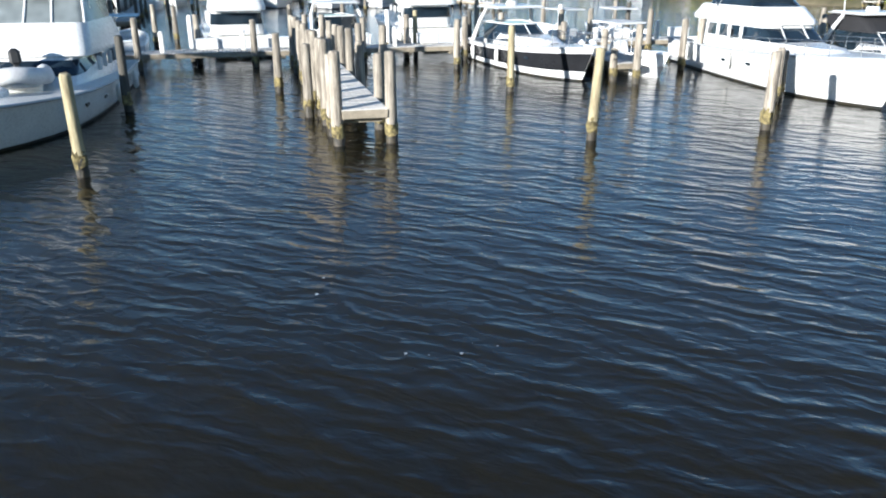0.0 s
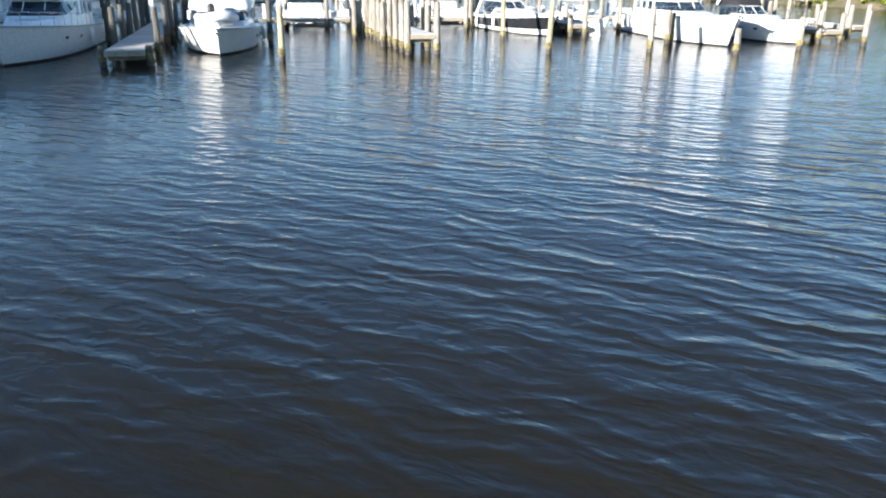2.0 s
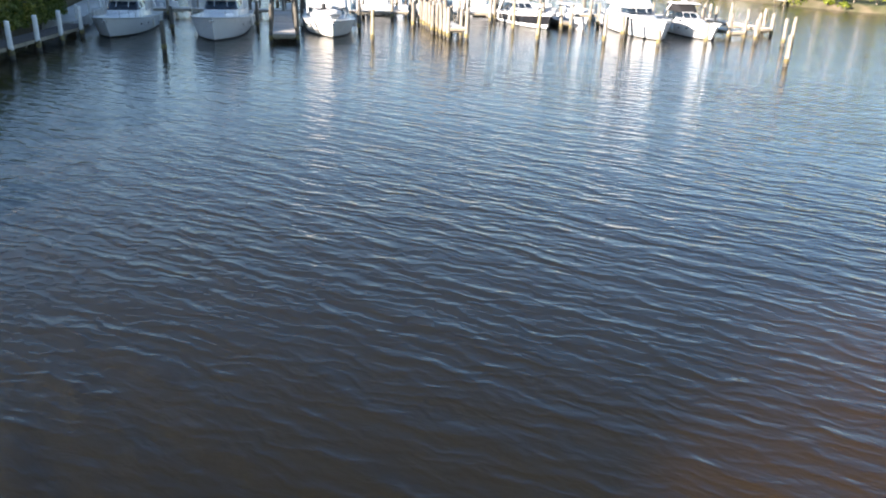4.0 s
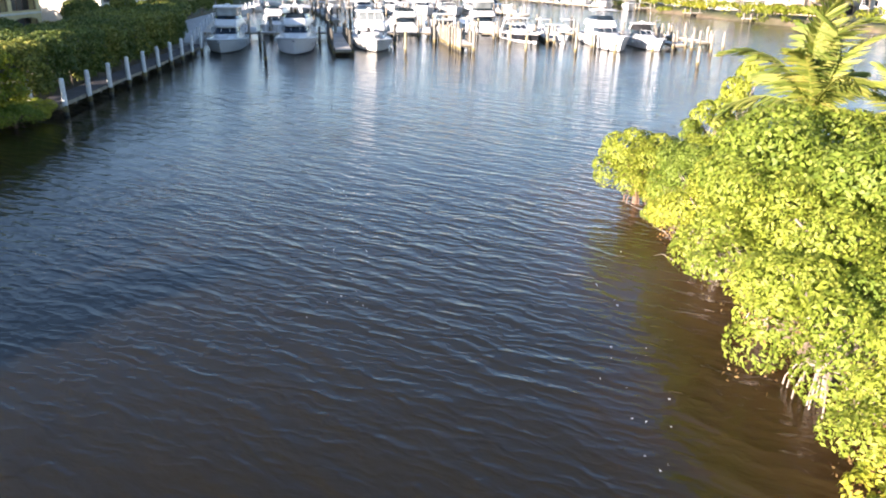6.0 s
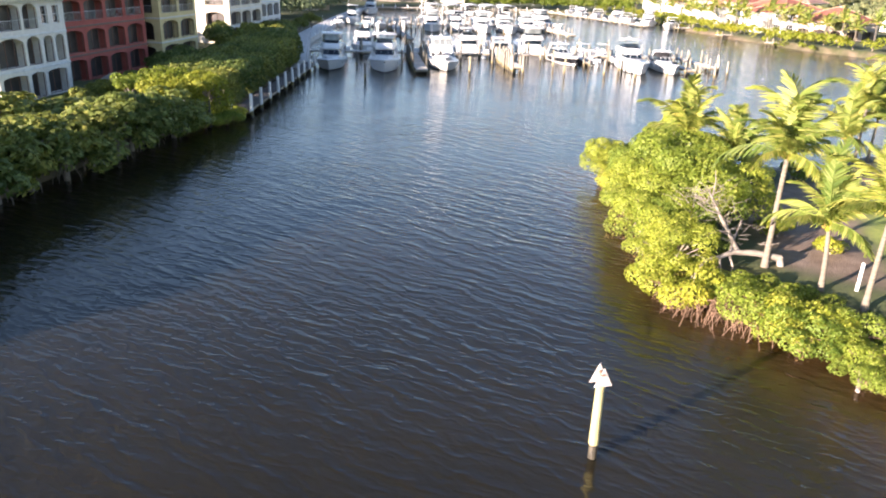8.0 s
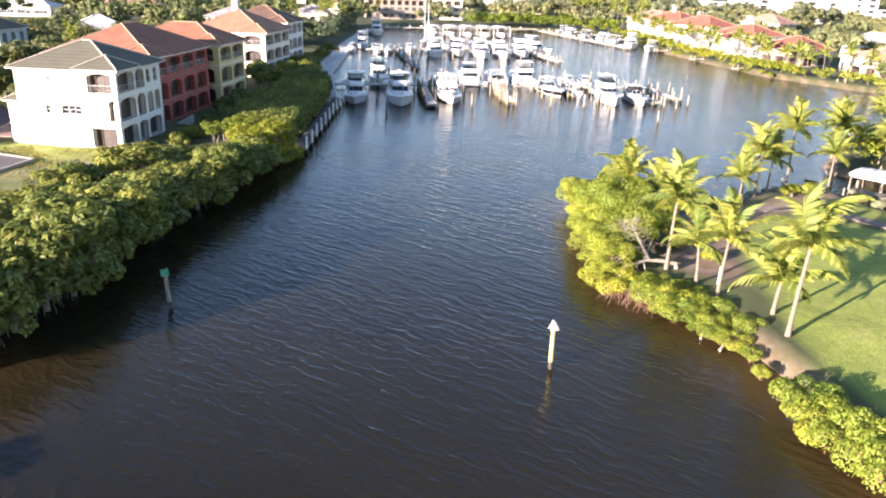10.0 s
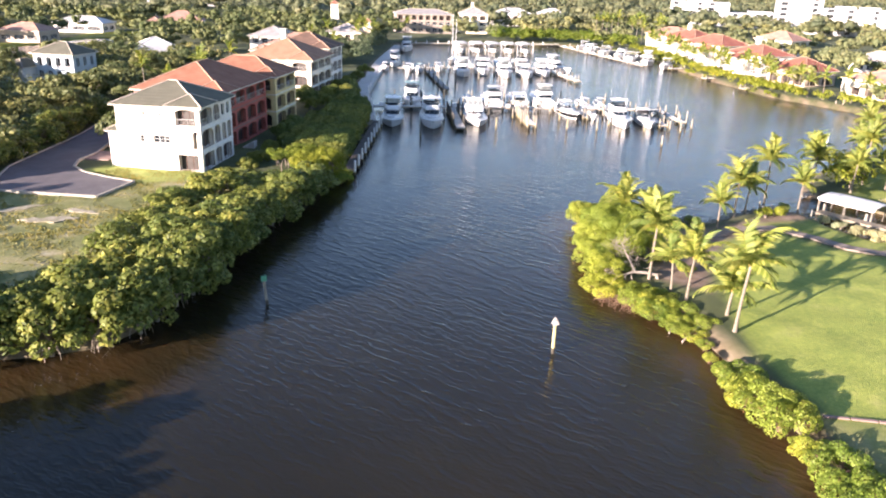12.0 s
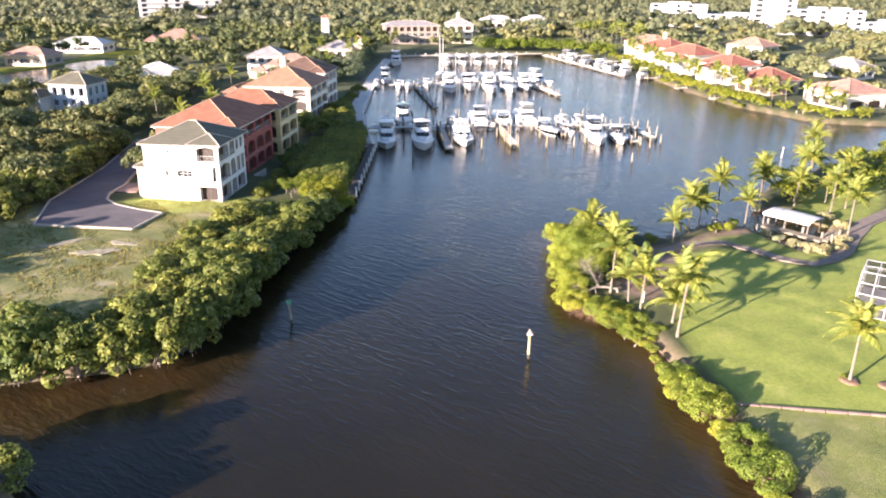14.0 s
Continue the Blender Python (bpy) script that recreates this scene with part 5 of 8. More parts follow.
def window_in(house, o, u, q, pane="window_glass", frame="trim_white", bars=2, rails=1, rail=False, depth=0.24, back=None):
    """A window or screened opening set back in its reveal: pane, frame and bars, and a railing where it is a balcony."""
    a0, a1, c0, c1, arched = q
    o, u = Vector(o), Vector(u).normalized()
    inn = Vector((-u.y, u.x, 0))
    P = lambda a, z, d: tuple(o + u * a + inn * d + Vector((0, 0, z)))
    t = 0.06 if bars <= 2 else 0.05
    d0, d1 = depth - 0.07, depth - 0.005
    # one lattice of stiles and rails
    ua = [(a0 + (a1 - a0 - t) * i / max(bars, 1)) for i in range(bars + 1)]
    za = [(c0 + (c1 - c0 - t) * i / max(rails, 1)) for i in range(rails + 1)]
    us = [v for u0 in ua for v in (u0, u0 + t)]
    zs = [v for z0 in za for v in (z0, z0 + t)]
    nu, nz = len(us), len(zs)
    verts = [P(a, z, d) for d in (d0, d1) for z in zs for a in us]
    solid = lambda i, j: 0 <= i < nu - 1 and 0 <= j < nz - 1 and (i % 2 == 0 or j % 2 == 0)
    V = lambda i, j, k: k * nu * nz + j * nu + i
    faces = []
    for i in range(nu - 1):
        for j in range(nz - 1):
            if solid(i, j):
                faces.append((V(i, j, 0), V(i + 1, j, 0), V(i + 1, j + 1, 0), V(i, j + 1, 0)))
                for di, dj, p, q in ((-1, 0, (i, j), (i, j + 1)), (1, 0, (i + 1, j), (i + 1, j + 1)), (0, -1, (i, j), (i + 1, j)), (0, 1, (i, j + 1), (i + 1, j + 1))):
                    if not solid(i + di, j + dj):
                        faces.append((V(*p, 0), V(*q, 0), V(*q, 1), V(*p, 1)))
    mb = MB().add(verts, faces)
    w_ = part("window", mb, M[frame], house)
    depth = back or depth
    mb = MB()
    mb.add([P(a0 - 0.02, c0 - 0.02, depth), P(a1 + 0.02, c0 - 0.02, depth), P(a1 + 0.02, c1 + 0.02, depth), P(a0 - 0.02, c1 + 0.02, depth),
            P(a0 - 0.02, c0 - 0.02, depth + 0.03), P(a1 + 0.02, c0 - 0.02, depth + 0.03), P(a1 + 0.02, c1 + 0.02, depth + 0.03), P(a0 - 0.02, c1 + 0.02, depth + 0.03)],
           [(0, 1, 2, 3), (7, 6, 5, 4)])
    part("pane", mb, M[pane], w_)
    if rail:
        mb = MB()
        for zz in (c0 + 0.95,):
            mb.tube([P(a0, zz, 0.08), P(a1, zz, 0.08)], 0.035, 4)
        n = int((a1 - a0) / 0.3)
        for i in range(n + 1):
            a = a0 + (a1 - a0) * i / n
            mb.tube([P(a, c0, 0.08), P(a, c0 + 0.95, 0.08)], 0.018, 3)
        part("balustrade", mb, M["trim_white"], w_)


def hip_roof(house, x0, x1, y0, y1, z, pitch, mat, over=0.6, ridge_mat="ridge", name="roof", base=None):
    """A hipped roof over a rectangle, with eaves, fascia and ridge caps."""
    x0, x1, y0, y1 = x0 - over, x1 + over, y0 - over, y1 + over
    w, d = x1 - x0, y1 - y0
    run = min(w, d) / 2
    h = run * pitch
    if w >= d:
        r0, r1 = (x0 + run, (y0 + y1) / 2, z + h), (x1 - run, (y0 + y1) / 2, z + h)
    else:
        r0, r1 = ((x0 + x1) / 2, y0 + run, z + h), ((x0 + x1) / 2, y1 - run, z + h)
    e = [(x0, y0, z), (x1, y0, z), (x1, y1, z), (x0, y1, z)]
    lo = [(x, y, z - 0.22) for x, y, _ in e]
    mb = MB()
    v = e + [r0, r1] + lo
    if w >= d:
        f = [(0, 1, 5, 4), (1, 2, 5), (2, 3, 4, 5), (3, 0, 4)]
        hips = [(e[0], r0), (e[3], r0), (e[1], r1), (e[2], r1), (r0, r1)]
    else:
        f = [(0, 1, 4), (1, 2, 5, 4), (2, 3, 5), (3, 0, 4, 5)]
        hips = [(e[0], r0), (e[1], r0), (e[2], r1), (e[3], r1), (r0, r1)]
    mb.add(v, f + [(6, 7, 1, 0), (7, 8, 2, 1), (8, 9, 3, 2), (9, 6, 0, 3), (9, 8, 7, 6)])
    roof = part(name, mb, M[mat], house)
    mb = MB()
    for p, q in hips:
        if (Vector(p) - Vector(q)).length > 0.3:
            mb.tube([Vector(p) + Vector((0, 0, 0.02)), Vector(q) + Vector((0, 0, 0.02))], 0.11, 5)
    part("ridge_cap", mb, M["ridge_tile" if ridge_mat == "ridge" and mat not in ("roof_slate", "roof_grey") else ridge_mat], roof)
    for i in range(4):
        p, q = Vector(e[i]), Vector(e[(i + 1) % 4])
        c, dd = (p + q) / 2, q - p
        mb = MB()
        mb.rbox((c.x, c.y, z - 0.13), (dd.length + 0.06, 0.06, 0.15), 0.01, rz=math.atan2(dd.y, dd.x))
        part("fascia", mb, M["trim_cream"], roof)
    return roof


def villa(x, y, rz, w, d, floors=3, fh=3.25, wall="stucco_white", roof="roof_slate", pitch=0.45, label="", front=(), side=(), base=1.3, trim="trim_white",
          ridge="ridge", wing=None, chimney=False, name="villa", back=(), left=(), cat="house", bands=True):
    """A house whose front-right corner stands at x, y: front along -x', side along +y'. Openings: (u0, u1, z0, z1, arch, kind), z from the floor of the house.
    kind: w window, s screened arcade, b screened balcony with railing, d door, g open garage."""
    h_ = thing(name, label, cat, pose(x, y, base, 0, 0, rz))
    H = floors * fh
    mb = MB()
    faces = {"front": ((-w, 0, 0), (1, 0, 0), w, front), "side": ((0, 0, 0), (0, 1, 0), d, side), "back": ((0, d, 0), (-1, 0, 0), w, back), "left": ((-w, d, 0), (0, -1, 0), d, left)}
    for key, (o, u, ln, ops) in faces.items():
        wall_face(mb, o, u, ln, -0.6, H, [q[:5] + (0.28 if q[5] in "wd" else 0.95,) for q in ops])
    mb.add([(-w + 0.3, 0.3, H - 0.05), (-0.3, 0.3, H - 0.05), (-0.3, d - 0.3, H - 0.05), (-w + 0.3, d - 0.3, H - 0.05)], [(0, 1, 2, 3)])
    body = part("wall", mb, M[wall], h_)
    for key, (o, u, ln, ops) in faces.items():
        for q in ops:
            kind = q[5]
            wide = q[1] - q[0]
            if kind == "w":
                window_in(h_, o, u, q[:5], "window_glass", trim, max(1, round(wide / 0.8)), 2)
            elif kind == "d":
                window_in(h_, o, u, q[:5], "screen", "trim_brown", 1, 1)
            else:
                window_in(h_, o, u, q[:5], "screen", "trim_brown", max(1, round(wide / 1.2)), 1, kind == "b", back=0.93)
    if bands:
        for f_ in range(1, floors):
            z = f_ * fh - 0.2
            for o, u, ln in (((-w, 0, 0), (1, 0, 0), w), ((0, 0, 0), (0, 1, 0), d)):
                c = Vector(o) + Vector(u) * ln / 2
                mb = MB()
                mb.rbox((c.x, c.y, z), ((ln + 0.16) if u[0] else 0.16, (ln + 0.16) if u[1] else 0.16, 0.22), 0.03)
                part("string_course", mb, M[trim], h_)
        for o, u, ln in (((-w, 0, 0), (1, 0, 0), w), ((0, 0, 0), (0, 1, 0), d)):
            c = Vector(o) + Vector(u) * ln / 2
            mb = MB()
            mb.rbox((c.x, c.y, H - 0.25), ((ln + 0.3) if u[0] else 0.3, (ln + 0.3) if u[1] else 0.3, 0.3), 0.05)
            part("cornice", mb, M[trim], h_)
    hip_roof(h_, -w, 0, 0, d, H + 0.02, pitch, roof, ridge_mat=ridge)
    if wing:
        for wx0, wx1, wy0, wy1, wh, lift in wing:
            mb = MB()
            if lift < H - 0.1:
                mb.box(((wx0 + wx1) / 2, (wy0 + wy1) / 2, wh / 2 - 0.3), (wx1 - wx0, wy1 - wy0, wh + 0.6))
                part("wing", mb, M[wall], h_)
            hip_roof(h_, wx0, wx1, wy0, wy1, wh + 0.03, pitch * 1.1, roof, 0.45, ridge, "wing_roof")
    if chimney:
        mb = MB()
        mb.rbox((-w * 0.55, d * 0.5, H + min(w, d) * 0.25 + 0.8), (1.3, 1.3, 2.4), 0.05)
        mb.rbox((-w * 0.55, d * 0.5, H + min(w, d) * 0.25 + 2.1), (1.6, 1.6, 0.25), 0.04)
        part("chimney", mb, M[wall], h_)
    return h_


def arcade(n, ln, z0, z1, kind, gap=0.7, margin=0.8, arch=0.45):
    bay = (ln - 2 * margin + gap) / n
    return [(margin + i * bay, margin + (i + 1) * bay - gap, z0, z1, arch, kind) for i in range(n)]


FH = 3.25
front1 = [(9.4, 12.8, 2 * FH + 0.4, 3 * FH - 0.45, 0.35, "b"), (6.1, 6.5, 2 * FH + 1.75, 2 * FH + 2.15, 0, "w"), (6.8, 7.2, 2 * FH + 1.75, 2 * FH + 2.15, 0, "w"), (7.5, 7.9, 2 * FH + 1.75, 2 * FH + 2.15, 0, "w"),
          (8.2, 8.6, 2 * FH + 1.75, 2 * FH + 2.15, 0, "w"), (4.2, 4.7, 2 * FH + 1.75, 2 * FH + 2.2, 0, "w"), (3.6, 4.2, FH + 0.9, FH + 1.95, 0.7, "w"), (5.7, 8.3, FH + 0.9, FH + 2.0, 0.3, "w"),
          (11.9, 12.8, FH + 0.2, FH + 2.8, 1.0, "s"), (9.4, 12.8, 0.05, 2.5, 0, "g")]
side1 = [(0.45, 4.6, 2 * FH + 0.35, 3 * FH - 0.45, 0.4, "b"), (5.0, 7.3, 2 * FH + 0.35, 3 * FH - 0.45, 0.5, "b"), (0.45, 4.6, FH + 0.1, 2 * FH - 0.35, 0.5, "s"), (5.0, 7.3, FH + 0.1, 2 * FH - 0.35, 0.6, "s"), (0.6, 4.5, 0.05, 2.6, 0.2, "s"), (5.0, 7.3, 0.05, 2.6, 0.2, "s"),
         (8.0, 9.1, 2 * FH + 0.7, 2 * FH + 2.5, 0, "w"), (10.0, 11.1, 2 * FH + 0.7, 2 * FH + 2.5, 0, "w"), (7.8, 9.5, FH + 0.1, FH + 2.8, 0.6, "s"), (9.9, 11.5, FH + 0.1, FH + 2.8, 0.6, "s"), (7.8, 11.3, 0.1, 2.6, 0.2, "s")]
RZ = -10.5
villa(-46.6, 109.2, -14, 13.2, 12.0, 3, FH, "stucco_white", "roof_slate", 0.44, "white stucco three-storey waterfront villa with grey-green tile roof", front1, side1, 1.5,
      wing=[(-4.8, 0.2, -0.2, 5.0, 3 * FH + 0.1, 3 * FH), (-14.9, -13.2, 0.4, 8.5, 5.6, 0)])


def row_house(s, ln, w, wall, roof, label, setback=0.0, chimney=False, trim="trim_cream", n=3, wings=None, fh=FH):
    """A villa of the waterside row, s metres along it."""
    vx, vy = math.sin(radians(-RZ)), math.cos(radians(-RZ))
    x, y = -45.0 + vx * s - vy * setback, 109.0 + vy * s + vx * setback
    side = arcade(n, ln, 2 * fh + 0.45, 3 * fh - 0.55, "b", arch=0.35) + arcade(n, ln, fh + 0.1, 2 * fh - 0.6, "s") + arcade(n, ln, 0.1, 2.6, "s", arch=0.3)
    fr = [(w - 4.6, w - 1.0, 2 * fh + 0.5, 3 * fh - 0.55, 0.4, "b"), (w - 4.6, w - 1.0, fh + 0.1, 2 * fh - 0.6, 0.5, "s"), (w - 4.6, w - 1.0, 0.1, 2.5, 0.3, "s"), (w - 8, w - 6.6, 2 * fh + 0.9, 2 * fh + 2.2, 0, "w"), (w - 11, w - 9.6, 2 * fh + 0.9, 2 * fh + 2.2, 0, "w")]
    return villa(x, y, RZ - 4, w, ln, 3, fh, wall, roof, 0.47, label, fr, side, 1.4, trim, "ridge", wings, chimney)


row_house(14.6, 20.0, 15.5, "stucco_red", "roof_orange", "brick-red stucco villa with orange tile roof and arcades", 3.2, wings=[(-4.6, 0.3, -0.3, 5.0, 3 * FH + 0.1, 3 * FH), (-20, -15.5, 9, 18, 7.5, 0)], trim="trim_brown", n=4)
row_house(36.2, 12.0, 16.5, "stucco_yellow", "roof_orange", "yellow stucco villa with orange tile roof and arcades", 0.4, wings=[(-4.6, 0.3, -0.3, 4.6, 3 * FH + 0.1, 3 * FH), (-21, -16, 2, 10, 7.5, 0)], n=2)
row_house(71.0, 17.5, 17.0, "stucco_cream", "roof_terra", "cream stucco villa with terracotta tile roof and balconies", 1.6, True, "trim_white", wings=[(-5.5, 0.3, -0.3, 6.5, 9.1, 9.0), (-23, -17, -3, 11, 7.0, 0)], fh=3.0)
row_house(93.0, 14.0, 15.0, "stucco_white", "roof_brown", "white stucco villa with dark brown tile roof at the row's end", 2.2, False, "trim_white", wings=[(-5.0, 0.3, -0.3, 6.0, 3 * FH + 0.1, 3 * FH)])


def cottage(x, y, rz, w, d, wall, roof, label, floors=1, fh=3.1, pitch=0.42, base=1.3, porch=False, n=3, wings=None, chimney=False):
    fr = []
    sd = []
    for f_ in range(floors):
        z = f_ * fh
        k_ = "s" if (porch and f_ == floors - 1) else "w"
        fr += [(a, b, z + (0.3 if k_ == "s" else 0.8), z + 2.5, c_, k_) for a, b, z_, z1_, c_, kk in arcade(n, w, 0, 1, "w", 1.2, 1.0, 0.3)]
        sd += [(a, b, z + (0.3 if k_ == "s" else 0.8), z + 2.5, c_, k_) for a, b, z_, z1_, c_, kk in arcade(max(2, n - 1), d, 0, 1, "w", 1.6, 1.2, 0.3)]
    lf = [(d - b, d - a, z0, z1, c_, k_) for a, b, z0, z1, c_, k_ in sd]
    return villa(x, y, rz, w, d, floors, fh, wall, roof, pitch, label, fr, sd, base, "trim_white", "ridge" if roof != "roof_metal" else "roof_metal", wings, chimney, "house", (), lf, bands=False)


# houses in the woods inland
cottage(-95.0, 202, -18, 11.5, 9.5, "stucco_blue", "roof_slate", "pale blue-grey two-storey house with dark grey roof and screened porch", 2, 3.4, 0.5, 1.5, True, 4, [(-16.5, -11, -5, 3, 3.6, 0)])
cottage(-76, 243, 18, 15, 14, "stucco_tan", "roof_metal", "low house with pale grey hipped roof among trees", 1, 4.0, 0.5, 1.5)
cottage(-140, 302, -15, 17, 12, "stucco_tan", "roof_pink", "tan house with pink-brown tile roof beyond a green", 1, 4.2, 0.4, 1.5)
cottage(-132, 352, -10, 22, 12, "stucco_white", "roof_metal", "white house with pale metal roof among trees", 1, 3.8, 0.4, 1.5)
cottage(-92, 366, 5, 19, 15, "stucco_cream", "roof_pink", "cream house with brown-grey roofs among trees", 1, 5.0, 0.5, 1.5, False, 3, [(-24, -17, -5, 8, 4.5, 0)])
cottage(-46, 276, -8, 14, 15, "stucco_white", "roof_grey", "white house with pale grey roof behind the villas", 2, 3.2, 0.4, 1.4, False, 4)
cottage(-34, 246, -8, 17, 14, "stucco_tan", "roof_pink", "tan house with brown-pink roofs behind the villas", 2, 3.2, 0.42, 1.4, False, 4, [(-22, -16, -2, 9, 4.5, 0)])
cottage(-20, 300, -12, 14, 13, "stucco_cream", "roof_grey", "cream house with grey roof near the promenade", 2, 3.2, 0.42, 1.4, True, 4)
# long building at the head of the basin
cottage(28, 394, 2, 29, 14, "stucco_brown", "roof_grey", "long tan waterfront building with rows of dark windows", 3, 3.1, 0.3, 1.3, True, 8)
cottage(47, 398, -4, 14, 15, "stucco_cream", "roof_grey", "cream house with steep grey roof at the basin's head", 3, 3.2, 0.45, 1.3, True, 3, chimney=True)
cottage(88, 466, 3, 24, 16, "stucco_white", "roof_metal", "white house with pale roofs beyond the trees", 2, 3.2, 0.45, 1.3, True, 5)
cottage(112, 476, 3, 18, 14, "stucco_cream", "roof_metal", "cream house with grey roofs beyond the trees", 2, 3.2, 0.5, 1.3, False, 4)
# row on the sunny bank
cottage(118, 318, -62, 19, 14, "stucco_white", "roof_pink", "white house with pale pink tile roof on the sunny bank", 2, 3.4, 0.42, 1.2, False, 4, [(-15, -8, -3, 5, 6.0, 0)])
cottage(113, 292, -66, 18, 14, "stucco_white", "roof_red", "white house with red tile roof on the sunny bank", 2, 3.7, 0.45, 1.2, True, 4, [(-13, -6, -3.5, 5, 6.2, 0)], chimney=True)
cottage(111, 265, -70, 19, 14, "stucco_white", "roof_red", "white two-storey house with red tile roof and dark doors", 2, 3.7, 0.45, 1.2, False, 5, [(-23, -18, 1, 9, 5.5, 0), (-9, -3, -3, 5, 6.0, 0)])
cottage(112, 238, -74, 17, 14, "stucco_white", "roof_red", "white house with red tile roof and arched windows", 2, 3.3, 0.42, 1.2, False, 4, [(-12, -5, -3, 5, 5.6, 0)], chimney=True)
cottage(114, 214, -72, 15, 13, "stucco_tan", "roof_red", "low tan house with red tile roof by the water", 1, 4.6, 0.5, 1.2, True, 3)
cottage(122, 186, -78, 15, 15, "stucco_cream", "roof_pink", "cream house with pink tile roof and arched porch", 1, 4.8, 0.42, 1.2, True, 3, [(-20, -14, 3, 12, 4.2, 0)])
cottage(140, 168, -80, 14, 18, "stucco_tan", "roof_terra", "tan house with terracotta roof by the water", 1, 4.8, 0.45, 1.2, True, 3)
cottage(168, 246, -60, 17, 13, "stucco_white", "roof_grey", "white house with pale roof in the woods", 1, 4.2, 0.45, 1.3)
cottage(160, 302, -60, 17, 14, "stucco_cream", "roof_pink", "cream house with pale pink roof behind the bank row", 2, 3.4, 0.45, 1.3)


def slab_block(x, y, rz, w, d, floors, label, steps_=1):
    """A far white apartment block: storeys with balcony bands and window bays."""
    h_ = thing("apartment_block", label, "apartment block", pose(x, y, 1.0, 0, 0, rz), "far apartment blocks")
    for k_ in range(steps_):
        ww, hh = w / steps_, (floors - 2 * k_) * 3.2
        cx = -w / 2 + ww * (k_ + 0.5)
        mb = MB()
        mb.rbox((cx, 0, hh / 2), (ww - 0.5, d, hh), 0.1)
        part("block_wall", mb, M["block_wall"], h_)
        mb = MB()
        n = max(2, int(ww / 7))
        for f_ in range(floors - 2 * k_):
            for i in range(n):
                if i % 3 != 1:
                    mb.rbox((cx - ww / 2 + ww * (i + 0.5) / n, -d / 2 - 0.05, f_ * 3.2 + 1.9), (ww / n * (0.3 if i % 3 else 0.42), 0.2, 1.9), 0.03)
        tagged(part("window_bay", mb, M["window_glass"], h_), kind="stuff")
        mb = MB()
        for f_ in range(floors - 2 * k_):
            mb.rbox((cx, -d / 2 - 0.5, f_ * 3.2 + 0.25), (ww * 0.9, 1.0, 0.5), 0.05)
        tagged(part("balcony_band", mb, M["block_wall"], h_), kind="stuff")
        mb = MB()
        mb.rbox((cx, 0, hh + 0.6), (ww * 0.4, d * 0.5, 1.6), 0.05)
        part("roof_house", mb, M["block_wall"], h_)
    return h_

# ---- plants ----
def leaf_cloud(rng, centres, radii, n, size, flat=0.75, droop=0.0, under=0.25):
    """Leaf quads on the outside of a heap of lumps: vertices (4n,3), quads (n,4) and normals turned towards the lump."""
    centres, radii = np.asarray(centres, float), np.asarray(radii, float)
    pick = rng.choice(len(radii), int(n * 1.7), p=radii**2 / (radii**2).sum())
    d = rng.normal(size=(len(pick), 3))
    d /= np.linalg.norm(d, axis=1, keepdims=True)
    low = d[:, 2] < -0.35
    keep = ~low | (rng.random(len(d)) < under)
    pick, d = pick[keep], d[keep]
    p = centres[pick] + d * (radii[pick] * (1 - 0.22 * rng.random(len(pick)) ** 2))[:, None] * np.array([1, 1, flat])
    inside = np.zeros(len(p), bool)
    for c, r in zip(centres, radii):
        q = (p - c) / np.array([1, 1, flat])
        inside |= (q**2).sum(1) < (0.72 * r) ** 2
    p, d = p[~inside][:n], d[~inside][:n]
    nrm = d * 0.9 + rng.normal(size=d.shape) * 0.55 + np.array([0, 0, 0.35])
    nrm /= np.linalg.norm(nrm, axis=1, keepdims=True)
    t = np.cross(nrm, rng.normal(size=d.shape))
    t /= np.linalg.norm(t, axis=1, keepdims=True)
    b = np.cross(nrm, t)
    s = size * rng.uniform(0.65, 1.25, (len(p), 1))
    v = np.stack([p - t * s, p + b * s * 0.48 + nrm * s * 0.12, p + t * s, p - b * s * 0.48 + nrm * s * 0.12], 1).reshape(-1, 3)
    f = np.arange(len(p) * 4).reshape(-1, 4)[:, ::-1]
    soft = d * 0.4 + nrm * 0.65
    soft /= np.linalg.norm(soft, axis=1, keepdims=True)
    return v, f, np.repeat(soft, 4, 0)


def lumps(rng, n, rx, ry, rz, z0, r0, r1):
    """Lump centres filling the shell of a low dome."""
    cs, rs = [], []
    for i in range(n):
        a, k = rng.uniform(0, 2 * math.pi), math.sqrt(rng.uniform(0.02, 1))
        h = math.sqrt(max(0.0, 1 - k * k))
        cs.append((rx * k * math.cos(a), ry * k * math.sin(a), z0 + rz * h * rng.uniform(0.55, 1.0) + rng.uniform(-0.1, 0.25) * rz * (k > 0.6)))
        rs.append(rng.uniform(r0, r1))
    return cs, rs


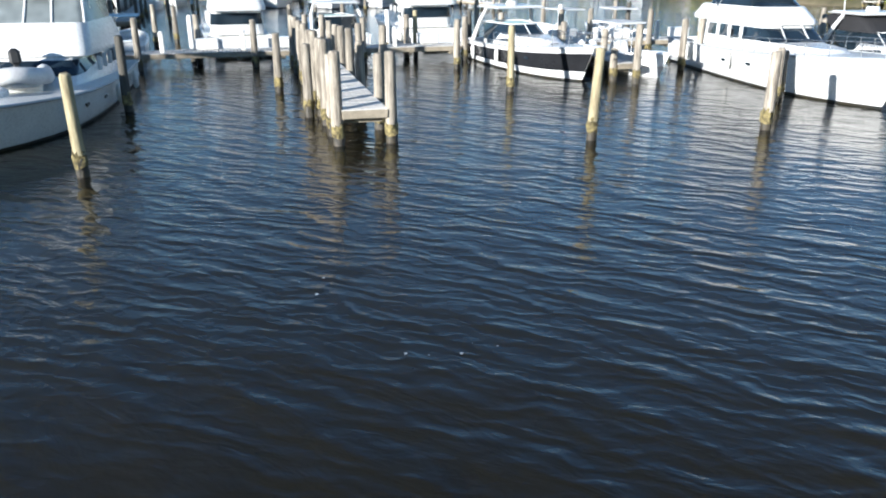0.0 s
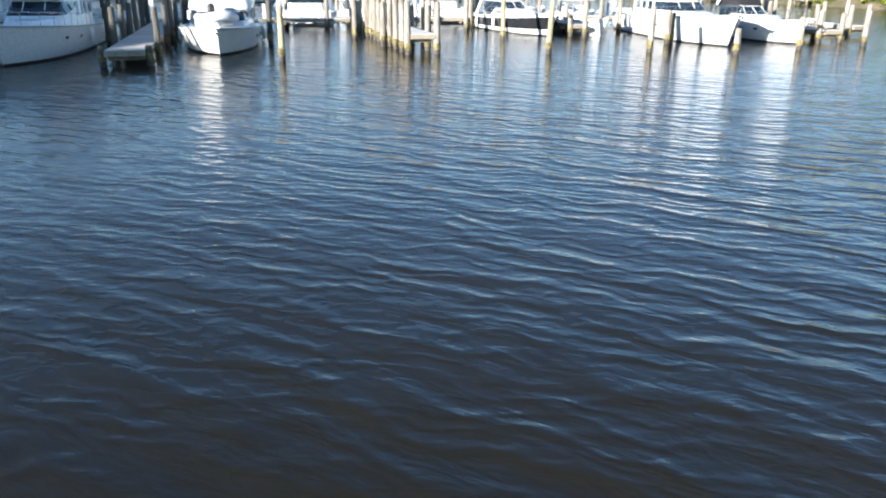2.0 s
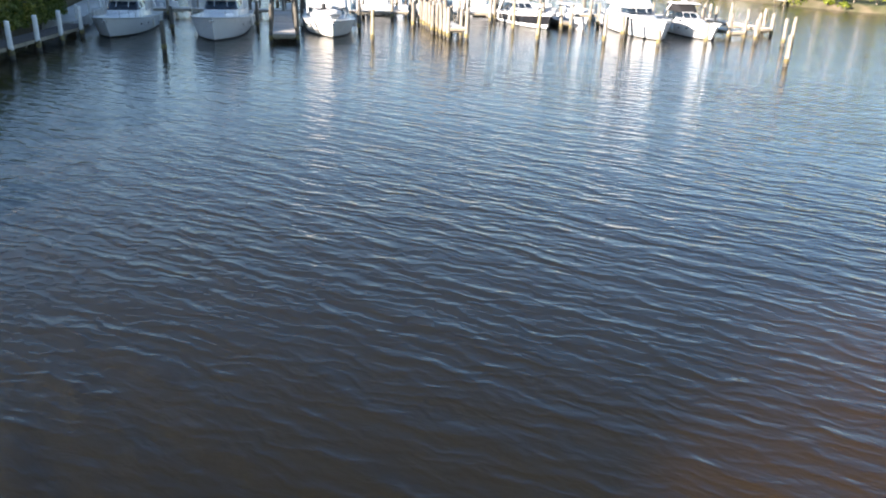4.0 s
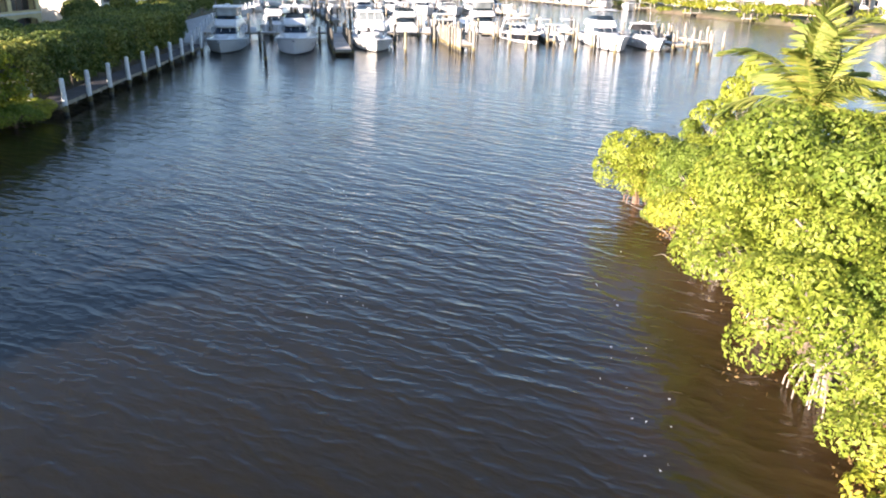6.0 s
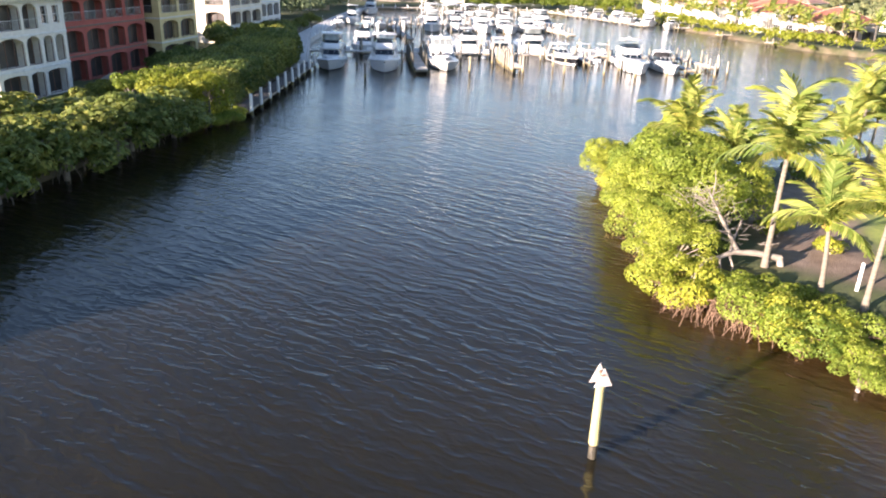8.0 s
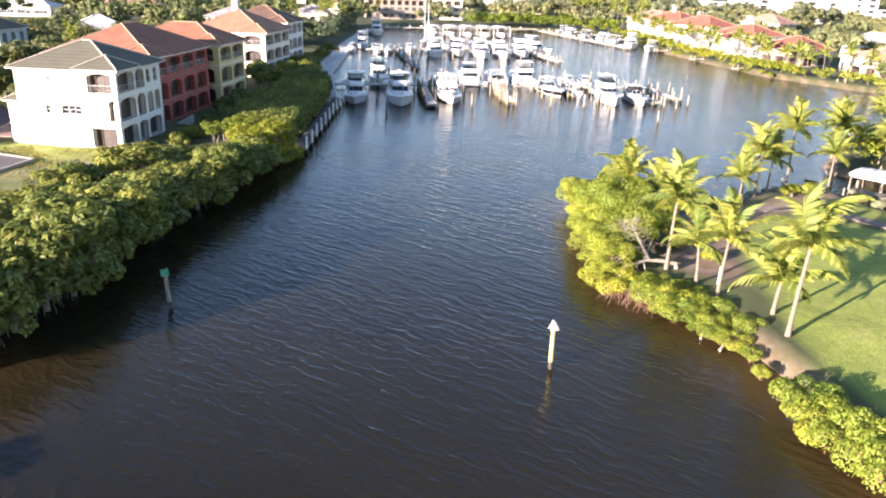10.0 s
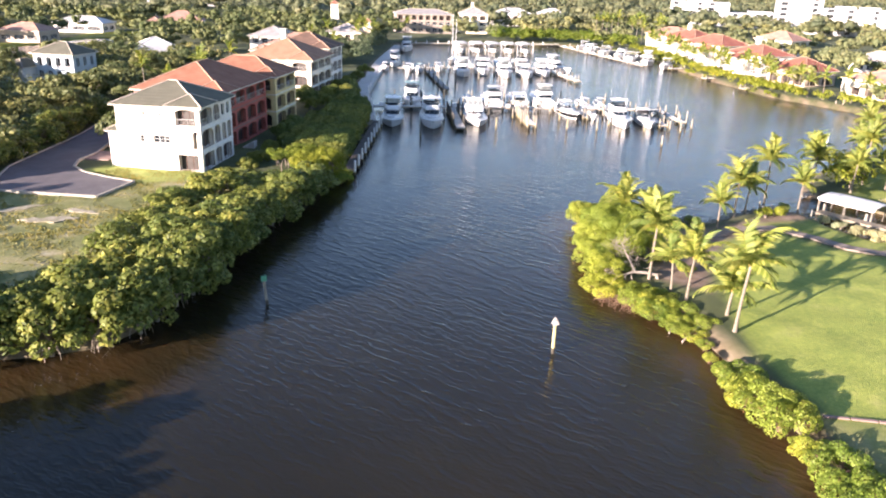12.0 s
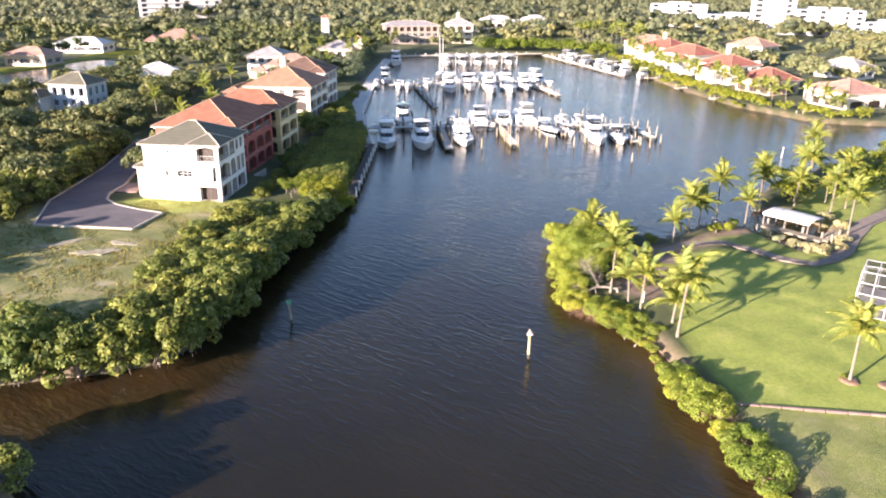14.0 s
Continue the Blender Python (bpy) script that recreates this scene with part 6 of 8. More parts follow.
def limb_mesh(rng, height, spread, mat, n=5, r=0.13, roots=0, name="trunk"):
    """A forked trunk with limbs, and arched prop roots where there are any."""
    mb = MB()
    fork = height * 0.3
    mb.tube([(0, 0, -0.8), (rng.uniform(-0.1, 0.1), rng.uniform(-0.1, 0.1), fork)], [r * 1.3, r], 7)
    for i in range(n):
        a = 2 * math.pi * i / n + rng.uniform(-0.4, 0.4)
        k = spread * rng.uniform(0.5, 0.95)
        e = (k * math.cos(a), k * math.sin(a), height * rng.uniform(0.65, 0.95))
        mid = (e[0] * 0.45 + rng.uniform(-0.2, 0.2), e[1] * 0.45 + rng.uniform(-0.2, 0.2), fork + (e[2] - fork) * 0.55)
        mb.tube([(0, 0, fork * 0.9), mid, e], [r * 0.75, r * 0.5, r * 0.18], 5)
        a2 = a + rng.uniform(-0.8, 0.8)
        mb.tube([mid, (mid[0] + 0.4 * spread * math.cos(a2), mid[1] + 0.4 * spread * math.sin(a2), mid[2] + height * 0.22)], [r * 0.4, r * 0.12], 4)
    for i in range(roots):
        a = 2 * math.pi * i / roots + rng.uniform(-0.3, 0.3)
        k = spread * rng.uniform(0.2, 0.45)
        mb.tube([(0, 0, fork * rng.uniform(0.5, 1.2)), (k * 0.55 * math.cos(a), k * 0.55 * math.sin(a), fork * 0.75), (k * 0.9 * math.cos(a), k * 0.9 * math.sin(a), 0.15), (k * math.cos(a), k * math.sin(a), -0.9)], [0.035, 0.03, 0.025, 0.02], 4)
    return mb.mesh(name, mat)


def tree_kind(seed, rx, ry, rz, z0, n_lumps, r0, r1, n_leaves, size, leaf, bark, roots=0, dry=0):
    rng = np.random.default_rng(seed)
    cs, rs = lumps(rng, n_lumps, rx, ry, rz, z0, r0, r1)
    v, f, s_ = leaf_cloud(rng, cs, rs, n_leaves, size)
    crown = raw_mesh("crown", v, f, M[leaf], normals=s_)
    trunk = limb_mesh(rng, z0 + rz * 0.8, max(rx, ry), M[bark], 6, 0.1 + 0.02 * rz, roots)
    extra = None
    if dry:
        v, f, s_ = leaf_cloud(rng, [(c[0], c[1], c[2] * 0.6) for c in cs[: n_lumps // 2]], [r * 0.8 for r in rs[: n_lumps // 2]], dry, size * 0.8)
        extra = raw_mesh("dry_twigs", v, f, M["leaf_dry"])
    return crown, trunk, extra


def plant(kind, x, y, z, rz, scale, name, label, category, group):
    t_ = thing(name, label, category, Matrix.LocRotScale((x, y, z), Euler((0, 0, rz)), scale), group)
    crown, trunk, extra = kind
    part("crown", crown, None, t_)
    part("trunk", trunk, None, t_)
    if extra:
        tagged(part("dry_foliage", extra, None, t_, "bare brown twigs and dry leaves"), kind="stuff")
    return t_


rng = np.random.default_rng(11)
MANG_R = [tree_kind(20 + i, 2.4, 2.2, 3.3, 0.9, 30, 0.5, 1.0, 13000, 0.072, "leaf_mangrove", "bark_pale", 12, 500) for i in range(4)]
MANG_LOW = [tree_kind(40 + i, 1.9, 1.6, 1.3, 0.25, 22, 0.38, 0.8, 6000, 0.078, "leaf_mangrove", "root", 5, 300) for i in range(3)]
MANG_L = [tree_kind(60 + i, 2.9, 2.7, 4.6, 0.9, 38, 0.6, 1.15, 3100, 0.27, "leaf_hedge", "bark", 10) for i in range(4)]
HEDGE = [tree_kind(80 + i, 3.0, 2.7, 2.5, 2.2, 26, 0.75, 1.2, 2700, 0.275, "leaf_hedge", "bark", 0) for i in range(3)]
BROAD = [tree_kind(100 + i, 3.6, 3.4, 3.6, 2.6, 24, 0.8, 1.6, 820, 0.5, "leaf_forest", "bark", 0) for i in range(4)]
SHRUB = [tree_kind(120 + i, 0.9, 0.8, 0.8, 0.25, 8, 0.35, 0.55, 900, 0.1, "leaf_lime", "bark", 0) for i in range(2)]
GRASSY = [tree_kind(130 + i, 0.8, 0.8, 0.9, 0.1, 7, 0.4, 0.6, 900, 0.14, "grass_pale", "bark", 0) for i in range(2)]


def along(pts, gap):
    out = []
    for (ax, ay), (bx, by) in zip(pts, pts[1:]):
        n = max(1, int(math.hypot(bx - ax, by - ay) / gap))
        out += [(ax + (bx - ax) * i / n, ay + (by - ay) * i / n) for i in range(n)]
    return out


# sunlit mangroves round the point
for i, (x, y, s, k_) in enumerate([(1.9, 66.2, 0.84, 0), (3.9, 69.4, 0.86, 1), (2.8, 70.9, 0.98, 2), (5.6, 72.6, 1.26, 3), (3.9, 74.6, 1.0, 0), (6.6, 76.4, 1.38, 1), (4.6, 78.6, 0.86, 2), (8.0, 73.6, 1.25, 2), (8.6, 79.0, 1.2, 3),
                                   (5.8, 81.6, 0.85, 0), (6.9, 85.4, 0.6, 1), (8.6, 83.4, 0.9, 3), (9.4, 88.0, 0.6, 0)]):
    plant(MANG_R[k_], x, y, 0.1, i * 1.7, (s * 1.05, s * 1.05, s), "mangrove", "sunlit yellow-green mangrove on arched roots at the point", "mangrove", "mangroves round the point")
for i, (x, y) in enumerate([(1.5, 64.2), (3.8, 61.6), (5.4, 59.4), (5.0, 62.6), (6.2, 56.6), (7.6, 58.6), (6.6, 53.8), (8.6, 55.6), (2.2, 66.0), (6.6, 61.6), (5.5, 55.4), (4.7, 58.6)]):
    s = (1.0, 1.05, 1.0, 0.9, 0.62, 0.8, 0.6, 0.7, 0.9, 0.8, 0.55, 0.85)[i]
    plant(MANG_LOW[i % 3], x, y, 0.15, i * 2.1, (s * 1.15, s * 1.15, s * (1.1, 1.0, 0.95, 1.05)[i % 4]), "mangrove_shrub", "low yellow-green mangrove shrub over brown roots", "mangrove", "mangroves round the point")
MANG_CLUMP = tree_kind(47, 1.75, 1.75, 2.75, 0.25, 40, 0.42, 0.75, 14000, 0.075, "leaf_mangrove", "root", 9, 120)
for i, (x, y, s) in enumerate([(5.6, 83.3, 0.62), (6.6, 85.2, 0.7)]):
    plant(MANG_LOW[i + 1], x, y, 0.15, i * 1.9, (s, s, s * 1.15), "mangrove_shrub", "low mangrove shrub with many dry brown twigs", "mangrove", "mangroves round the point")
for i, (x, y, s) in enumerate([(5.8, 87.1, 0.94), (7.6, 88.4, 0.75)]):
    plant(MANG_CLUMP, x, y, 0.05, i * 2.4 + 0.5, (s, s, s * 1.12), "mangrove", "rounded dense mangrove clump leaning over the water", "mangrove", "mangroves round the point")
for i, (x, y) in enumerate(along([(7.0, 51.6), (7.1, 47), (6.9, 41), (7.1, 35), (7.4, 29), (7.2, 20)], 1.7)):
    s = rng.uniform(0.55, 1.4) * (1.0 if y < 48 else 0.6)
    if i % 5 == 2:
        s *= 0.4
    plant(MANG_LOW[i % 3], x + rng.uniform(-1.2, 0.7), y, 0.3, i * 1.3, (s * 0.95, s, s * rng.uniform(0.9, 1.25)), "mangrove_shrub", "clipped yellow-green mangrove shrub edging a lawn", "mangrove", "mangroves edging the lawn")
SLIM = [tree_kind(150 + i, 0.9, 0.9, 1.5, 2.3, 7, 0.38, 0.62, 1900, 0.1, "leaf_mangrove", "bark_pale", 0) for i in range(2)]
for i, (x, y, s, h) in enumerate([(11.3, 90.7, 0.95, 0.95), (12.7, 90.4, 0.9, 1.35), (10.2, 90.0, 0.7, 0.7)]):
    plant(SLIM[i % 2], x, y, 0.4, i * 2.0, (s, s, h), "mangrove", "slender open-crowned mangrove at the tip of the point", "mangrove", "mangroves round the point")
# dense mangroves on the shaded bank
for i, (x, y) in enumerate(along([(-72, 53.0), (-62, 53.2), (-53, 53.8), (-46.4, 54.9), (-43.0, 57.6), (-41.4, 63.5), (-39.4, 73), (-35.6, 85), (-31.8, 97), (-29.2, 105)], 2.6)):
    s = rng.uniform(0.92, 1.1)
    plant(MANG_L[i % 4], x + rng.uniform(-0.5, 0.5), y + rng.uniform(-0.5, 0.5), 0.2, i * 2.3, (s, s, s * rng.uniform(0.85, 1.02) * np.interp(y, [58, 78, 96, 106], [1.14, 1.05, 0.9, 0.68])), "mangrove", "dense green mangrove overhanging dark water", "mangrove", "mangroves on the shaded bank")
for i, (x, y) in enumerate(along([(-74, 58), (-66, 58), (-55, 58.6), (-48.4, 60.5), (-46.0, 66), (-44.6, 74), (-41, 85), (-37.2, 95), (-34, 104)], 2.9) + along([(-50, 74), (-48.5, 80), (-45, 90), (-41, 99), (-38, 106)], 3.3)):
    s = rng.uniform(0.85, 1.12)
    plant(MANG_L[(i + 1) % 4], x + rng.uniform(-0.8, 0.8), y + rng.uniform(-0.8, 0.8), 0.6, i * 1.9, (s * 1.1, s * 1.1, s * rng.uniform(0.7, 0.95) * np.interp(y, [58, 78, 96, 106], [1.05, 0.97, 0.84, 0.58])), "mangrove", "dense green mangrove behind the shaded bank", "mangrove", "mangroves on the shaded bank")
for i, (x, y) in enumerate(along([(-80.5, 103), (-79.0, 112), (-77.0, 122), (-76.0, 134), (-75.5, 146), (-75.0, 160)], 3.1) + along([(-84, 104), (-83, 116), (-81, 130), (-80, 150)], 4.2)):
    s = rng.uniform(0.85, 1.1)
    plant(MANG_L[i % 4], x, y, 1.0, i * 1.7, (s, s, s * rng.uniform(0.8, 0.95)), "roadside_tree", "dense dark green tree beside the asphalt road", "tree", "trees along the road")
for i, (x, y) in enumerate([(-54.5, 35.5), (-57, 31), (-59, 38), (-54, 28)]):
    plant(MANG_L[i % 4], x, y, 0.2, i * 2.0, (0.9, 0.9, 0.75), "mangrove", "dark green mangrove at a side inlet", "mangrove", "mangroves on the shaded bank")
# clipped hedge between the villas and the shore dock
def hedge_kind(seed, hx, hy, h, face, n_leaves, size, leaf):
    """A clipped hedge section: flat leafy top and a leafy face towards +x, on thin pale stems."""
    g = np.random.default_rng(seed)
    cs, rs = [], []
    for px in np.arange(-hx, hx + 0.1, 0.85):
        for py in np.arange(-hy, hy + 0.1, 0.85):
            cs.append((px + g.uniform(-0.25, 0.25), py + g.uniform(-0.25, 0.25), h - 0.5 + g.uniform(-0.18, 0.15)))
            rs.append(g.uniform(0.5, 0.8))
    if face:
        for pz in (0.5, 1.2, 1.9, 2.6):
            for py in np.arange(-hy, hy + 0.1, 0.9):
                if g.random() < (0.6 if pz < 1 else 0.9):
                    cs.append((hx - 0.15 + g.uniform(-0.35, 0.15) - 0.06 * (2.6 - pz), py + g.uniform(-0.3, 0.3), pz + g.uniform(-0.2, 0.2)))
                    rs.append(g.uniform(0.4, 0.7))
    v, f, s_ = leaf_cloud(g, cs, rs, n_leaves, size, under=0.5)
    mb = MB()
    for i_ in range(5):
        px, py = g.uniform(-hx * 0.7, hx * 0.7), -hy + 2 * hy * (i_ + 0.5) / 5
        mb.tube([(px, py, -1.0), (px + g.uniform(-0.3, 0.3), py + g.uniform(-0.3, 0.3), h * 0.5), (px + g.uniform(-0.8, 0.8), py + g.uniform(-0.8, 0.8), h - 0.6)], [0.08, 0.06, 0.03], 5)
        mb.tube([(px, py, h * 0.3), (px + g.uniform(-0.9, 0.9), py + g.uniform(-0.9, 0.9), h - 0.6)], [0.05, 0.02], 4)
    return raw_mesh("crown", v, f, M[leaf]), mb.mesh("trunk", M["bark"]), None


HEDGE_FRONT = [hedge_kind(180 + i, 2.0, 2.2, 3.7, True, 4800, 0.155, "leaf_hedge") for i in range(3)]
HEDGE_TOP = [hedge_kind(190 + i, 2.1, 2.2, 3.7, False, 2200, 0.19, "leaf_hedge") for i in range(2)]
# sunlit stretch of the hedge: brighter lime leaf colour stands in for sunlight
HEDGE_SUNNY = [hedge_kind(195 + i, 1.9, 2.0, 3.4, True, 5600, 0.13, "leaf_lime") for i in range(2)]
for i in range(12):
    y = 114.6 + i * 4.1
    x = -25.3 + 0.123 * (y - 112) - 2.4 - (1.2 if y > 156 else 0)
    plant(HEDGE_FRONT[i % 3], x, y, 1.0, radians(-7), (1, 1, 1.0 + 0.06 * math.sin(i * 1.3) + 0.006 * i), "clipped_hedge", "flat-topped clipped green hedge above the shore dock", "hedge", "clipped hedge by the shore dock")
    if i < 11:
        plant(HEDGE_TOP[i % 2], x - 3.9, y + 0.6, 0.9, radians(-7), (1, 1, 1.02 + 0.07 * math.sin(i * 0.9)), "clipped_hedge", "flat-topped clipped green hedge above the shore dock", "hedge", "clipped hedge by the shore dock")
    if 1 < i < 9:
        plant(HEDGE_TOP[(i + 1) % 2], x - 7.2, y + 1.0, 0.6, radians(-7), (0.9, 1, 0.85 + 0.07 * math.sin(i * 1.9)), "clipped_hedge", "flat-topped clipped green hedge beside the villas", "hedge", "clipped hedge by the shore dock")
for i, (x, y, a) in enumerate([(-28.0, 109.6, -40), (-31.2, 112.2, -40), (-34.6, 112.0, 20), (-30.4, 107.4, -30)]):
    plant(HEDGE_SUNNY[i % 2], x, y, 0.8, radians(a), (1, 1, (1.2, 1.22, 1.05, 1.1)[i]), "clipped_hedge", "clipped hedge at the dock's end, sunlight put into its yellow-green leaf colour", "hedge", "clipped hedge by the shore dock")
for i, (x, y) in enumerate([(-25.8, 108.6), (-26.6, 110.6), (-27.6, 106.6), (-29.0, 104.6), (-25.6, 111.2)]):
    plant(MANG_LOW[i % 3], x, y, 0.1, i * 1.8, (0.75, 0.75, 0.8), "mangrove_shrub", "low mangrove shrub with yellowing leaves under a hedge", "mangrove", "mangroves on the shaded bank")
for i, (x, y) in enumerate(along([(-25.5, 166), (-25, 176), (-25.5, 196)], 2.9)):
    plant(HEDGE[i % 3], x, y, 0.8, i * 2.7, (0.9, 0.9, 0.75), "clipped_tree", "rounded clipped green tree by the promenade", "tree", "trees by the promenade")


# palms
def frond_mesh(seed, length, leaf="leaf_palm", lift=0.5, n=46):
    """One feather frond: a drooping rib with leaflets on both sides."""
    r = random.Random(seed)
    rib = []
    for i in range(n + 1):
        k_ = i / n
        rib.append(Vector((length * (k_ - 0.16 * k_ * k_), 0, length * (lift * k_ - (0.33 + lift * 0.52) * k_**2.5))))
    mb = MB()
    mb.tube(rib[::5], [0.038 * (1 - 0.85 * i / len(rib[::5])) for i in range(len(rib[::5]))], 4)
    for i in range(2, n + 1):
        k_ = i / n
        p = rib[i]
        w = length * 0.21 * (math.sin(math.pi * min(1, 0.12 + 0.86 * k_)) ** 0.6)
        for side in (-1, 1):
            ang = radians(28 + 30 * k_ + r.uniform(-6, 6))
            d = Vector((math.sin(ang) * 0.75 + 0.2, side * math.cos(ang), -0.34 - 0.48 * r.random()))
            e = p + d * w
            wd = 0.05 * 46 / n
            mid = p + d * w * 0.5 + Vector((0, 0, 0.04 * w))
            mb.add([p + Vector((-wd * 0.6, 0, 0)), p + Vector((wd * 0.6, 0, 0)), mid + Vector((wd, 0, 0)), e, mid - Vector((wd, 0, 0))], [(0, 1, 2, 4), (4, 2, 3)])
    return mb.mesh("frond", M[leaf])


FAR_FRONDS = [frond_mesh(10 + i, 3.2 + 0.28 * i, "leaf_palm", 0.25 + 0.22 * i, 16) for i in range(4)]
FRONDS = [frond_mesh(i, 3.2 + 0.28 * i, "leaf_palm", 0.25 + 0.22 * i) for i in range(4)]


def palm(x, y, z, height, lean=(0.0, 0.0), seed=0, size=1.0, label="tall coconut palm with ringed pale trunk and drooping fronds", n=24, group="coconut palms"):
    t_ = thing("palm_tree", label, "palm tree", pose(x, y, z), group)
    r = random.Random(seed)
    pts = []
    for i in range(9):
        k_ = i / 8
        pts.append((lean[0] * k_**1.6 * height, lean[1] * k_**1.6 * height, height * k_ - 0.3 * (i == 0)))
    mb = MB().tube(pts, [0.21 * size, 0.15 * size] + [0.125 * size - 0.005 * i for i in range(7)], 9)
    part("trunk", mb, M["palm_trunk"], t_)
    top = Vector(pts[-1])
    mb = MB().tube([top - Vector((0, 0, 0.45)), top, top + Vector((0, 0, 0.5))], [0.13, 0.22, 0.05], 7)
    part("crownshaft", mb, M["leaf_lime"], t_)
    for i in range(n):
        o = part("frond", (FRONDS if n > 14 else FAR_FRONDS)[(i * 7 + seed) % 4 if i > n * 0.55 else i % 2], None, t_)
        tilt = -20 + 102 * (i / n) ** 0.85 + r.uniform(-8, 8)
        o.matrix_basis = Matrix.LocRotScale(top, Euler((r.uniform(-0.15, 0.15), radians(-tilt), i * 2.4 + r.uniform(-0.2, 0.2)), "XYZ"), [size * r.uniform(0.85, 1.12)] * 3)
    for i in range(4):
        mb = MB()
        a = i * 1.7 + seed
        c = top + Vector((0.22 * math.cos(a), 0.22 * math.sin(a), -0.18))
        mb.tube([c + Vector((0, 0, 0.14)), c + Vector((0, 0, 0.05)), c - Vector((0, 0, 0.07)), c - Vector((0, 0, 0.14))], [0.03, 0.11, 0.11, 0.03], 7)
        part("coconut", mb, M["coconut"], t_)
    return t_


for i, (x, y, h, lx, ly, s) in enumerate([
        (10.3, 53.2, 6.7, 0.10, 0.06, 1.2), (7.0, 65.8, 6.2, 0.05, 0.05, 1.15), (8.7, 60.2, 4.9, 0.06, 0.02, 1.05), (8.1, 62.6, 3.6, -0.05, 0.05, 1.0), (11.2, 56.6, 2.9, 0.08, 0.0, 1.2),
        (9.2, 80.6, 4.3, -0.04, 0.05, 1.2), (11.4, 78.5, 3.6, 0.05, 0.03, 1.0), (22.6, 82.4, 3.6, 0.02, 0.04, 1.0), (27.3, 87.2, 5.2, 0.03, 0.03, 1.08), (29.6, 88.6, 4.1, 0.06, 0.03, 1.0),
        (34.6, 92.6, 6.9, -0.01, 0.02, 1.08), (37.4, 88.6, 4.5, 0.04, 0.04, 1.05), (23.4, 41.9, 5.6, 0.03, 0.04, 1.1), (46.8, 100.6, 5.8, 0.02, 0.03, 1.0), (48.5, 103.2, 4.0, 0.04, 0.0, 0.9),
        (57.0, 103.0, 7.6, 0.02, 0.03, 1.05), (60.5, 108, 6.0, 0.04, 0.0, 1.0), (66.8, 117.2, 8.0, 0.0, 0.04, 1.05), (52.0, 98.5, 5.0, 0.05, -0.02, 1.0), (55.5, 93.5, 6.0, 0.03, 0.03, 1.0), (51.5, 83.0, 6.4, 0.02, 0.02, 1.05), (60.0, 96.0, 4.6, 0.0, 0.03, 0.95), (64.5, 103.0, 6.2, 0.03, 0.0, 1.0),
        (53.5, 101.0, 3.6, 0.03, 0.02, 0.9), (50.0, 106.0, 5.2, -0.02, 0.03, 0.95), (58.5, 99.5, 3.2, 0.02, 0.0, 0.9), (62.0, 112.5, 5.4, 0.02, 0.03, 1.0)]):
    palm(x, y, 0.9, h, (lx, ly), i, s, "tall coconut palm with ringed pale trunk and drooping fronds" if h > 5.6 else "short young coconut palm with yellow-green fronds", 22 if h > 5 else 17)
# palms on the sunny bank and by the basin's head
for i in range(34):
    k_ = i / 33
    y = 176 + 150 * k_
    x = np.interp(y, [170, 201, 240, 310, 330], [112, 100, 98, 103, 104]) + rng.uniform(0, 5)
    palm(x, y, 1.0, rng.uniform(4.5, 7.5), (rng.uniform(-0.05, 0.05), 0.02), 40 + i, 0.95, "sunlit palm in a garden on the far bank", 11, "far-bank palms")
for i in range(16):
    a, b = rng.uniform(0, 1), rng.uniform(0, 1)
    palm(96 + 30 * a, 345 + 45 * b, 1.0, rng.uniform(8, 12), (0.02, 0.02), 80 + i, 1.1, "tall slim palm beyond the far bank", 10, "far-bank palms")
for i, (x, y) in enumerate([(-30, 268), (-22, 282), (-18, 300), (-26, 315), (-14, 330), (-8, 346), (-33, 300), (2, 356), (-20, 345), (-38, 285), (-60, 232), (-64, 205), (-58, 178), (-62, 160), (-70, 172), (-66, 218)]):
    palm(x, y, 1.2, rng.uniform(5.5, 9), (rng.uniform(-0.04, 0.04), 0.03), 120 + i, 1.05, "garden palm behind the waterside villas", 11, "garden palms")

# ---- woods ----
CLEAR = [(-100, 190, 9), (-96, 180, 6), (-102, 207, 9), (-95, 203, 8), (-82, 250, 10), (-147, 307, 13), (-142, 357, 14), (-101, 373, 14), (-52, 282, 11), (-42, 252, 12), (-26, 306, 10), (14, 402, 20), (40, 404, 12), (76, 472, 16), (103, 482, 12),
         (126, 310, 14), (122, 285, 15), (120, 258, 15), (122, 230, 15), (122, 206, 14), (132, 186, 16), (150, 172, 14), (178, 250, 12), (166, 292, 14)]
FIELD = FAIRWAY
POND_VIEW = [(-170, 262), (-134, 215), (-112, 222), (-104, 262), (-112, 330), (-131, 330), (-145, 290)]
ROADS = [(-75, 96), (-58, 93), (-48, 103), (-62, 116), (-60, 130), (-52, 250), (-40, 330), (-55, 330), (-66, 250), (-72, 160), (-76, 134)]


def noise_field(x, y):
    return np.sin(x * 0.45 + 1.0) * np.cos(y * 0.37) + 0.5 * np.sin(x * 1.1 + y * 0.9)


def scatter(n, x0, x1, y0, y1, keep):
    x, y = rng.uniform(x0, x1, n), rng.uniform(y0, y1, n)
    ok = keep(x, y)
    return x[ok], y[ok]


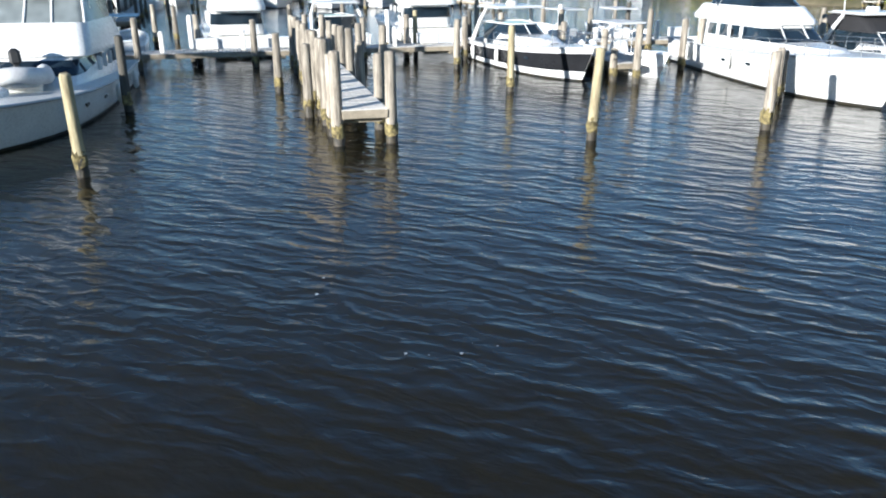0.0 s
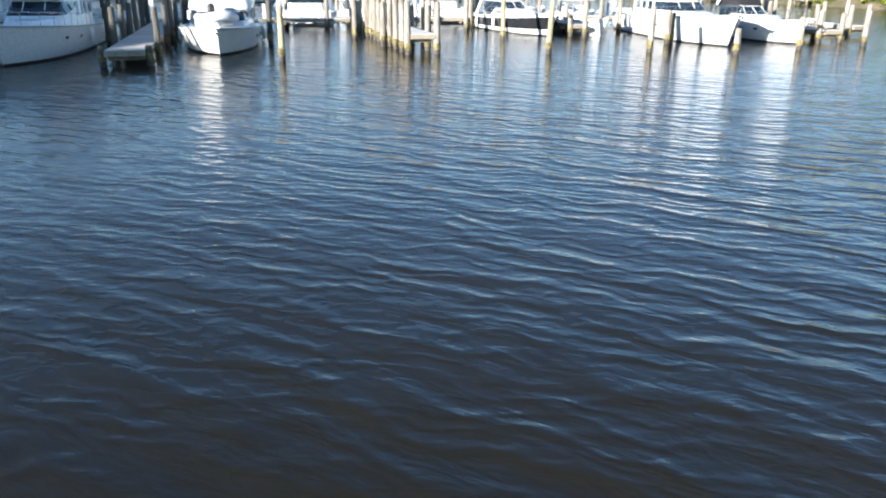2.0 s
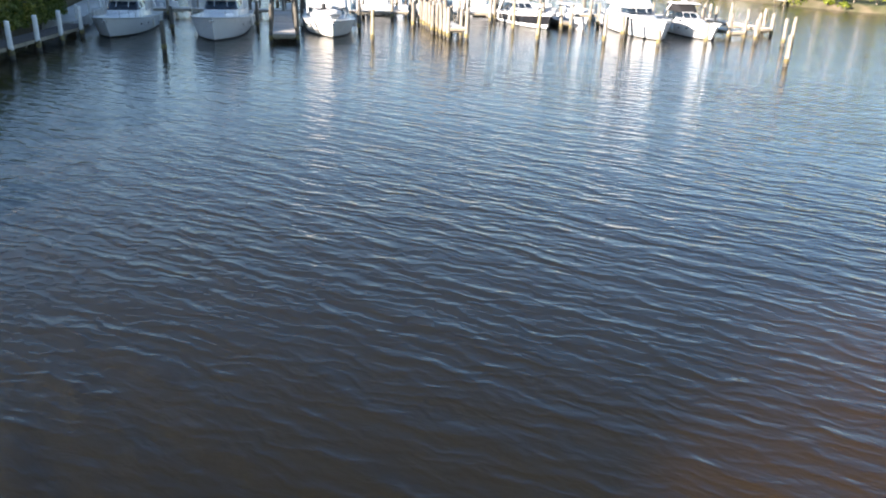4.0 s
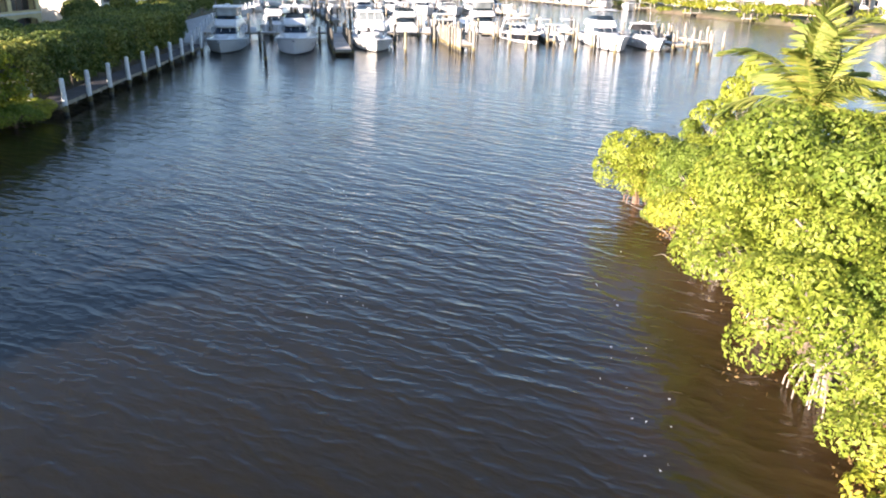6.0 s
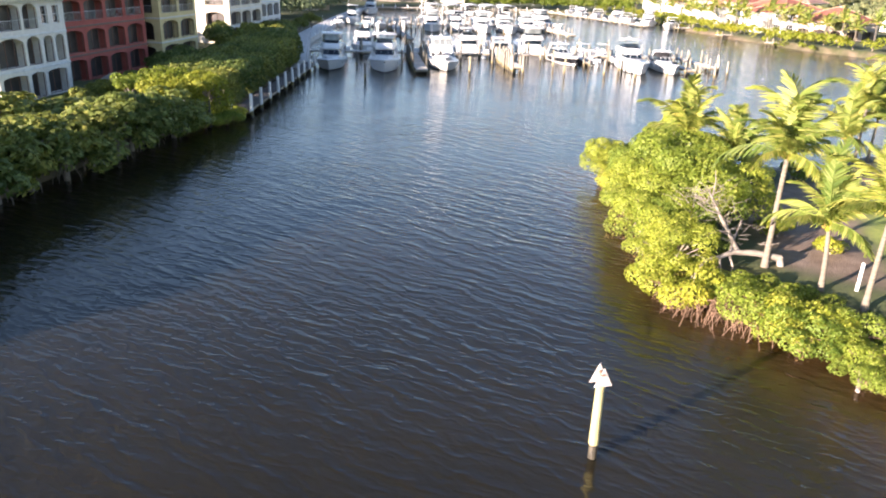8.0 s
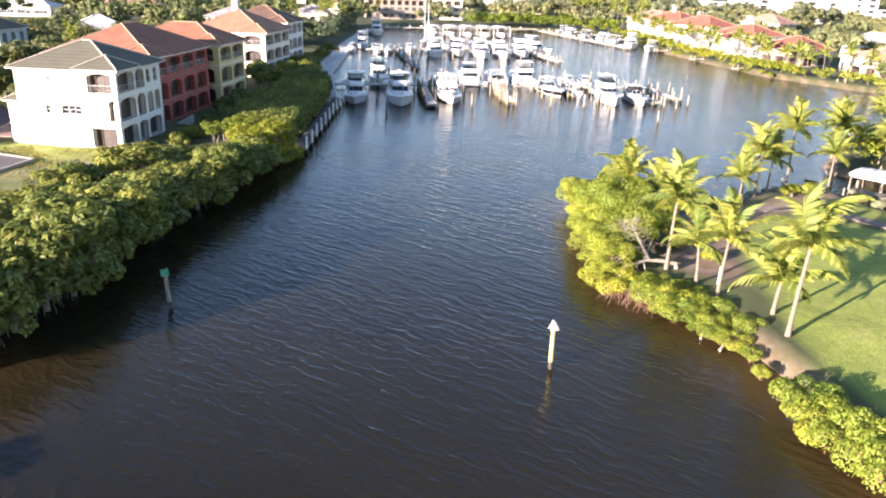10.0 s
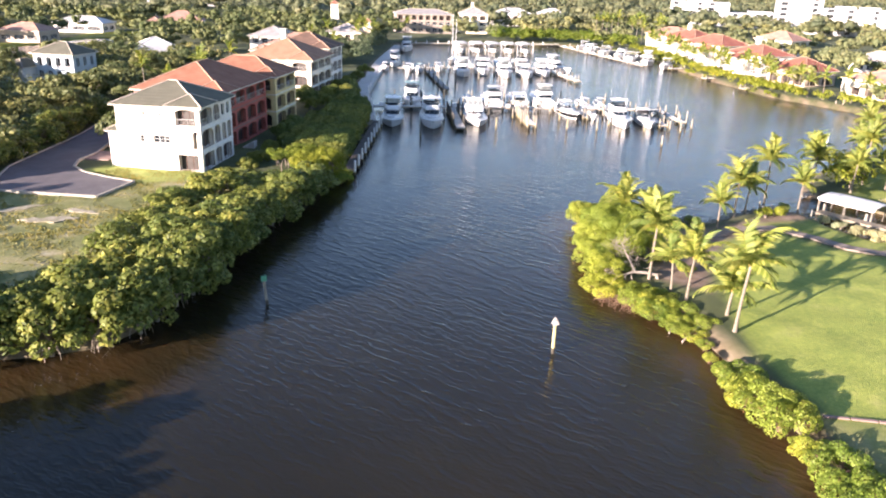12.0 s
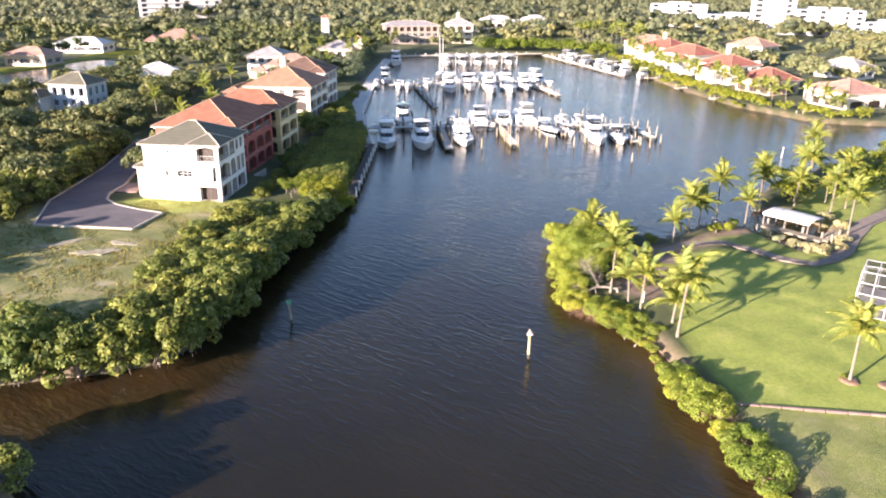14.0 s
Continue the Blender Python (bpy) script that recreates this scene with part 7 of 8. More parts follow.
def free(x, y, gap=4.0):
    ok = shore_distance(x, y, SHORE) > gap
    for cx, cy, r in CLEAR:
        ok &= np.hypot(x - cx, y - cy) > r
    ok &= shore_distance(x, y, LOT) > 2
    ok &= shore_distance(x, y, ROADS) > 2.0
    ok &= shore_distance(x, y, FIELD) > 1.0
    ok &= shore_distance(x, y, POND) > 4.0
    ok &= shore_distance(x, y, POND_VIEW) > 0.0
    ok &= (x > -150 - 0.5 * (y - 150)) & (x < 150 + 0.92 * (y - 150))
    row = (x > -67) & (x < -18) & (y > 105) & (y < 245) & (x > -64 + (y - 109) * 0.185 - 3)
    ok &= ~row
    ok &= ~((x > 5) & (x < 100) & (y < 122))
    ok &= ~((x < -10) & (y < 62) & (x > -75))
    return ok


def dome_grid(n):
    """A unit dome as quads, open below: the top and sides of a cube blown up to a ball."""
    pts, quads_ = {}, []
    for ax in range(3):
        for sgn in (-1, 1):
            if ax == 2 and sgn < 0:
                continue
            for i in range(n):
                for j_ in range(n):
                    q = []
                    for a, b in ((0, 0), (1, 0), (1, 1), (0, 1)):
                        c = [0, 0, 0]
                        c[ax], c[(ax + 1) % 3], c[(ax + 2) % 3] = sgn * n, 2 * (i + a) - n, 2 * (j_ + b) - n
                        q.append(pts.setdefault(tuple(c), len(pts)))
                    quads_.append(q if sgn > 0 else q[::-1])
    p = np.array(list(pts), float)
    return p / np.linalg.norm(p, axis=1, keepdims=True), np.array(quads_)


DOME = dome_grid(2)


def wood(name, x, y, size, height, leaves, leaf, mat, label, ground_z=1.2, dome=0):
    """Many crowns as one mass of leaves, each crown a small heap of lumps on a thin stem."""
    vs, fs, ns, k0 = [], [], [], 0
    for i in range(len(x)):
        s = size * rng.uniform(0.7, 1.3)
        h = height * rng.uniform(0.7, 1.25)
        m_ = {0: 5, 2: 3, 3: 10}[dome]
        a = rng.uniform(0, 2 * math.pi, m_)
        q = rng.uniform(0.1, 0.75, m_) * s
        cs = np.stack([x[i] + q * np.cos(a), y[i] + q * np.sin(a), ground_z + h * rng.uniform(0.6, 0.95, m_)], 1)
        rs = s * (rng.uniform(0.2, 0.46, m_) if dome == 3 else rng.uniform(0.36, 0.6, m_))
        v, f, s_ = leaf_cloud(rng, cs, rs, leaves, leaf, 0.8, under=0.1)
        ns.append(s_)
        vs.append(v)
        fs.append(f + k0)
        k0 += len(v)
        if dome:
            dp, dq = DOME
            for c, r in zip(cs, rs):
                o = dp * (0.6 + 0.4 * (rng.random((len(dp), 1)) - 0.5)) * r * np.array([1, 1, 0.85]) + c
                s_ = dp + rng.normal(size=dp.shape) * 0.28
                vs.append(o)
                ns.append(s_ / np.linalg.norm(s_, axis=1, keepdims=True))
                fs.append(dq + k0)
                k0 += len(o)
    me = raw_mesh(name, np.concatenate(vs), np.concatenate(fs), M[mat], normals=np.concatenate(ns))
    return tagged(new(name, me), label, "woods", kind="stuff")


x, y = scatter(330, -135, -60, 70, 260, lambda x, y: free(x, y) & ((x < -74) | (y > 135)))
for i in range(len(x)):
    s = rng.uniform(0.75, 1.15)
    plant(BROAD[i % 4], x[i], y[i], 1.2, rng.uniform(0, 6), (s, s, s * rng.uniform(0.75, 1.1)), "broadleaf_tree", "dense green broadleaf tree in a wood", "tree", "wood by the villas")
x, y = scatter(620, -135, -58, 70, 262, lambda x, y: free(x, y, 3.0) & ((x < -76) | (y > 135)))
wood("wood_understorey", x, y, 3.4, 4.6, 110, 0.5, "leaf_forest", "dense green understorey filling the wood by the villas")
x, y = scatter(1150, -330, 0, 90, 480, lambda x, y: free(x, y) & ~((x > -135) & (x < -60) & (y < 260)) & ~((x > -76) & (y < 140)) & (np.hypot(x - 10, y - 250) > 45))
wood("near_woods", x, y, 4.8, 7.5, 140, 0.48, "leaf_forest", "dense green subtropical woods round the houses", 1.2, 3)
x, y = scatter(820, 0, 420, 130, 520, lambda x, y: free(x, y, 7.0))
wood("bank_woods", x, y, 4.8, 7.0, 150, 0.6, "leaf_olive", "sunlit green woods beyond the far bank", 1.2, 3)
# far crowns get their haze from the leaf colour alone
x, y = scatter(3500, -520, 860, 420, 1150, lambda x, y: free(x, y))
wood("far_woods", x, y, 7.6, 9.0, 46, 1.15, "leaf_far_hazed", "far green woods reaching to the horizon, haze put into their leaf colour", 1.2, 2)
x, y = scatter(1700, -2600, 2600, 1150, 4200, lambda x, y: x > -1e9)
wood("horizon_woods", x, y, 30.0, 10.0, 16, 8.0, "leaf_far_hazed", "woods on the horizon with haze put into their leaf colour")
x, y = scatter(640, 92, 122, 165, 345, lambda x, y: (shore_distance(x, y, SHORE) > 0.0) & (shore_distance(x, y, SHORE) < 6.5))
wood("bank_shrubs", x, y, 1.9, 2.3, 110, 0.33, "leaf_lime", "sunlit yellow-green shrubs along the far bank")
x, y = scatter(330, 88, 118, 196, 345, lambda x, y: (shore_distance(x, y, SHORE) > -0.7) & (shore_distance(x, y, SHORE) < 1.5))
wood("bank_hedge", x, y, 1.5, 1.3, 120, 0.28, "leaf_lime", "low green hedge along the far bank at the water", 0.1)
x, y = scatter(900, 0, 104, 330, 378, lambda x, y: (shore_distance(x, y, SHORE) > 4) & (shore_distance(x, y, SHORE) < 20) & (x > 43))
wood("head_trees", x, y, 2.6, 4.6, 130, 0.42, "leaf_lime", "dense sunlit green trees behind the basin's head")
x, y = scatter(160, 44, 110, 98, 142, lambda x, y: (shore_distance(x, y, SHORE) > 2.5) & (y > 98 + 0.2 * (x - 44)))
wood("point_gardens", x, y, 2.4, 2.6, 260, 0.32, "leaf_lime", "lush sunlit garden shrubs behind the boat lift")
x, y = scatter(190, -40, -6, 218, 345, lambda x, y: free(x, y, 3.5))
wood("promenade_trees", x, y, 3.2, 5.2, 260, 0.42, "leaf_olive", "green garden trees behind the promenade")
# rough grass of the empty lot
x, y = scatter(16000, -80, -42, 62, 112, lambda x, y: (shore_distance(x, y, LOT) < -0.5) & (noise_field(x, y) > -0.7))
tv, tf = [], []
h = rng.uniform(0.05, 0.2, len(x))
a = rng.uniform(0, math.pi, len(x))
w = rng.uniform(0.04, 0.12, len(x))
zb = np.full(len(x), 1.45)
for k_ in range(2):
    ca, sa = np.cos(a + k_ * 1.5) * w, np.sin(a + k_ * 1.5) * w
    lx, ly = rng.uniform(-0.15, 0.15, len(x)), rng.uniform(-0.15, 0.15, len(x))
    tv.append(np.stack([np.stack([x - ca, y - sa, zb], 1), np.stack([x + ca, y + sa, zb], 1), np.stack([x + ca * 1.2 + lx, y + sa * 1.2 + ly, zb + h], 1), np.stack([x - ca * 1.2 + lx, y - sa * 1.2 + ly, zb + h * 0.8], 1)], 1).reshape(-1, 3))
tv = np.concatenate(tv)
tagged(new("rough_grass", raw_mesh("rough_grass", tv, np.arange(len(tv)).reshape(-1, 4), M["leaf_scrub"])), "rough yellow-green grass tufts on an empty lot", "grass", kind="stuff")

# ---- channel markers ----
t_ = thing("channel_marker", "timber channel marker with white triangular day boards", "channel marker", pose(-7.0, 52.0, 0))
part("post", pile_mesh(0.15, 3.0, 0.55, 3).mesh("post", M["marker_pile"]), None, t_)
part("wet_foot", pile_mesh(0.155, 0.6, -2.5, 5).mesh("wet_foot", M["pile_wet"]), None, t_)
for a in (6, 186):
    mb = MB()
    mb.loft([[(-0.31, d, 2.82), (0.31, d, 2.82), (0.0, d, 3.46)] for d in (-0.19, -0.15)], False)
    o = part("day_board", mb, M["sign_white"], t_)
    o.rotation_euler = (0, 0, radians(a))
mb = MB()
mb.rbox((0.0, 0.0, 3.2), (0.1, 0.28, 0.12), 0.03)
mb.tube([(0.0, 0.0, 3.2), (0.0, 0.0, 2.95)], 0.05, 5)
mb.rbox((-0.03, -0.2, 3.24), (0.16, 0.03, 0.07), 0.012)
part("bracket", mb, M["rust"], t_)
t_ = thing("channel_marker", "timber channel marker with green square day board", "channel marker", pose(-32.7, 63.5, 0, 0, -4, 0))
part("post", pile_mesh(0.15, 2.7, 0.55, 4).mesh("post", M["pile_wood"]), None, t_)
part("wet_foot", pile_mesh(0.155, 0.6, -2.5, 6).mesh("wet_foot", M["pile_wet"]), None, t_)
for a in (15, 105):
    mb = MB()
    mb.rbox((0, -0.18, 2.85), (0.55, 0.04, 0.55), 0.01)
    o = part("day_board", mb, M["marker_green"], t_, "green square day board")
    o.rotation_euler = (0, 0, radians(a))

# ---- turning place in front of the white villa ----
DRIVE = [(-73.5, 99.2), (-58.0, 95.6), (-55.2, 103.2), (-59.5, 105.6), (-63.6, 108.6), (-66.2, 112.0), (-66.8, 116.0), (-65.6, 121), (-65.8, 134), (-66.5, 160), (-72.5, 160), (-72.8, 134), (-75.5, 112)]
ZD = 1.72
mb = MB().loft([[(px, py, z) for px, py in DRIVE] for z in (0.9, ZD)], False)
solo("road", mb, M["asphalt"], "dark asphalt turning place with pale kerbs", "road", kind="structure")
t_ = thing("kerb", "pale concrete kerb round an asphalt turning place", "kerb", kind="structure")
for (ax, ay), (bx, by) in zip(DRIVE, DRIVE[1:] + DRIVE[:1]):
    n = max(1, int(math.hypot(bx - ax, by - ay) / 2.0))
    for i in range(n):
        p, q = (ax + (bx - ax) * i / n, ay + (by - ay) * i / n), (ax + (bx - ax) * (i + 1) / n, ay + (by - ay) * (i + 1) / n)
        mb = MB()
        mb.rbox(((p[0] + q[0]) / 2, (p[1] + q[1]) / 2, ZD - 0.2), (math.hypot(q[0] - p[0], q[1] - p[1]) - 0.015, 0.34, 0.64), 0.02, rz=math.atan2(q[1] - p[1], q[0] - p[0]))
        part("kerb_stone", mb, M["kerb"], t_)
mb = MB().loft([[(px, py, z) for px, py in ((-66.2, 117.0), (-62.4, 116.2), (-61.2, 121.5), (-65.4, 122.4))] for z in (1.0, ZD + 0.02)], False)
solo("paver_apron", mb, M["paver"], "red-brown paved apron beside the white villa", "paving", kind="structure")
for i, (px, py, ra, rb, tilt) in enumerate([(-60.8, 86.2, 2.9, 1.0, 0.1), (-66.4, 90.6, 3.4, 0.7, 0.5), (-58.2, 89.6, 2.2, 0.55, -0.4)]):
    rings = []
    for z in (1.2, 1.62):
        ring = []
        for k_ in range(36):
            a = 2 * math.pi * k_ / 36
            u = ra * math.cos(a) * (1 + 0.2 * math.sin(3 * a + i) + 0.14 * math.sin(7 * a + 1 + i))
            v = rb * math.sin(a) * (1 + 0.25 * math.cos(5 * a + i) + 0.2 * math.sin(9 * a))
            ring.append((px + u * math.cos(tilt) - v * math.sin(tilt), py + u * math.sin(tilt) + v * math.cos(tilt), z))
        rings.append(ring)
    solo("sandy_patch", MB().loft(rings, False), M["sandy"], "worn sandy patch on rough grass", "bare ground", kind="structure")
t_ = thing("utility_box", "small pale green utility box on a verge", "utility box", pose(-77.0, 121, 1.5))
mb = MB()
mb.rbox((0, 0, 0.5), (1.2, 1.0, 1.1), 0.05)
part("cabinet", mb, M["gel_cream"], t_)
mb = MB()
mb.rbox((0, -0.53, 0.5), (0.9, 0.03, 0.8), 0.01)
part("door", mb, M["gel_cream"], t_)
# green and pond between the inland houses
mb = MB().loft([[(px, py, z) for px, py in FIELD] for z in (1.0, 1.5)], False)
solo("green", mb, None, "mown green between houses", "lawn", kind="structure").data.materials.append(bpy.data.materials["leaf_lime"])

# ---- lawn edge, path and garden on the point ----
PATHLINE = [(19.5, 79.0), (24.5, 81.6), (30.0, 82.0), (33.4, 78.0), (35.6, 74.2), (38.8, 72.0), (42.5, 73.2), (46.2, 76.2), (51, 81.5), (58, 88), (68, 94)]
mb = MB()
left, right = [], []
for i, (px, py) in enumerate(PATHLINE):
    d = Vector(PATHLINE[min(i + 1, len(PATHLINE) - 1)]) - Vector(PATHLINE[max(i - 1, 0)])
    d.normalize()
    w = 0.8 + (0.5 if i > 6 else 0)
    left.append((px - d.y * w, py + d.x * w))
    right.append((px + d.y * w, py - d.x * w))
for i in range(len(PATHLINE) - 1):
    q = [left[i], right[i], right[i + 1], left[i + 1]]
    mb.loft([[(a, b, z) for a, b in q] for z in (0.75, 1.19)], False)
solo("garden_path", mb, M["path_gravel"], "curving brown gravel path across a lawn", "path", kind="structure")
t_ = thing("lawn_kerb", "low brown stone edging across the lawn", "kerb", kind="structure")
for i in range(14):
    mb = MB()
    mb.rbox((11.0 + i * 1.9, 38.9 - i * 0.52, 0.98), (1.86, 0.3, 0.4), 0.03, rz=radians(-15.3))
    part("edging_stone", mb, M["paver"], t_)
t_ = thing("fallen_tree", "bleached dead mangrove trunk with bare limbs", "dead tree", pose(0, 0, 0))
mb = MB()
mb.tube([(7.9, 65.9, 1.45), (6.4, 66.0, 1.75), (5.1, 65.9, 1.85), (4.2, 65.5, 1.75), (3.2, 65.0, 1.8), (2.4, 64.3, 1.5), (1.9, 63.6, 0.9)], [0.18, 0.17, 0.14, 0.11, 0.085, 0.055, 0.03], 8)
mb.tube([(8.1, 65.9, -0.2), (8.0, 65.9, 0.9), (7.85, 65.9, 1.5)], [0.22, 0.19, 0.17], 8)
part("trunk", mb, M["bark_bleached"], t_)
for pts, radii in (([(5.5, 66.0, 1.75), (5.05, 66.4, 2.7), (4.5, 66.8, 3.7), (4.1, 67.0, 4.5), (3.8, 67.2, 5.1)], [0.14, 0.115, 0.085, 0.05, 0.02]),
                   ([(4.5, 66.8, 3.7), (3.7, 66.5, 4.0), (3.0, 66.4, 4.4)], [0.07, 0.045, 0.015]),
                   ([(5.05, 66.4, 2.7), (4.2, 66.1, 3.0), (3.5, 65.7, 2.9)], [0.06, 0.045, 0.02]),
                   ([(4.1, 67.0, 4.5), (4.5, 67.6, 5.2), (4.6, 68.0, 5.7)], [0.05, 0.03, 0.012]),
                   ([(5.0, 65.9, 1.85), (5.5, 66.6, 2.4), (6.1, 67.2, 3.2)], [0.09, 0.06, 0.02]),
                   ([(4.9, 65.9, 1.8), (4.9, 65.3, 1.3), (4.6, 65.0, 0.5)], [0.08, 0.06, 0.05]),
                   ([(4.2, 65.5, 1.75), (4.0, 64.8, 1.3), (3.9, 64.3, 0.5)], [0.07, 0.055, 0.04]),
                   ([(3.2, 65.0, 1.8), (2.7, 65.1, 2.1), (2.1, 64.9, 2.0)], [0.055, 0.04, 0.015]),
                   ([(2.4, 64.3, 1.5), (2.0, 64.2, 1.0), (1.6, 63.6, 0.3)], [0.045, 0.035, 0.02])):
    mb = MB()
    mb.tube(pts, radii, 6)
    part("limb", mb, M["bark_bleached"], t_)
t_ = thing("driftwood", "bleached driftwood log lying at the water's edge", "driftwood")
mb = MB()
mb.tube([(4.9, 55.0, 0.1), (6.0, 56.3, 0.5), (7.0, 57.0, 0.9)], [0.09, 0.13, 0.1], 6)
mb.tube([(5.4, 53.2, 0.1), (6.6, 54.2, 0.5), (7.6, 54.6, 0.9)], [0.1, 0.12, 0.08], 6)
part("log", mb, M["bark_pale"], t_)
mb = MB()
mb.cyl((9.9, 62.4, 0.6), (9.95, 62.4, 2.5), 0.09, 0.085, 8)
solo("garden_post", mb, M["pile_white"], "plain white post beside palms", "post")
# tangle of bare prop roots under the point's mangroves
mb = MB()
r_ = random.Random(8)
for i in range(150):
    k_ = r_.random() ** 1.25
    x0 = 1.3 + 2.6 * k_ + r_.gauss(0, 0.35)
    y0 = 63.6 - 2.9 * k_ + r_.gauss(0, 0.45)
    a = r_.uniform(2.2, 6.0)
    l_, z0 = r_.uniform(0.7, 2.0), r_.uniform(0.25, 1.15)
    pts, px, py = [], x0, y0
    for j_ in range(5):
        q = j_ / 4
        pts.append((px, py, z0 * (1 - q**2.4) + 0.3 * math.sin(3.0 * q) - 0.35 * q**3))
        a += r_.uniform(-1.0, 1.0)
        px, py = px + l_ / 4 * math.cos(a), py + l_ / 4 * math.sin(a)
    g_ = r_.uniform(0.012, 0.028)
    mb.tube(pts, [g_, g_ * 0.95, g_ * 0.85, g_ * 0.75, g_ * 0.6], 4)
solo("prop_roots", mb, M["root"], "tangle of bare red-brown mangrove prop roots", "roots", kind="stuff")
for i, (x, y, s, k_) in enumerate([(31.5, 86.6, 1.3, 0), (33.2, 87.2, 1.4, 1), (13.5, 82.5, 1.1, 0), (16.5, 84, 1.0, 1), (19.5, 83.5, 1.1, 0), (12.0, 67.5, 1.0, 1), (10.5, 70.5, 1.2, 0), (14.5, 88.5, 1.2, 1), (18, 88, 1.0, 0), (23.2, 42.6, 0.45, 0), (36.5, 90.5, 0.8, 0)]):
    plant(SHRUB[k_], x, y, 0.9, i * 1.1, (s, s, s), "shrub", "rounded green garden shrub beside the path", "shrub", "garden shrubs")
for i, (x, y, s) in enumerate([(39.6, 82.0, 0.9), (40.4, 79.5, 1.1), (41.6, 77.6, 1.2), (43.2, 76.6, 1.2), (44.8, 76.8, 1.0), (46.6, 77.8, 1.1), (39.2, 85.2, 0.8), (49.0, 80.6, 1.1), (52.6, 86.5, 1.2), (53.0, 91.0, 1.2)]):
    plant(GRASSY[i % 2], x, y, 0.8, i * 1.4, (s, s, s), "ornamental_grass", "pale tufted ornamental grass by the boat slip", "grass clump", "ornamental grasses")
# boulders along the slip and the point
rock_meshes = []
for k_ in range(4):
    r_ = random.Random(k_)
    rings = []
    for j, z in enumerate((-0.35, -0.1, 0.2, 0.34)):
        q = (0.34, 0.5, 0.42, 0.2)[j]
        rings.append([(q * (1 + r_.uniform(-0.25, 0.25)) * math.cos(a), q * (1 + r_.uniform(-0.25, 0.25)) * math.sin(a), z + r_.uniform(-0.04, 0.04)) for a in (2 * math.pi * i / 8 for i in range(8))])
    rock_meshes.append(MB().loft(rings, False).mesh("boulder", M["rock"]))
t_ = thing("boulder_edge", "line of pale boulders edging the shore", "boulders")
for i, (x, y) in enumerate(along([(14.2, 92.2), (23, 85.8), (29.8, 90), (36.2, 92.8), (39.0, 88)], 1.0) + along([(44.8, 99.3), (49, 101.5), (56, 106)], 1.0)):
    o = part("boulder", rock_meshes[i % 4], None, t_)
    s = rng.uniform(0.6, 1.2)
    o.matrix_basis = Matrix.LocRotScale((x + rng.uniform(-0.3, 0.3), y + rng.uniform(-0.3, 0.3), 0.45 + rng.uniform(-0.15, 0.2)), Euler((rng.uniform(-0.3, 0.3), rng.uniform(-0.3, 0.3), rng.uniform(0, 6))), (s * 1.2, s, s))
for x, y, h in ((27.2, 89.6, 1.9), (33.4, 91.6, 2.3), (39.6, 88.6, 1.7)):
    mb = MB()
    mb.cyl((x, y, -1.5), (x, y, h * 0.8), 0.11, 0.1, 8)
    solo("dock_post", mb, M["pile_wood"], "weathered timber post at the water's edge", "post", group="posts at the point")
mb = MB()
mb.tube([(72.2, 136.5, -2), (72.5, 136.5, 2.5)], [0.1, 0.09], 8)
solo("channel_pole", mb, M["pile_white"], "leaning white pole standing in open water", "pole")
# boat lift with white cover and the deck round it
RL = 33
lift_canopy(45.9, 89.2, RL, 4.6, 7.2, 2.5, "canvas_white", "white canvas boat-lift canopy over a small slip", True)
dock("boat_slip_deck", (41.2, 89.6), (46.4, 81.6), 1.7, 0.95, "brown timber deck beside a covered boat slip", "timber", False, [(0.3, 1, 1.9), (3, 1, 1.9), (6, 1, 1.9), (9, 1, 1.9)], "pile_wood")
dock("boat_slip_walk", (46.4, 81.6), (51.0, 85.2), 1.7, 0.95, "brown timber walk at the head of a boat slip", "timber", False, [(1, -1, 1.8), (4.5, -1, 1.8)], "pile_wood")

# ---- screened pool cage at the lawn's edge ----
t_ = thing("pool_cage", "screened pool enclosure with pale aluminium frame", "pool enclosure", pose(33.9, 56.6, 1.0, 0, 0, -42))
CW, CD, CH, CR = 13.0, 10.0, 2.7, 4.6


def cage_z(v):
    return CH + (CR - CH) * min(1.0, min(v, CD - v) / 2.6) if 0 < v < CD else CH


for i in range(9):
    u = CW * i / 8
    mb = MB()
    pts = [(u, 0, 0)] + [(u, v, cage_z(v)) for v in (0, 2.6, CD - 2.6, CD)] + [(u, CD, 0)]
    for p, q in zip(pts, pts[1:]):
        mb.tube([p, q], 0.055, 4)
    part("frame_rib", mb, M["cage_frame"], t_)
for v, z in ((0, 0.05), (0, 1.3), (0, CH), (1.3, cage_z(1.3)), (2.6, CR), (5, CR), (CD - 2.6, CR), (CD, CH), (CD, 0.05)):
    mb = MB()
    mb.tube([(0, v, z), (CW, v, z)], 0.05, 4)
    part("purlin", mb, M["cage_frame"], t_)
mb = MB()
for u in (0, CW):
    mb.tube([(u, 0, 1.3), (u, CD, 1.3)], 0.05, 4)
    for v in (2.6, 5, CD - 2.6):
        mb.tube([(u, v, 0), (u, v, CR)], 0.05, 4)
part("end_frame", mb, M["cage_frame"], t_)
mscr, nts, shs, outs = nodes_of("cage_screen")
trs = nts.nodes.new("ShaderNodeBsdfTransparent")
mxs = nts.nodes.new("ShaderNodeMixShader")
mxs.inputs[0].default_value = 0.5
shs.inputs["Base Color"].default_value = (0.03, 0.03, 0.032, 1)
shs.inputs["Roughness"].default_value = 0.8
nts.links.new(trs.outputs[0], mxs.inputs[1])
nts.links.new(shs.outputs[0], mxs.inputs[2])
nts.links.new(mxs.outputs[0], outs.inputs[0])
mb = MB()
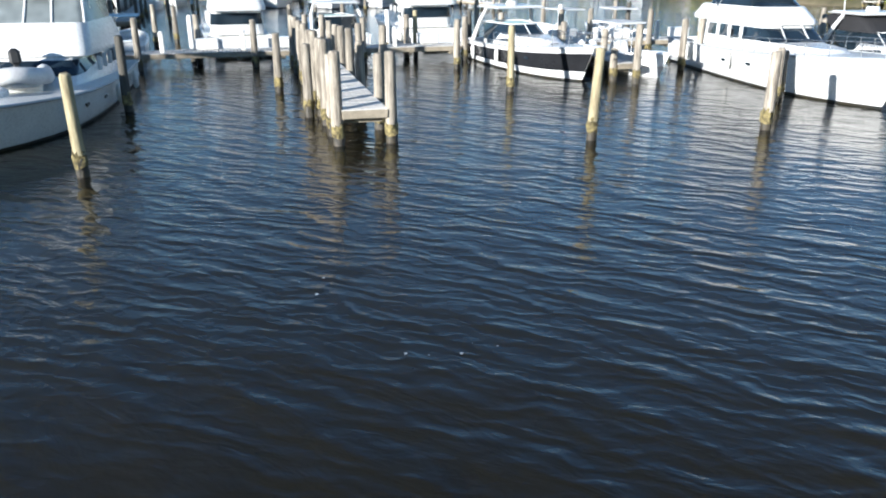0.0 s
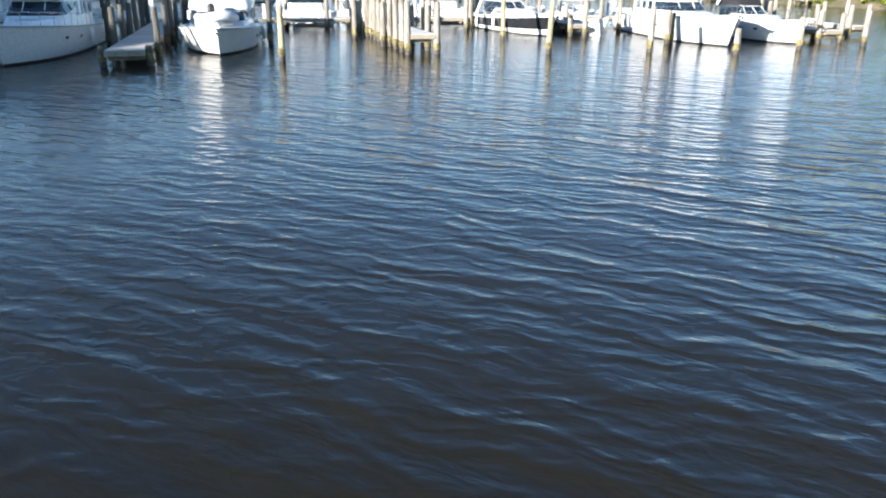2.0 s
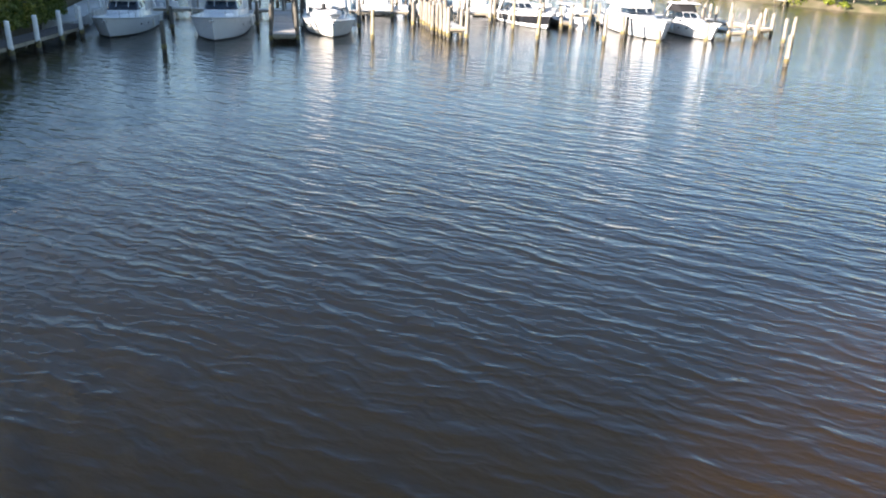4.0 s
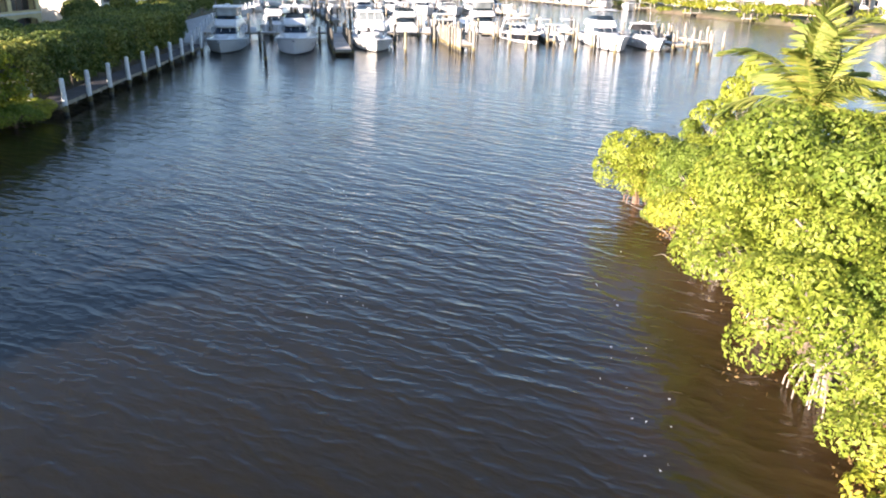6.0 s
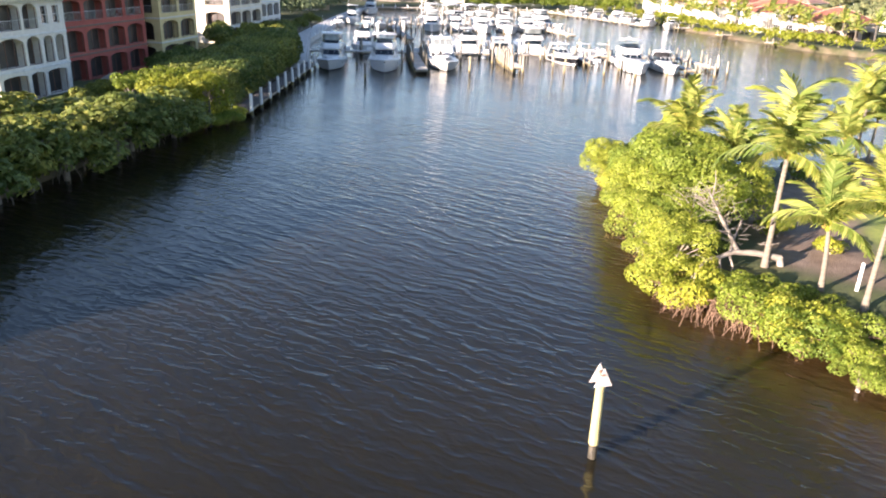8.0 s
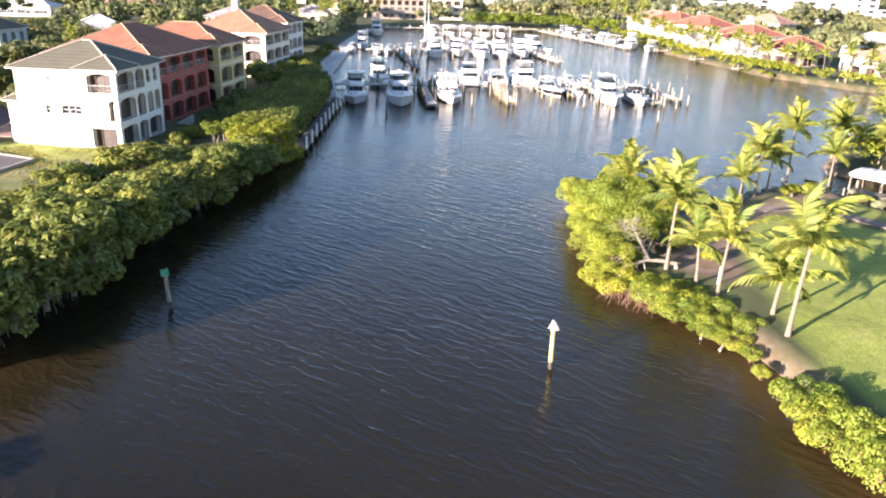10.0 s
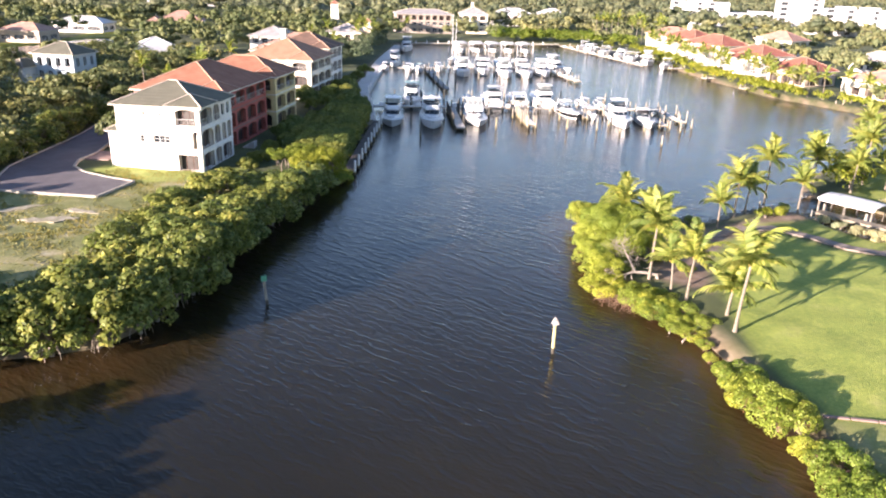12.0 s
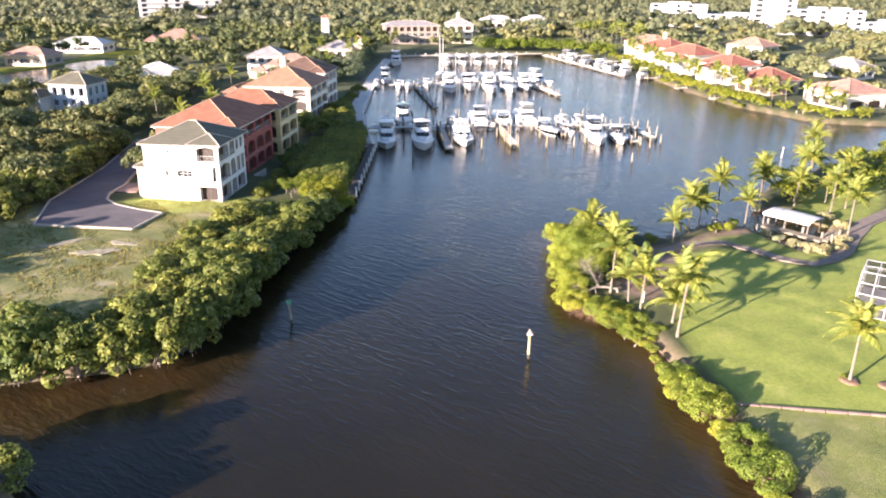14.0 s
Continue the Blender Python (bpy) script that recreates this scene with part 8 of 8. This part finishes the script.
prof = [(0, 0.0), (0, CH), (2.6, CR), (CD - 2.6, CR), (CD, CH), (CD, 0)]
mb.loft([[(u, v, z) for v, z in prof] for u in (0, CW)], False, closed=False)
for u in (0, CW):
    mb.add([(u, v, z) for v, z in prof], [tuple(range(6))])
part("screen", mb, mscr, t_, "fine dark insect screen")
mb = MB()
mb.rbox((CW / 2, CD / 2, 0.06), (CW - 0.2, CD - 0.2, 0.12), 0.02)
part("pool_deck", mb, M["concrete"], t_)

# ---- beacon tower and far blocks ----
t_ = thing("beacon_tower", "white square tower with a tiled cap by the promenade", "tower", pose(-17.5, 306, 1.2))
mb = MB()
mb.rbox((0, 0, 4.0), (3.6, 3.6, 8.0), 0.1, (0.75, 0.75))
part("shaft", mb, M["stucco_tan"], t_)
mb = MB()
mb.rbox((0, 0, 8.2), (3.8, 3.8, 0.5), 0.08)
mb.rbox((0, 0, 9.4), (2.2, 2.2, 2.2), 0.06)
part("lantern_room", mb, M["stucco_white"], t_)
hip_roof(t_, -1.1, 1.1, -1.1, 1.1, 10.55, 0.8, "roof_terra", 0.35)
t_ = thing("beacon_tower", "white tower with a red tiled cap among trees", "tower", pose(-32, 400, 1.2))
mb = MB()
mb.rbox((0, 0, 6.5), (4.5, 4.5, 13.0), 0.1, (0.8, 0.8))
part("shaft", mb, M["stucco_white"], t_)
hip_roof(t_, -1.9, 1.9, -1.9, 1.9, 13.1, 0.7, "roof_red", 0.35)
slab_block(-151, 572, 14, 30, 16, 8, "far white apartment block above the woods")
slab_block(-130, 620, 10, 30, 16, 8, "far white apartment block above the woods")
slab_block(240, 520, -24, 80, 18, 5, "long far white apartment block above the woods", 2)
slab_block(272, 462, -26, 54, 20, 7, "tall far white apartment block with dark window bays", 2)
slab_block(318, 432, -30, 84, 18, 5, "long far white apartment block in haze", 3)

# ---- dock furniture ----
def dock_box(x, y, z, rz):
    t_ = thing("dock_box", "white fibreglass dock box on a timber dock", "dock box", pose(x, y, z, 0, 0, rz), "dock boxes")
    mb = MB()
    mb.rbox((0, 0, 0.27), (1.3, 0.62, 0.5), 0.05)
    b_ = part("body", mb, M["gel_white"], t_)
    mb = MB()
    mb.rbox((0, 0, 0.57), (1.38, 0.7, 0.12), 0.04, (0.92, 0.85))
    part("lid", mb, M["gel_white"], t_)
    return t_


def power_pedestal(x, y, z, rz):
    t_ = thing("power_pedestal", "slim pale shore-power pedestal on a dock", "power pedestal", pose(x, y, z, 0, 0, rz), "power pedestals")
    mb = MB()
    mb.rbox((0, 0, 0.5), (0.26, 0.22, 1.0), 0.03)
    part("post", mb, M["gel_cream"], t_)
    mb = MB()
    mb.rbox((0, 0, 1.08), (0.3, 0.26, 0.16), 0.05, (0.7, 0.7))
    part("lamp_cap", mb, M["gel_white"], t_)
    return t_


for i in range(14):
    k_ = i / 13
    dock_box(-17 + 57 * k_, 175.3 - 0.9 * k_ + 0.0, 0.875, -1.1)
    power_pedestal(-15 + 57 * k_, 174.0 - 0.9 * k_, 0.875, 0)
for i in range(8):
    dock_box(-6 + 4.2 * i, 250.5 + 0.68 * i, 0.875, 9)
    power_pedestal(-4 + 4.2 * i, 250.1 + 0.68 * i, 0.875, 9)
for i in range(5):
    dock_box(44.6 - 0.5 * i, 229 + 5 * i, 0.875, 96)
for i in range(10):
    dock_box(83 - 1.2 * i, 274 + 7 * i, 0.875, 99)
# more mooring piles between the slips
r_ = random.Random(21)
for i in range(20):
    x_ = -13 + i * 3.05
    lone_pile(x_ + r_.uniform(-0.4, 0.4), (178.0 if i % 2 else 187.0) + r_.uniform(-1.0, 1.0), 2.5 + 0.5 * r_.random(), ("pile_wood", "pile_dark", "pile_wood", "pile_white")[i % 4] if x_ > 2 else "pile_dark", i)
for i in range(12):
    lone_pile(-4 + i * 3.7, (240 if i % 2 else 247) + r_.uniform(-1, 1), 2.6 + 0.4 * r_.random(), "pile_wood" if i % 3 else "pile_white", i)
for i in range(10):
    lone_pile(15 + i * 3.8, 304.5 + r_.uniform(-1, 1), 2.8, "pile_wood", i)
for i, (x_, y_) in enumerate([(13.0, 157.0), (12.4, 163.5), (16.8, 161.2), (17.0, 168.4), (-3.6, 161.5), (1.0, 166.0), (-4.2, 168.8), (0.8, 171.2), (37.4, 168.0), (45.0, 163.5), (48.6, 166.5), (53.0, 161.0), (53.6, 168.5)]):
    lone_pile(x_, y_, 2.5 + 0.6 * r_.random(), "pile_wood" if x_ > 5 else "pile_dark", i)
# docks along the sunny bank
for i, (x_, y_, a_) in enumerate([(98.6, 214, 200), (97.0, 236, 195), (96.6, 262, 190), (110.0, 186, 215)]):
    ca, sa = math.cos(radians(a_)), math.sin(radians(a_))
    dock("garden_dock", (x_, y_), (x_ + 7 * ca, y_ + 7 * sa), 1.6, 0.9, "small timber garden dock on the sunny bank", "deck_pale", False, [(1, 1, 2.0), (1, -1, 2.0), (6, 1, 2.0), (6, -1, 2.0)])

# ---- bleached dead branches among the point's mangroves ----
mb = MB()
r_ = random.Random(5)
for i in range(300):
    cx, cy, cz, sp = ((4.0, 67.1, 4.2, 0.55), (5.2, 66.4, 2.6, 0.6), (4.6, 77.6, 0.9, 0.7), (5.2, 81.2, 1.0, 0.7))[(0, 0, 1, 2, 2, 3, 3)[i % 7]]
    x0, y0, z0 = cx + r_.gauss(0, sp), cy + r_.gauss(0, sp), max(0.15, cz + r_.gauss(0, sp * 0.7))
    a, l_ = r_.uniform(0, 6.28), r_.uniform(0.5, 1.3)
    b_ = a + r_.uniform(-0.7, 0.7)
    p1 = (x0 + 0.5 * l_ * math.cos(a), y0 + 0.5 * l_ * math.sin(a), z0 + r_.uniform(0, 0.4) * l_)
    p2 = (p1[0] + 0.5 * l_ * math.cos(b_), p1[1] + 0.5 * l_ * math.sin(b_), p1[2] + r_.uniform(-0.1, 0.5) * l_)
    mb.tube([(x0, y0, z0), p1, p2], [0.017, 0.012, 0.005], 3)
solo("dead_branches", mb, M["bark_bleached"], "thicket of bleached bare branches among mangroves", "branches", kind="stuff")

# ---- garden steps and wall beside the red villa ----
t_ = thing("garden_steps", "pale concrete garden steps beside a red villa", "steps", pose(-41.0, 126.6, 1.2, 0, 0, -100))
for i in range(8):
    mb = MB()
    mb.rbox((0, -0.3 * i, 0.7 - 0.17 * i / 2), (1.6, 0.32, 1.4 - 0.17 * i), 0.02)
    part("step", mb, M["concrete"], t_)
# dark shrubs between the villas and the clipped trees
for i, (x, y) in enumerate([(-40.6, 112.5), (-39.2, 116), (-38.6, 120), (-38.2, 124.5), (-35.6, 128), (-36.4, 134), (-35.4, 140), (-32.6, 163), (-33.5, 167), (-35, 172), (-30.2, 166), (-29.6, 172), (-29.0, 182), (-27.5, 190), (-25.2, 200), (-24, 207), (-22.5, 214), (-20, 224)]):
    s = rng.uniform(0.75, 1.0)
    if y < 126:
        plant(HEDGE[i % 3], x, y, 0.2, i * 1.9, (s * 0.55, s * 0.6, s * 0.6), "garden_tree", "dark green shrubby tree beside a villa", "tree", "trees beside the villas")
    else:
        plant(HEDGE[i % 3], x, y, 0.6, i * 1.9, (s * 0.75, s * 0.75, s * (1.0 if 160 < y < 180 else 0.8)), "garden_tree", "dark green shrubby tree beside a villa", "tree", "trees beside the villas")

# ---- flecks of foam drifting on the water ----
mb = MB()
r_ = random.Random(31)
for (ax, ay), (bx, by), n_, wide in (((2.5, 84.0), (-3.5, 66.0), 24, 0.4), ((-8.0, 78.0), (-7.0, 92.0), 30, 0.6), ((-44.5, 55.0), (-48.5, 43.0), 70, 0.5), ((-47.0, 54.0), (-50.5, 43.5), 50, 0.4), ((12.5, 137), (11.0, 142.0), 8, 0.6)):
    for i in range(n_):
        k_ = r_.random()
        cx, cy = ax + (bx - ax) * k_ + r_.gauss(0, wide), ay + (by - ay) * k_ + r_.gauss(0, wide)
        q = r_.uniform(0.01, 0.032)
        mb.add([(cx + q * math.cos(a) * r_.uniform(0.6, 1.3), cy + q * math.sin(a) * r_.uniform(0.6, 1.3), 0.02) for a in (2 * math.pi * j_ / 6 for j_ in range(6))], [tuple(range(6))])
solo("foam_flecks", mb, M["gel_white"], "small white flecks of foam drifting on the water", "foam", kind="stuff")

# tall broadleaf trees on the inland side of the villas
for i, (x, y) in enumerate([(-63.5, 127), (-61.5, 133.5), (-62.5, 140), (-60.5, 147), (-61, 154), (-59, 160), (-56, 165), (-50, 166), (-45, 169), (-42, 164), (-57, 172), (-56, 180), (-58, 188), (-55, 196), (-53, 205), (-51, 213)]):
    s = rng.uniform(0.85, 1.1)
    plant(BROAD[i % 4], x, y, 1.2, i * 2.2, (s * 0.85, s * 0.85, s * (1.2 if i in (7, 8, 9) else 1.0)), "broadleaf_tree", "dense green broadleaf tree beside the villas", "tree", "trees beside the villas")

lone_pile(36.3, 134.6, 2.4, "pile_wood", 3)

# mulch rings round the lawn palms
for x_, y_ in ((23.4, 41.9), (26.6, 40.4)):
    mb = MB()
    mb.loft([[(x_ + r0 * math.cos(a) * (1 + 0.08 * math.sin(3 * a)), y_ + r0 * math.sin(a), z) for a in (2 * math.pi * i / 18 for i in range(18))] for r0, z in ((0.95, 0.8), (0.95, 1.14), (0.6, 1.22))], True)
    solo("mulch_ring", mb, M["root"], "low ring of brown mulch on a lawn", "mulch", group="mulch rings")
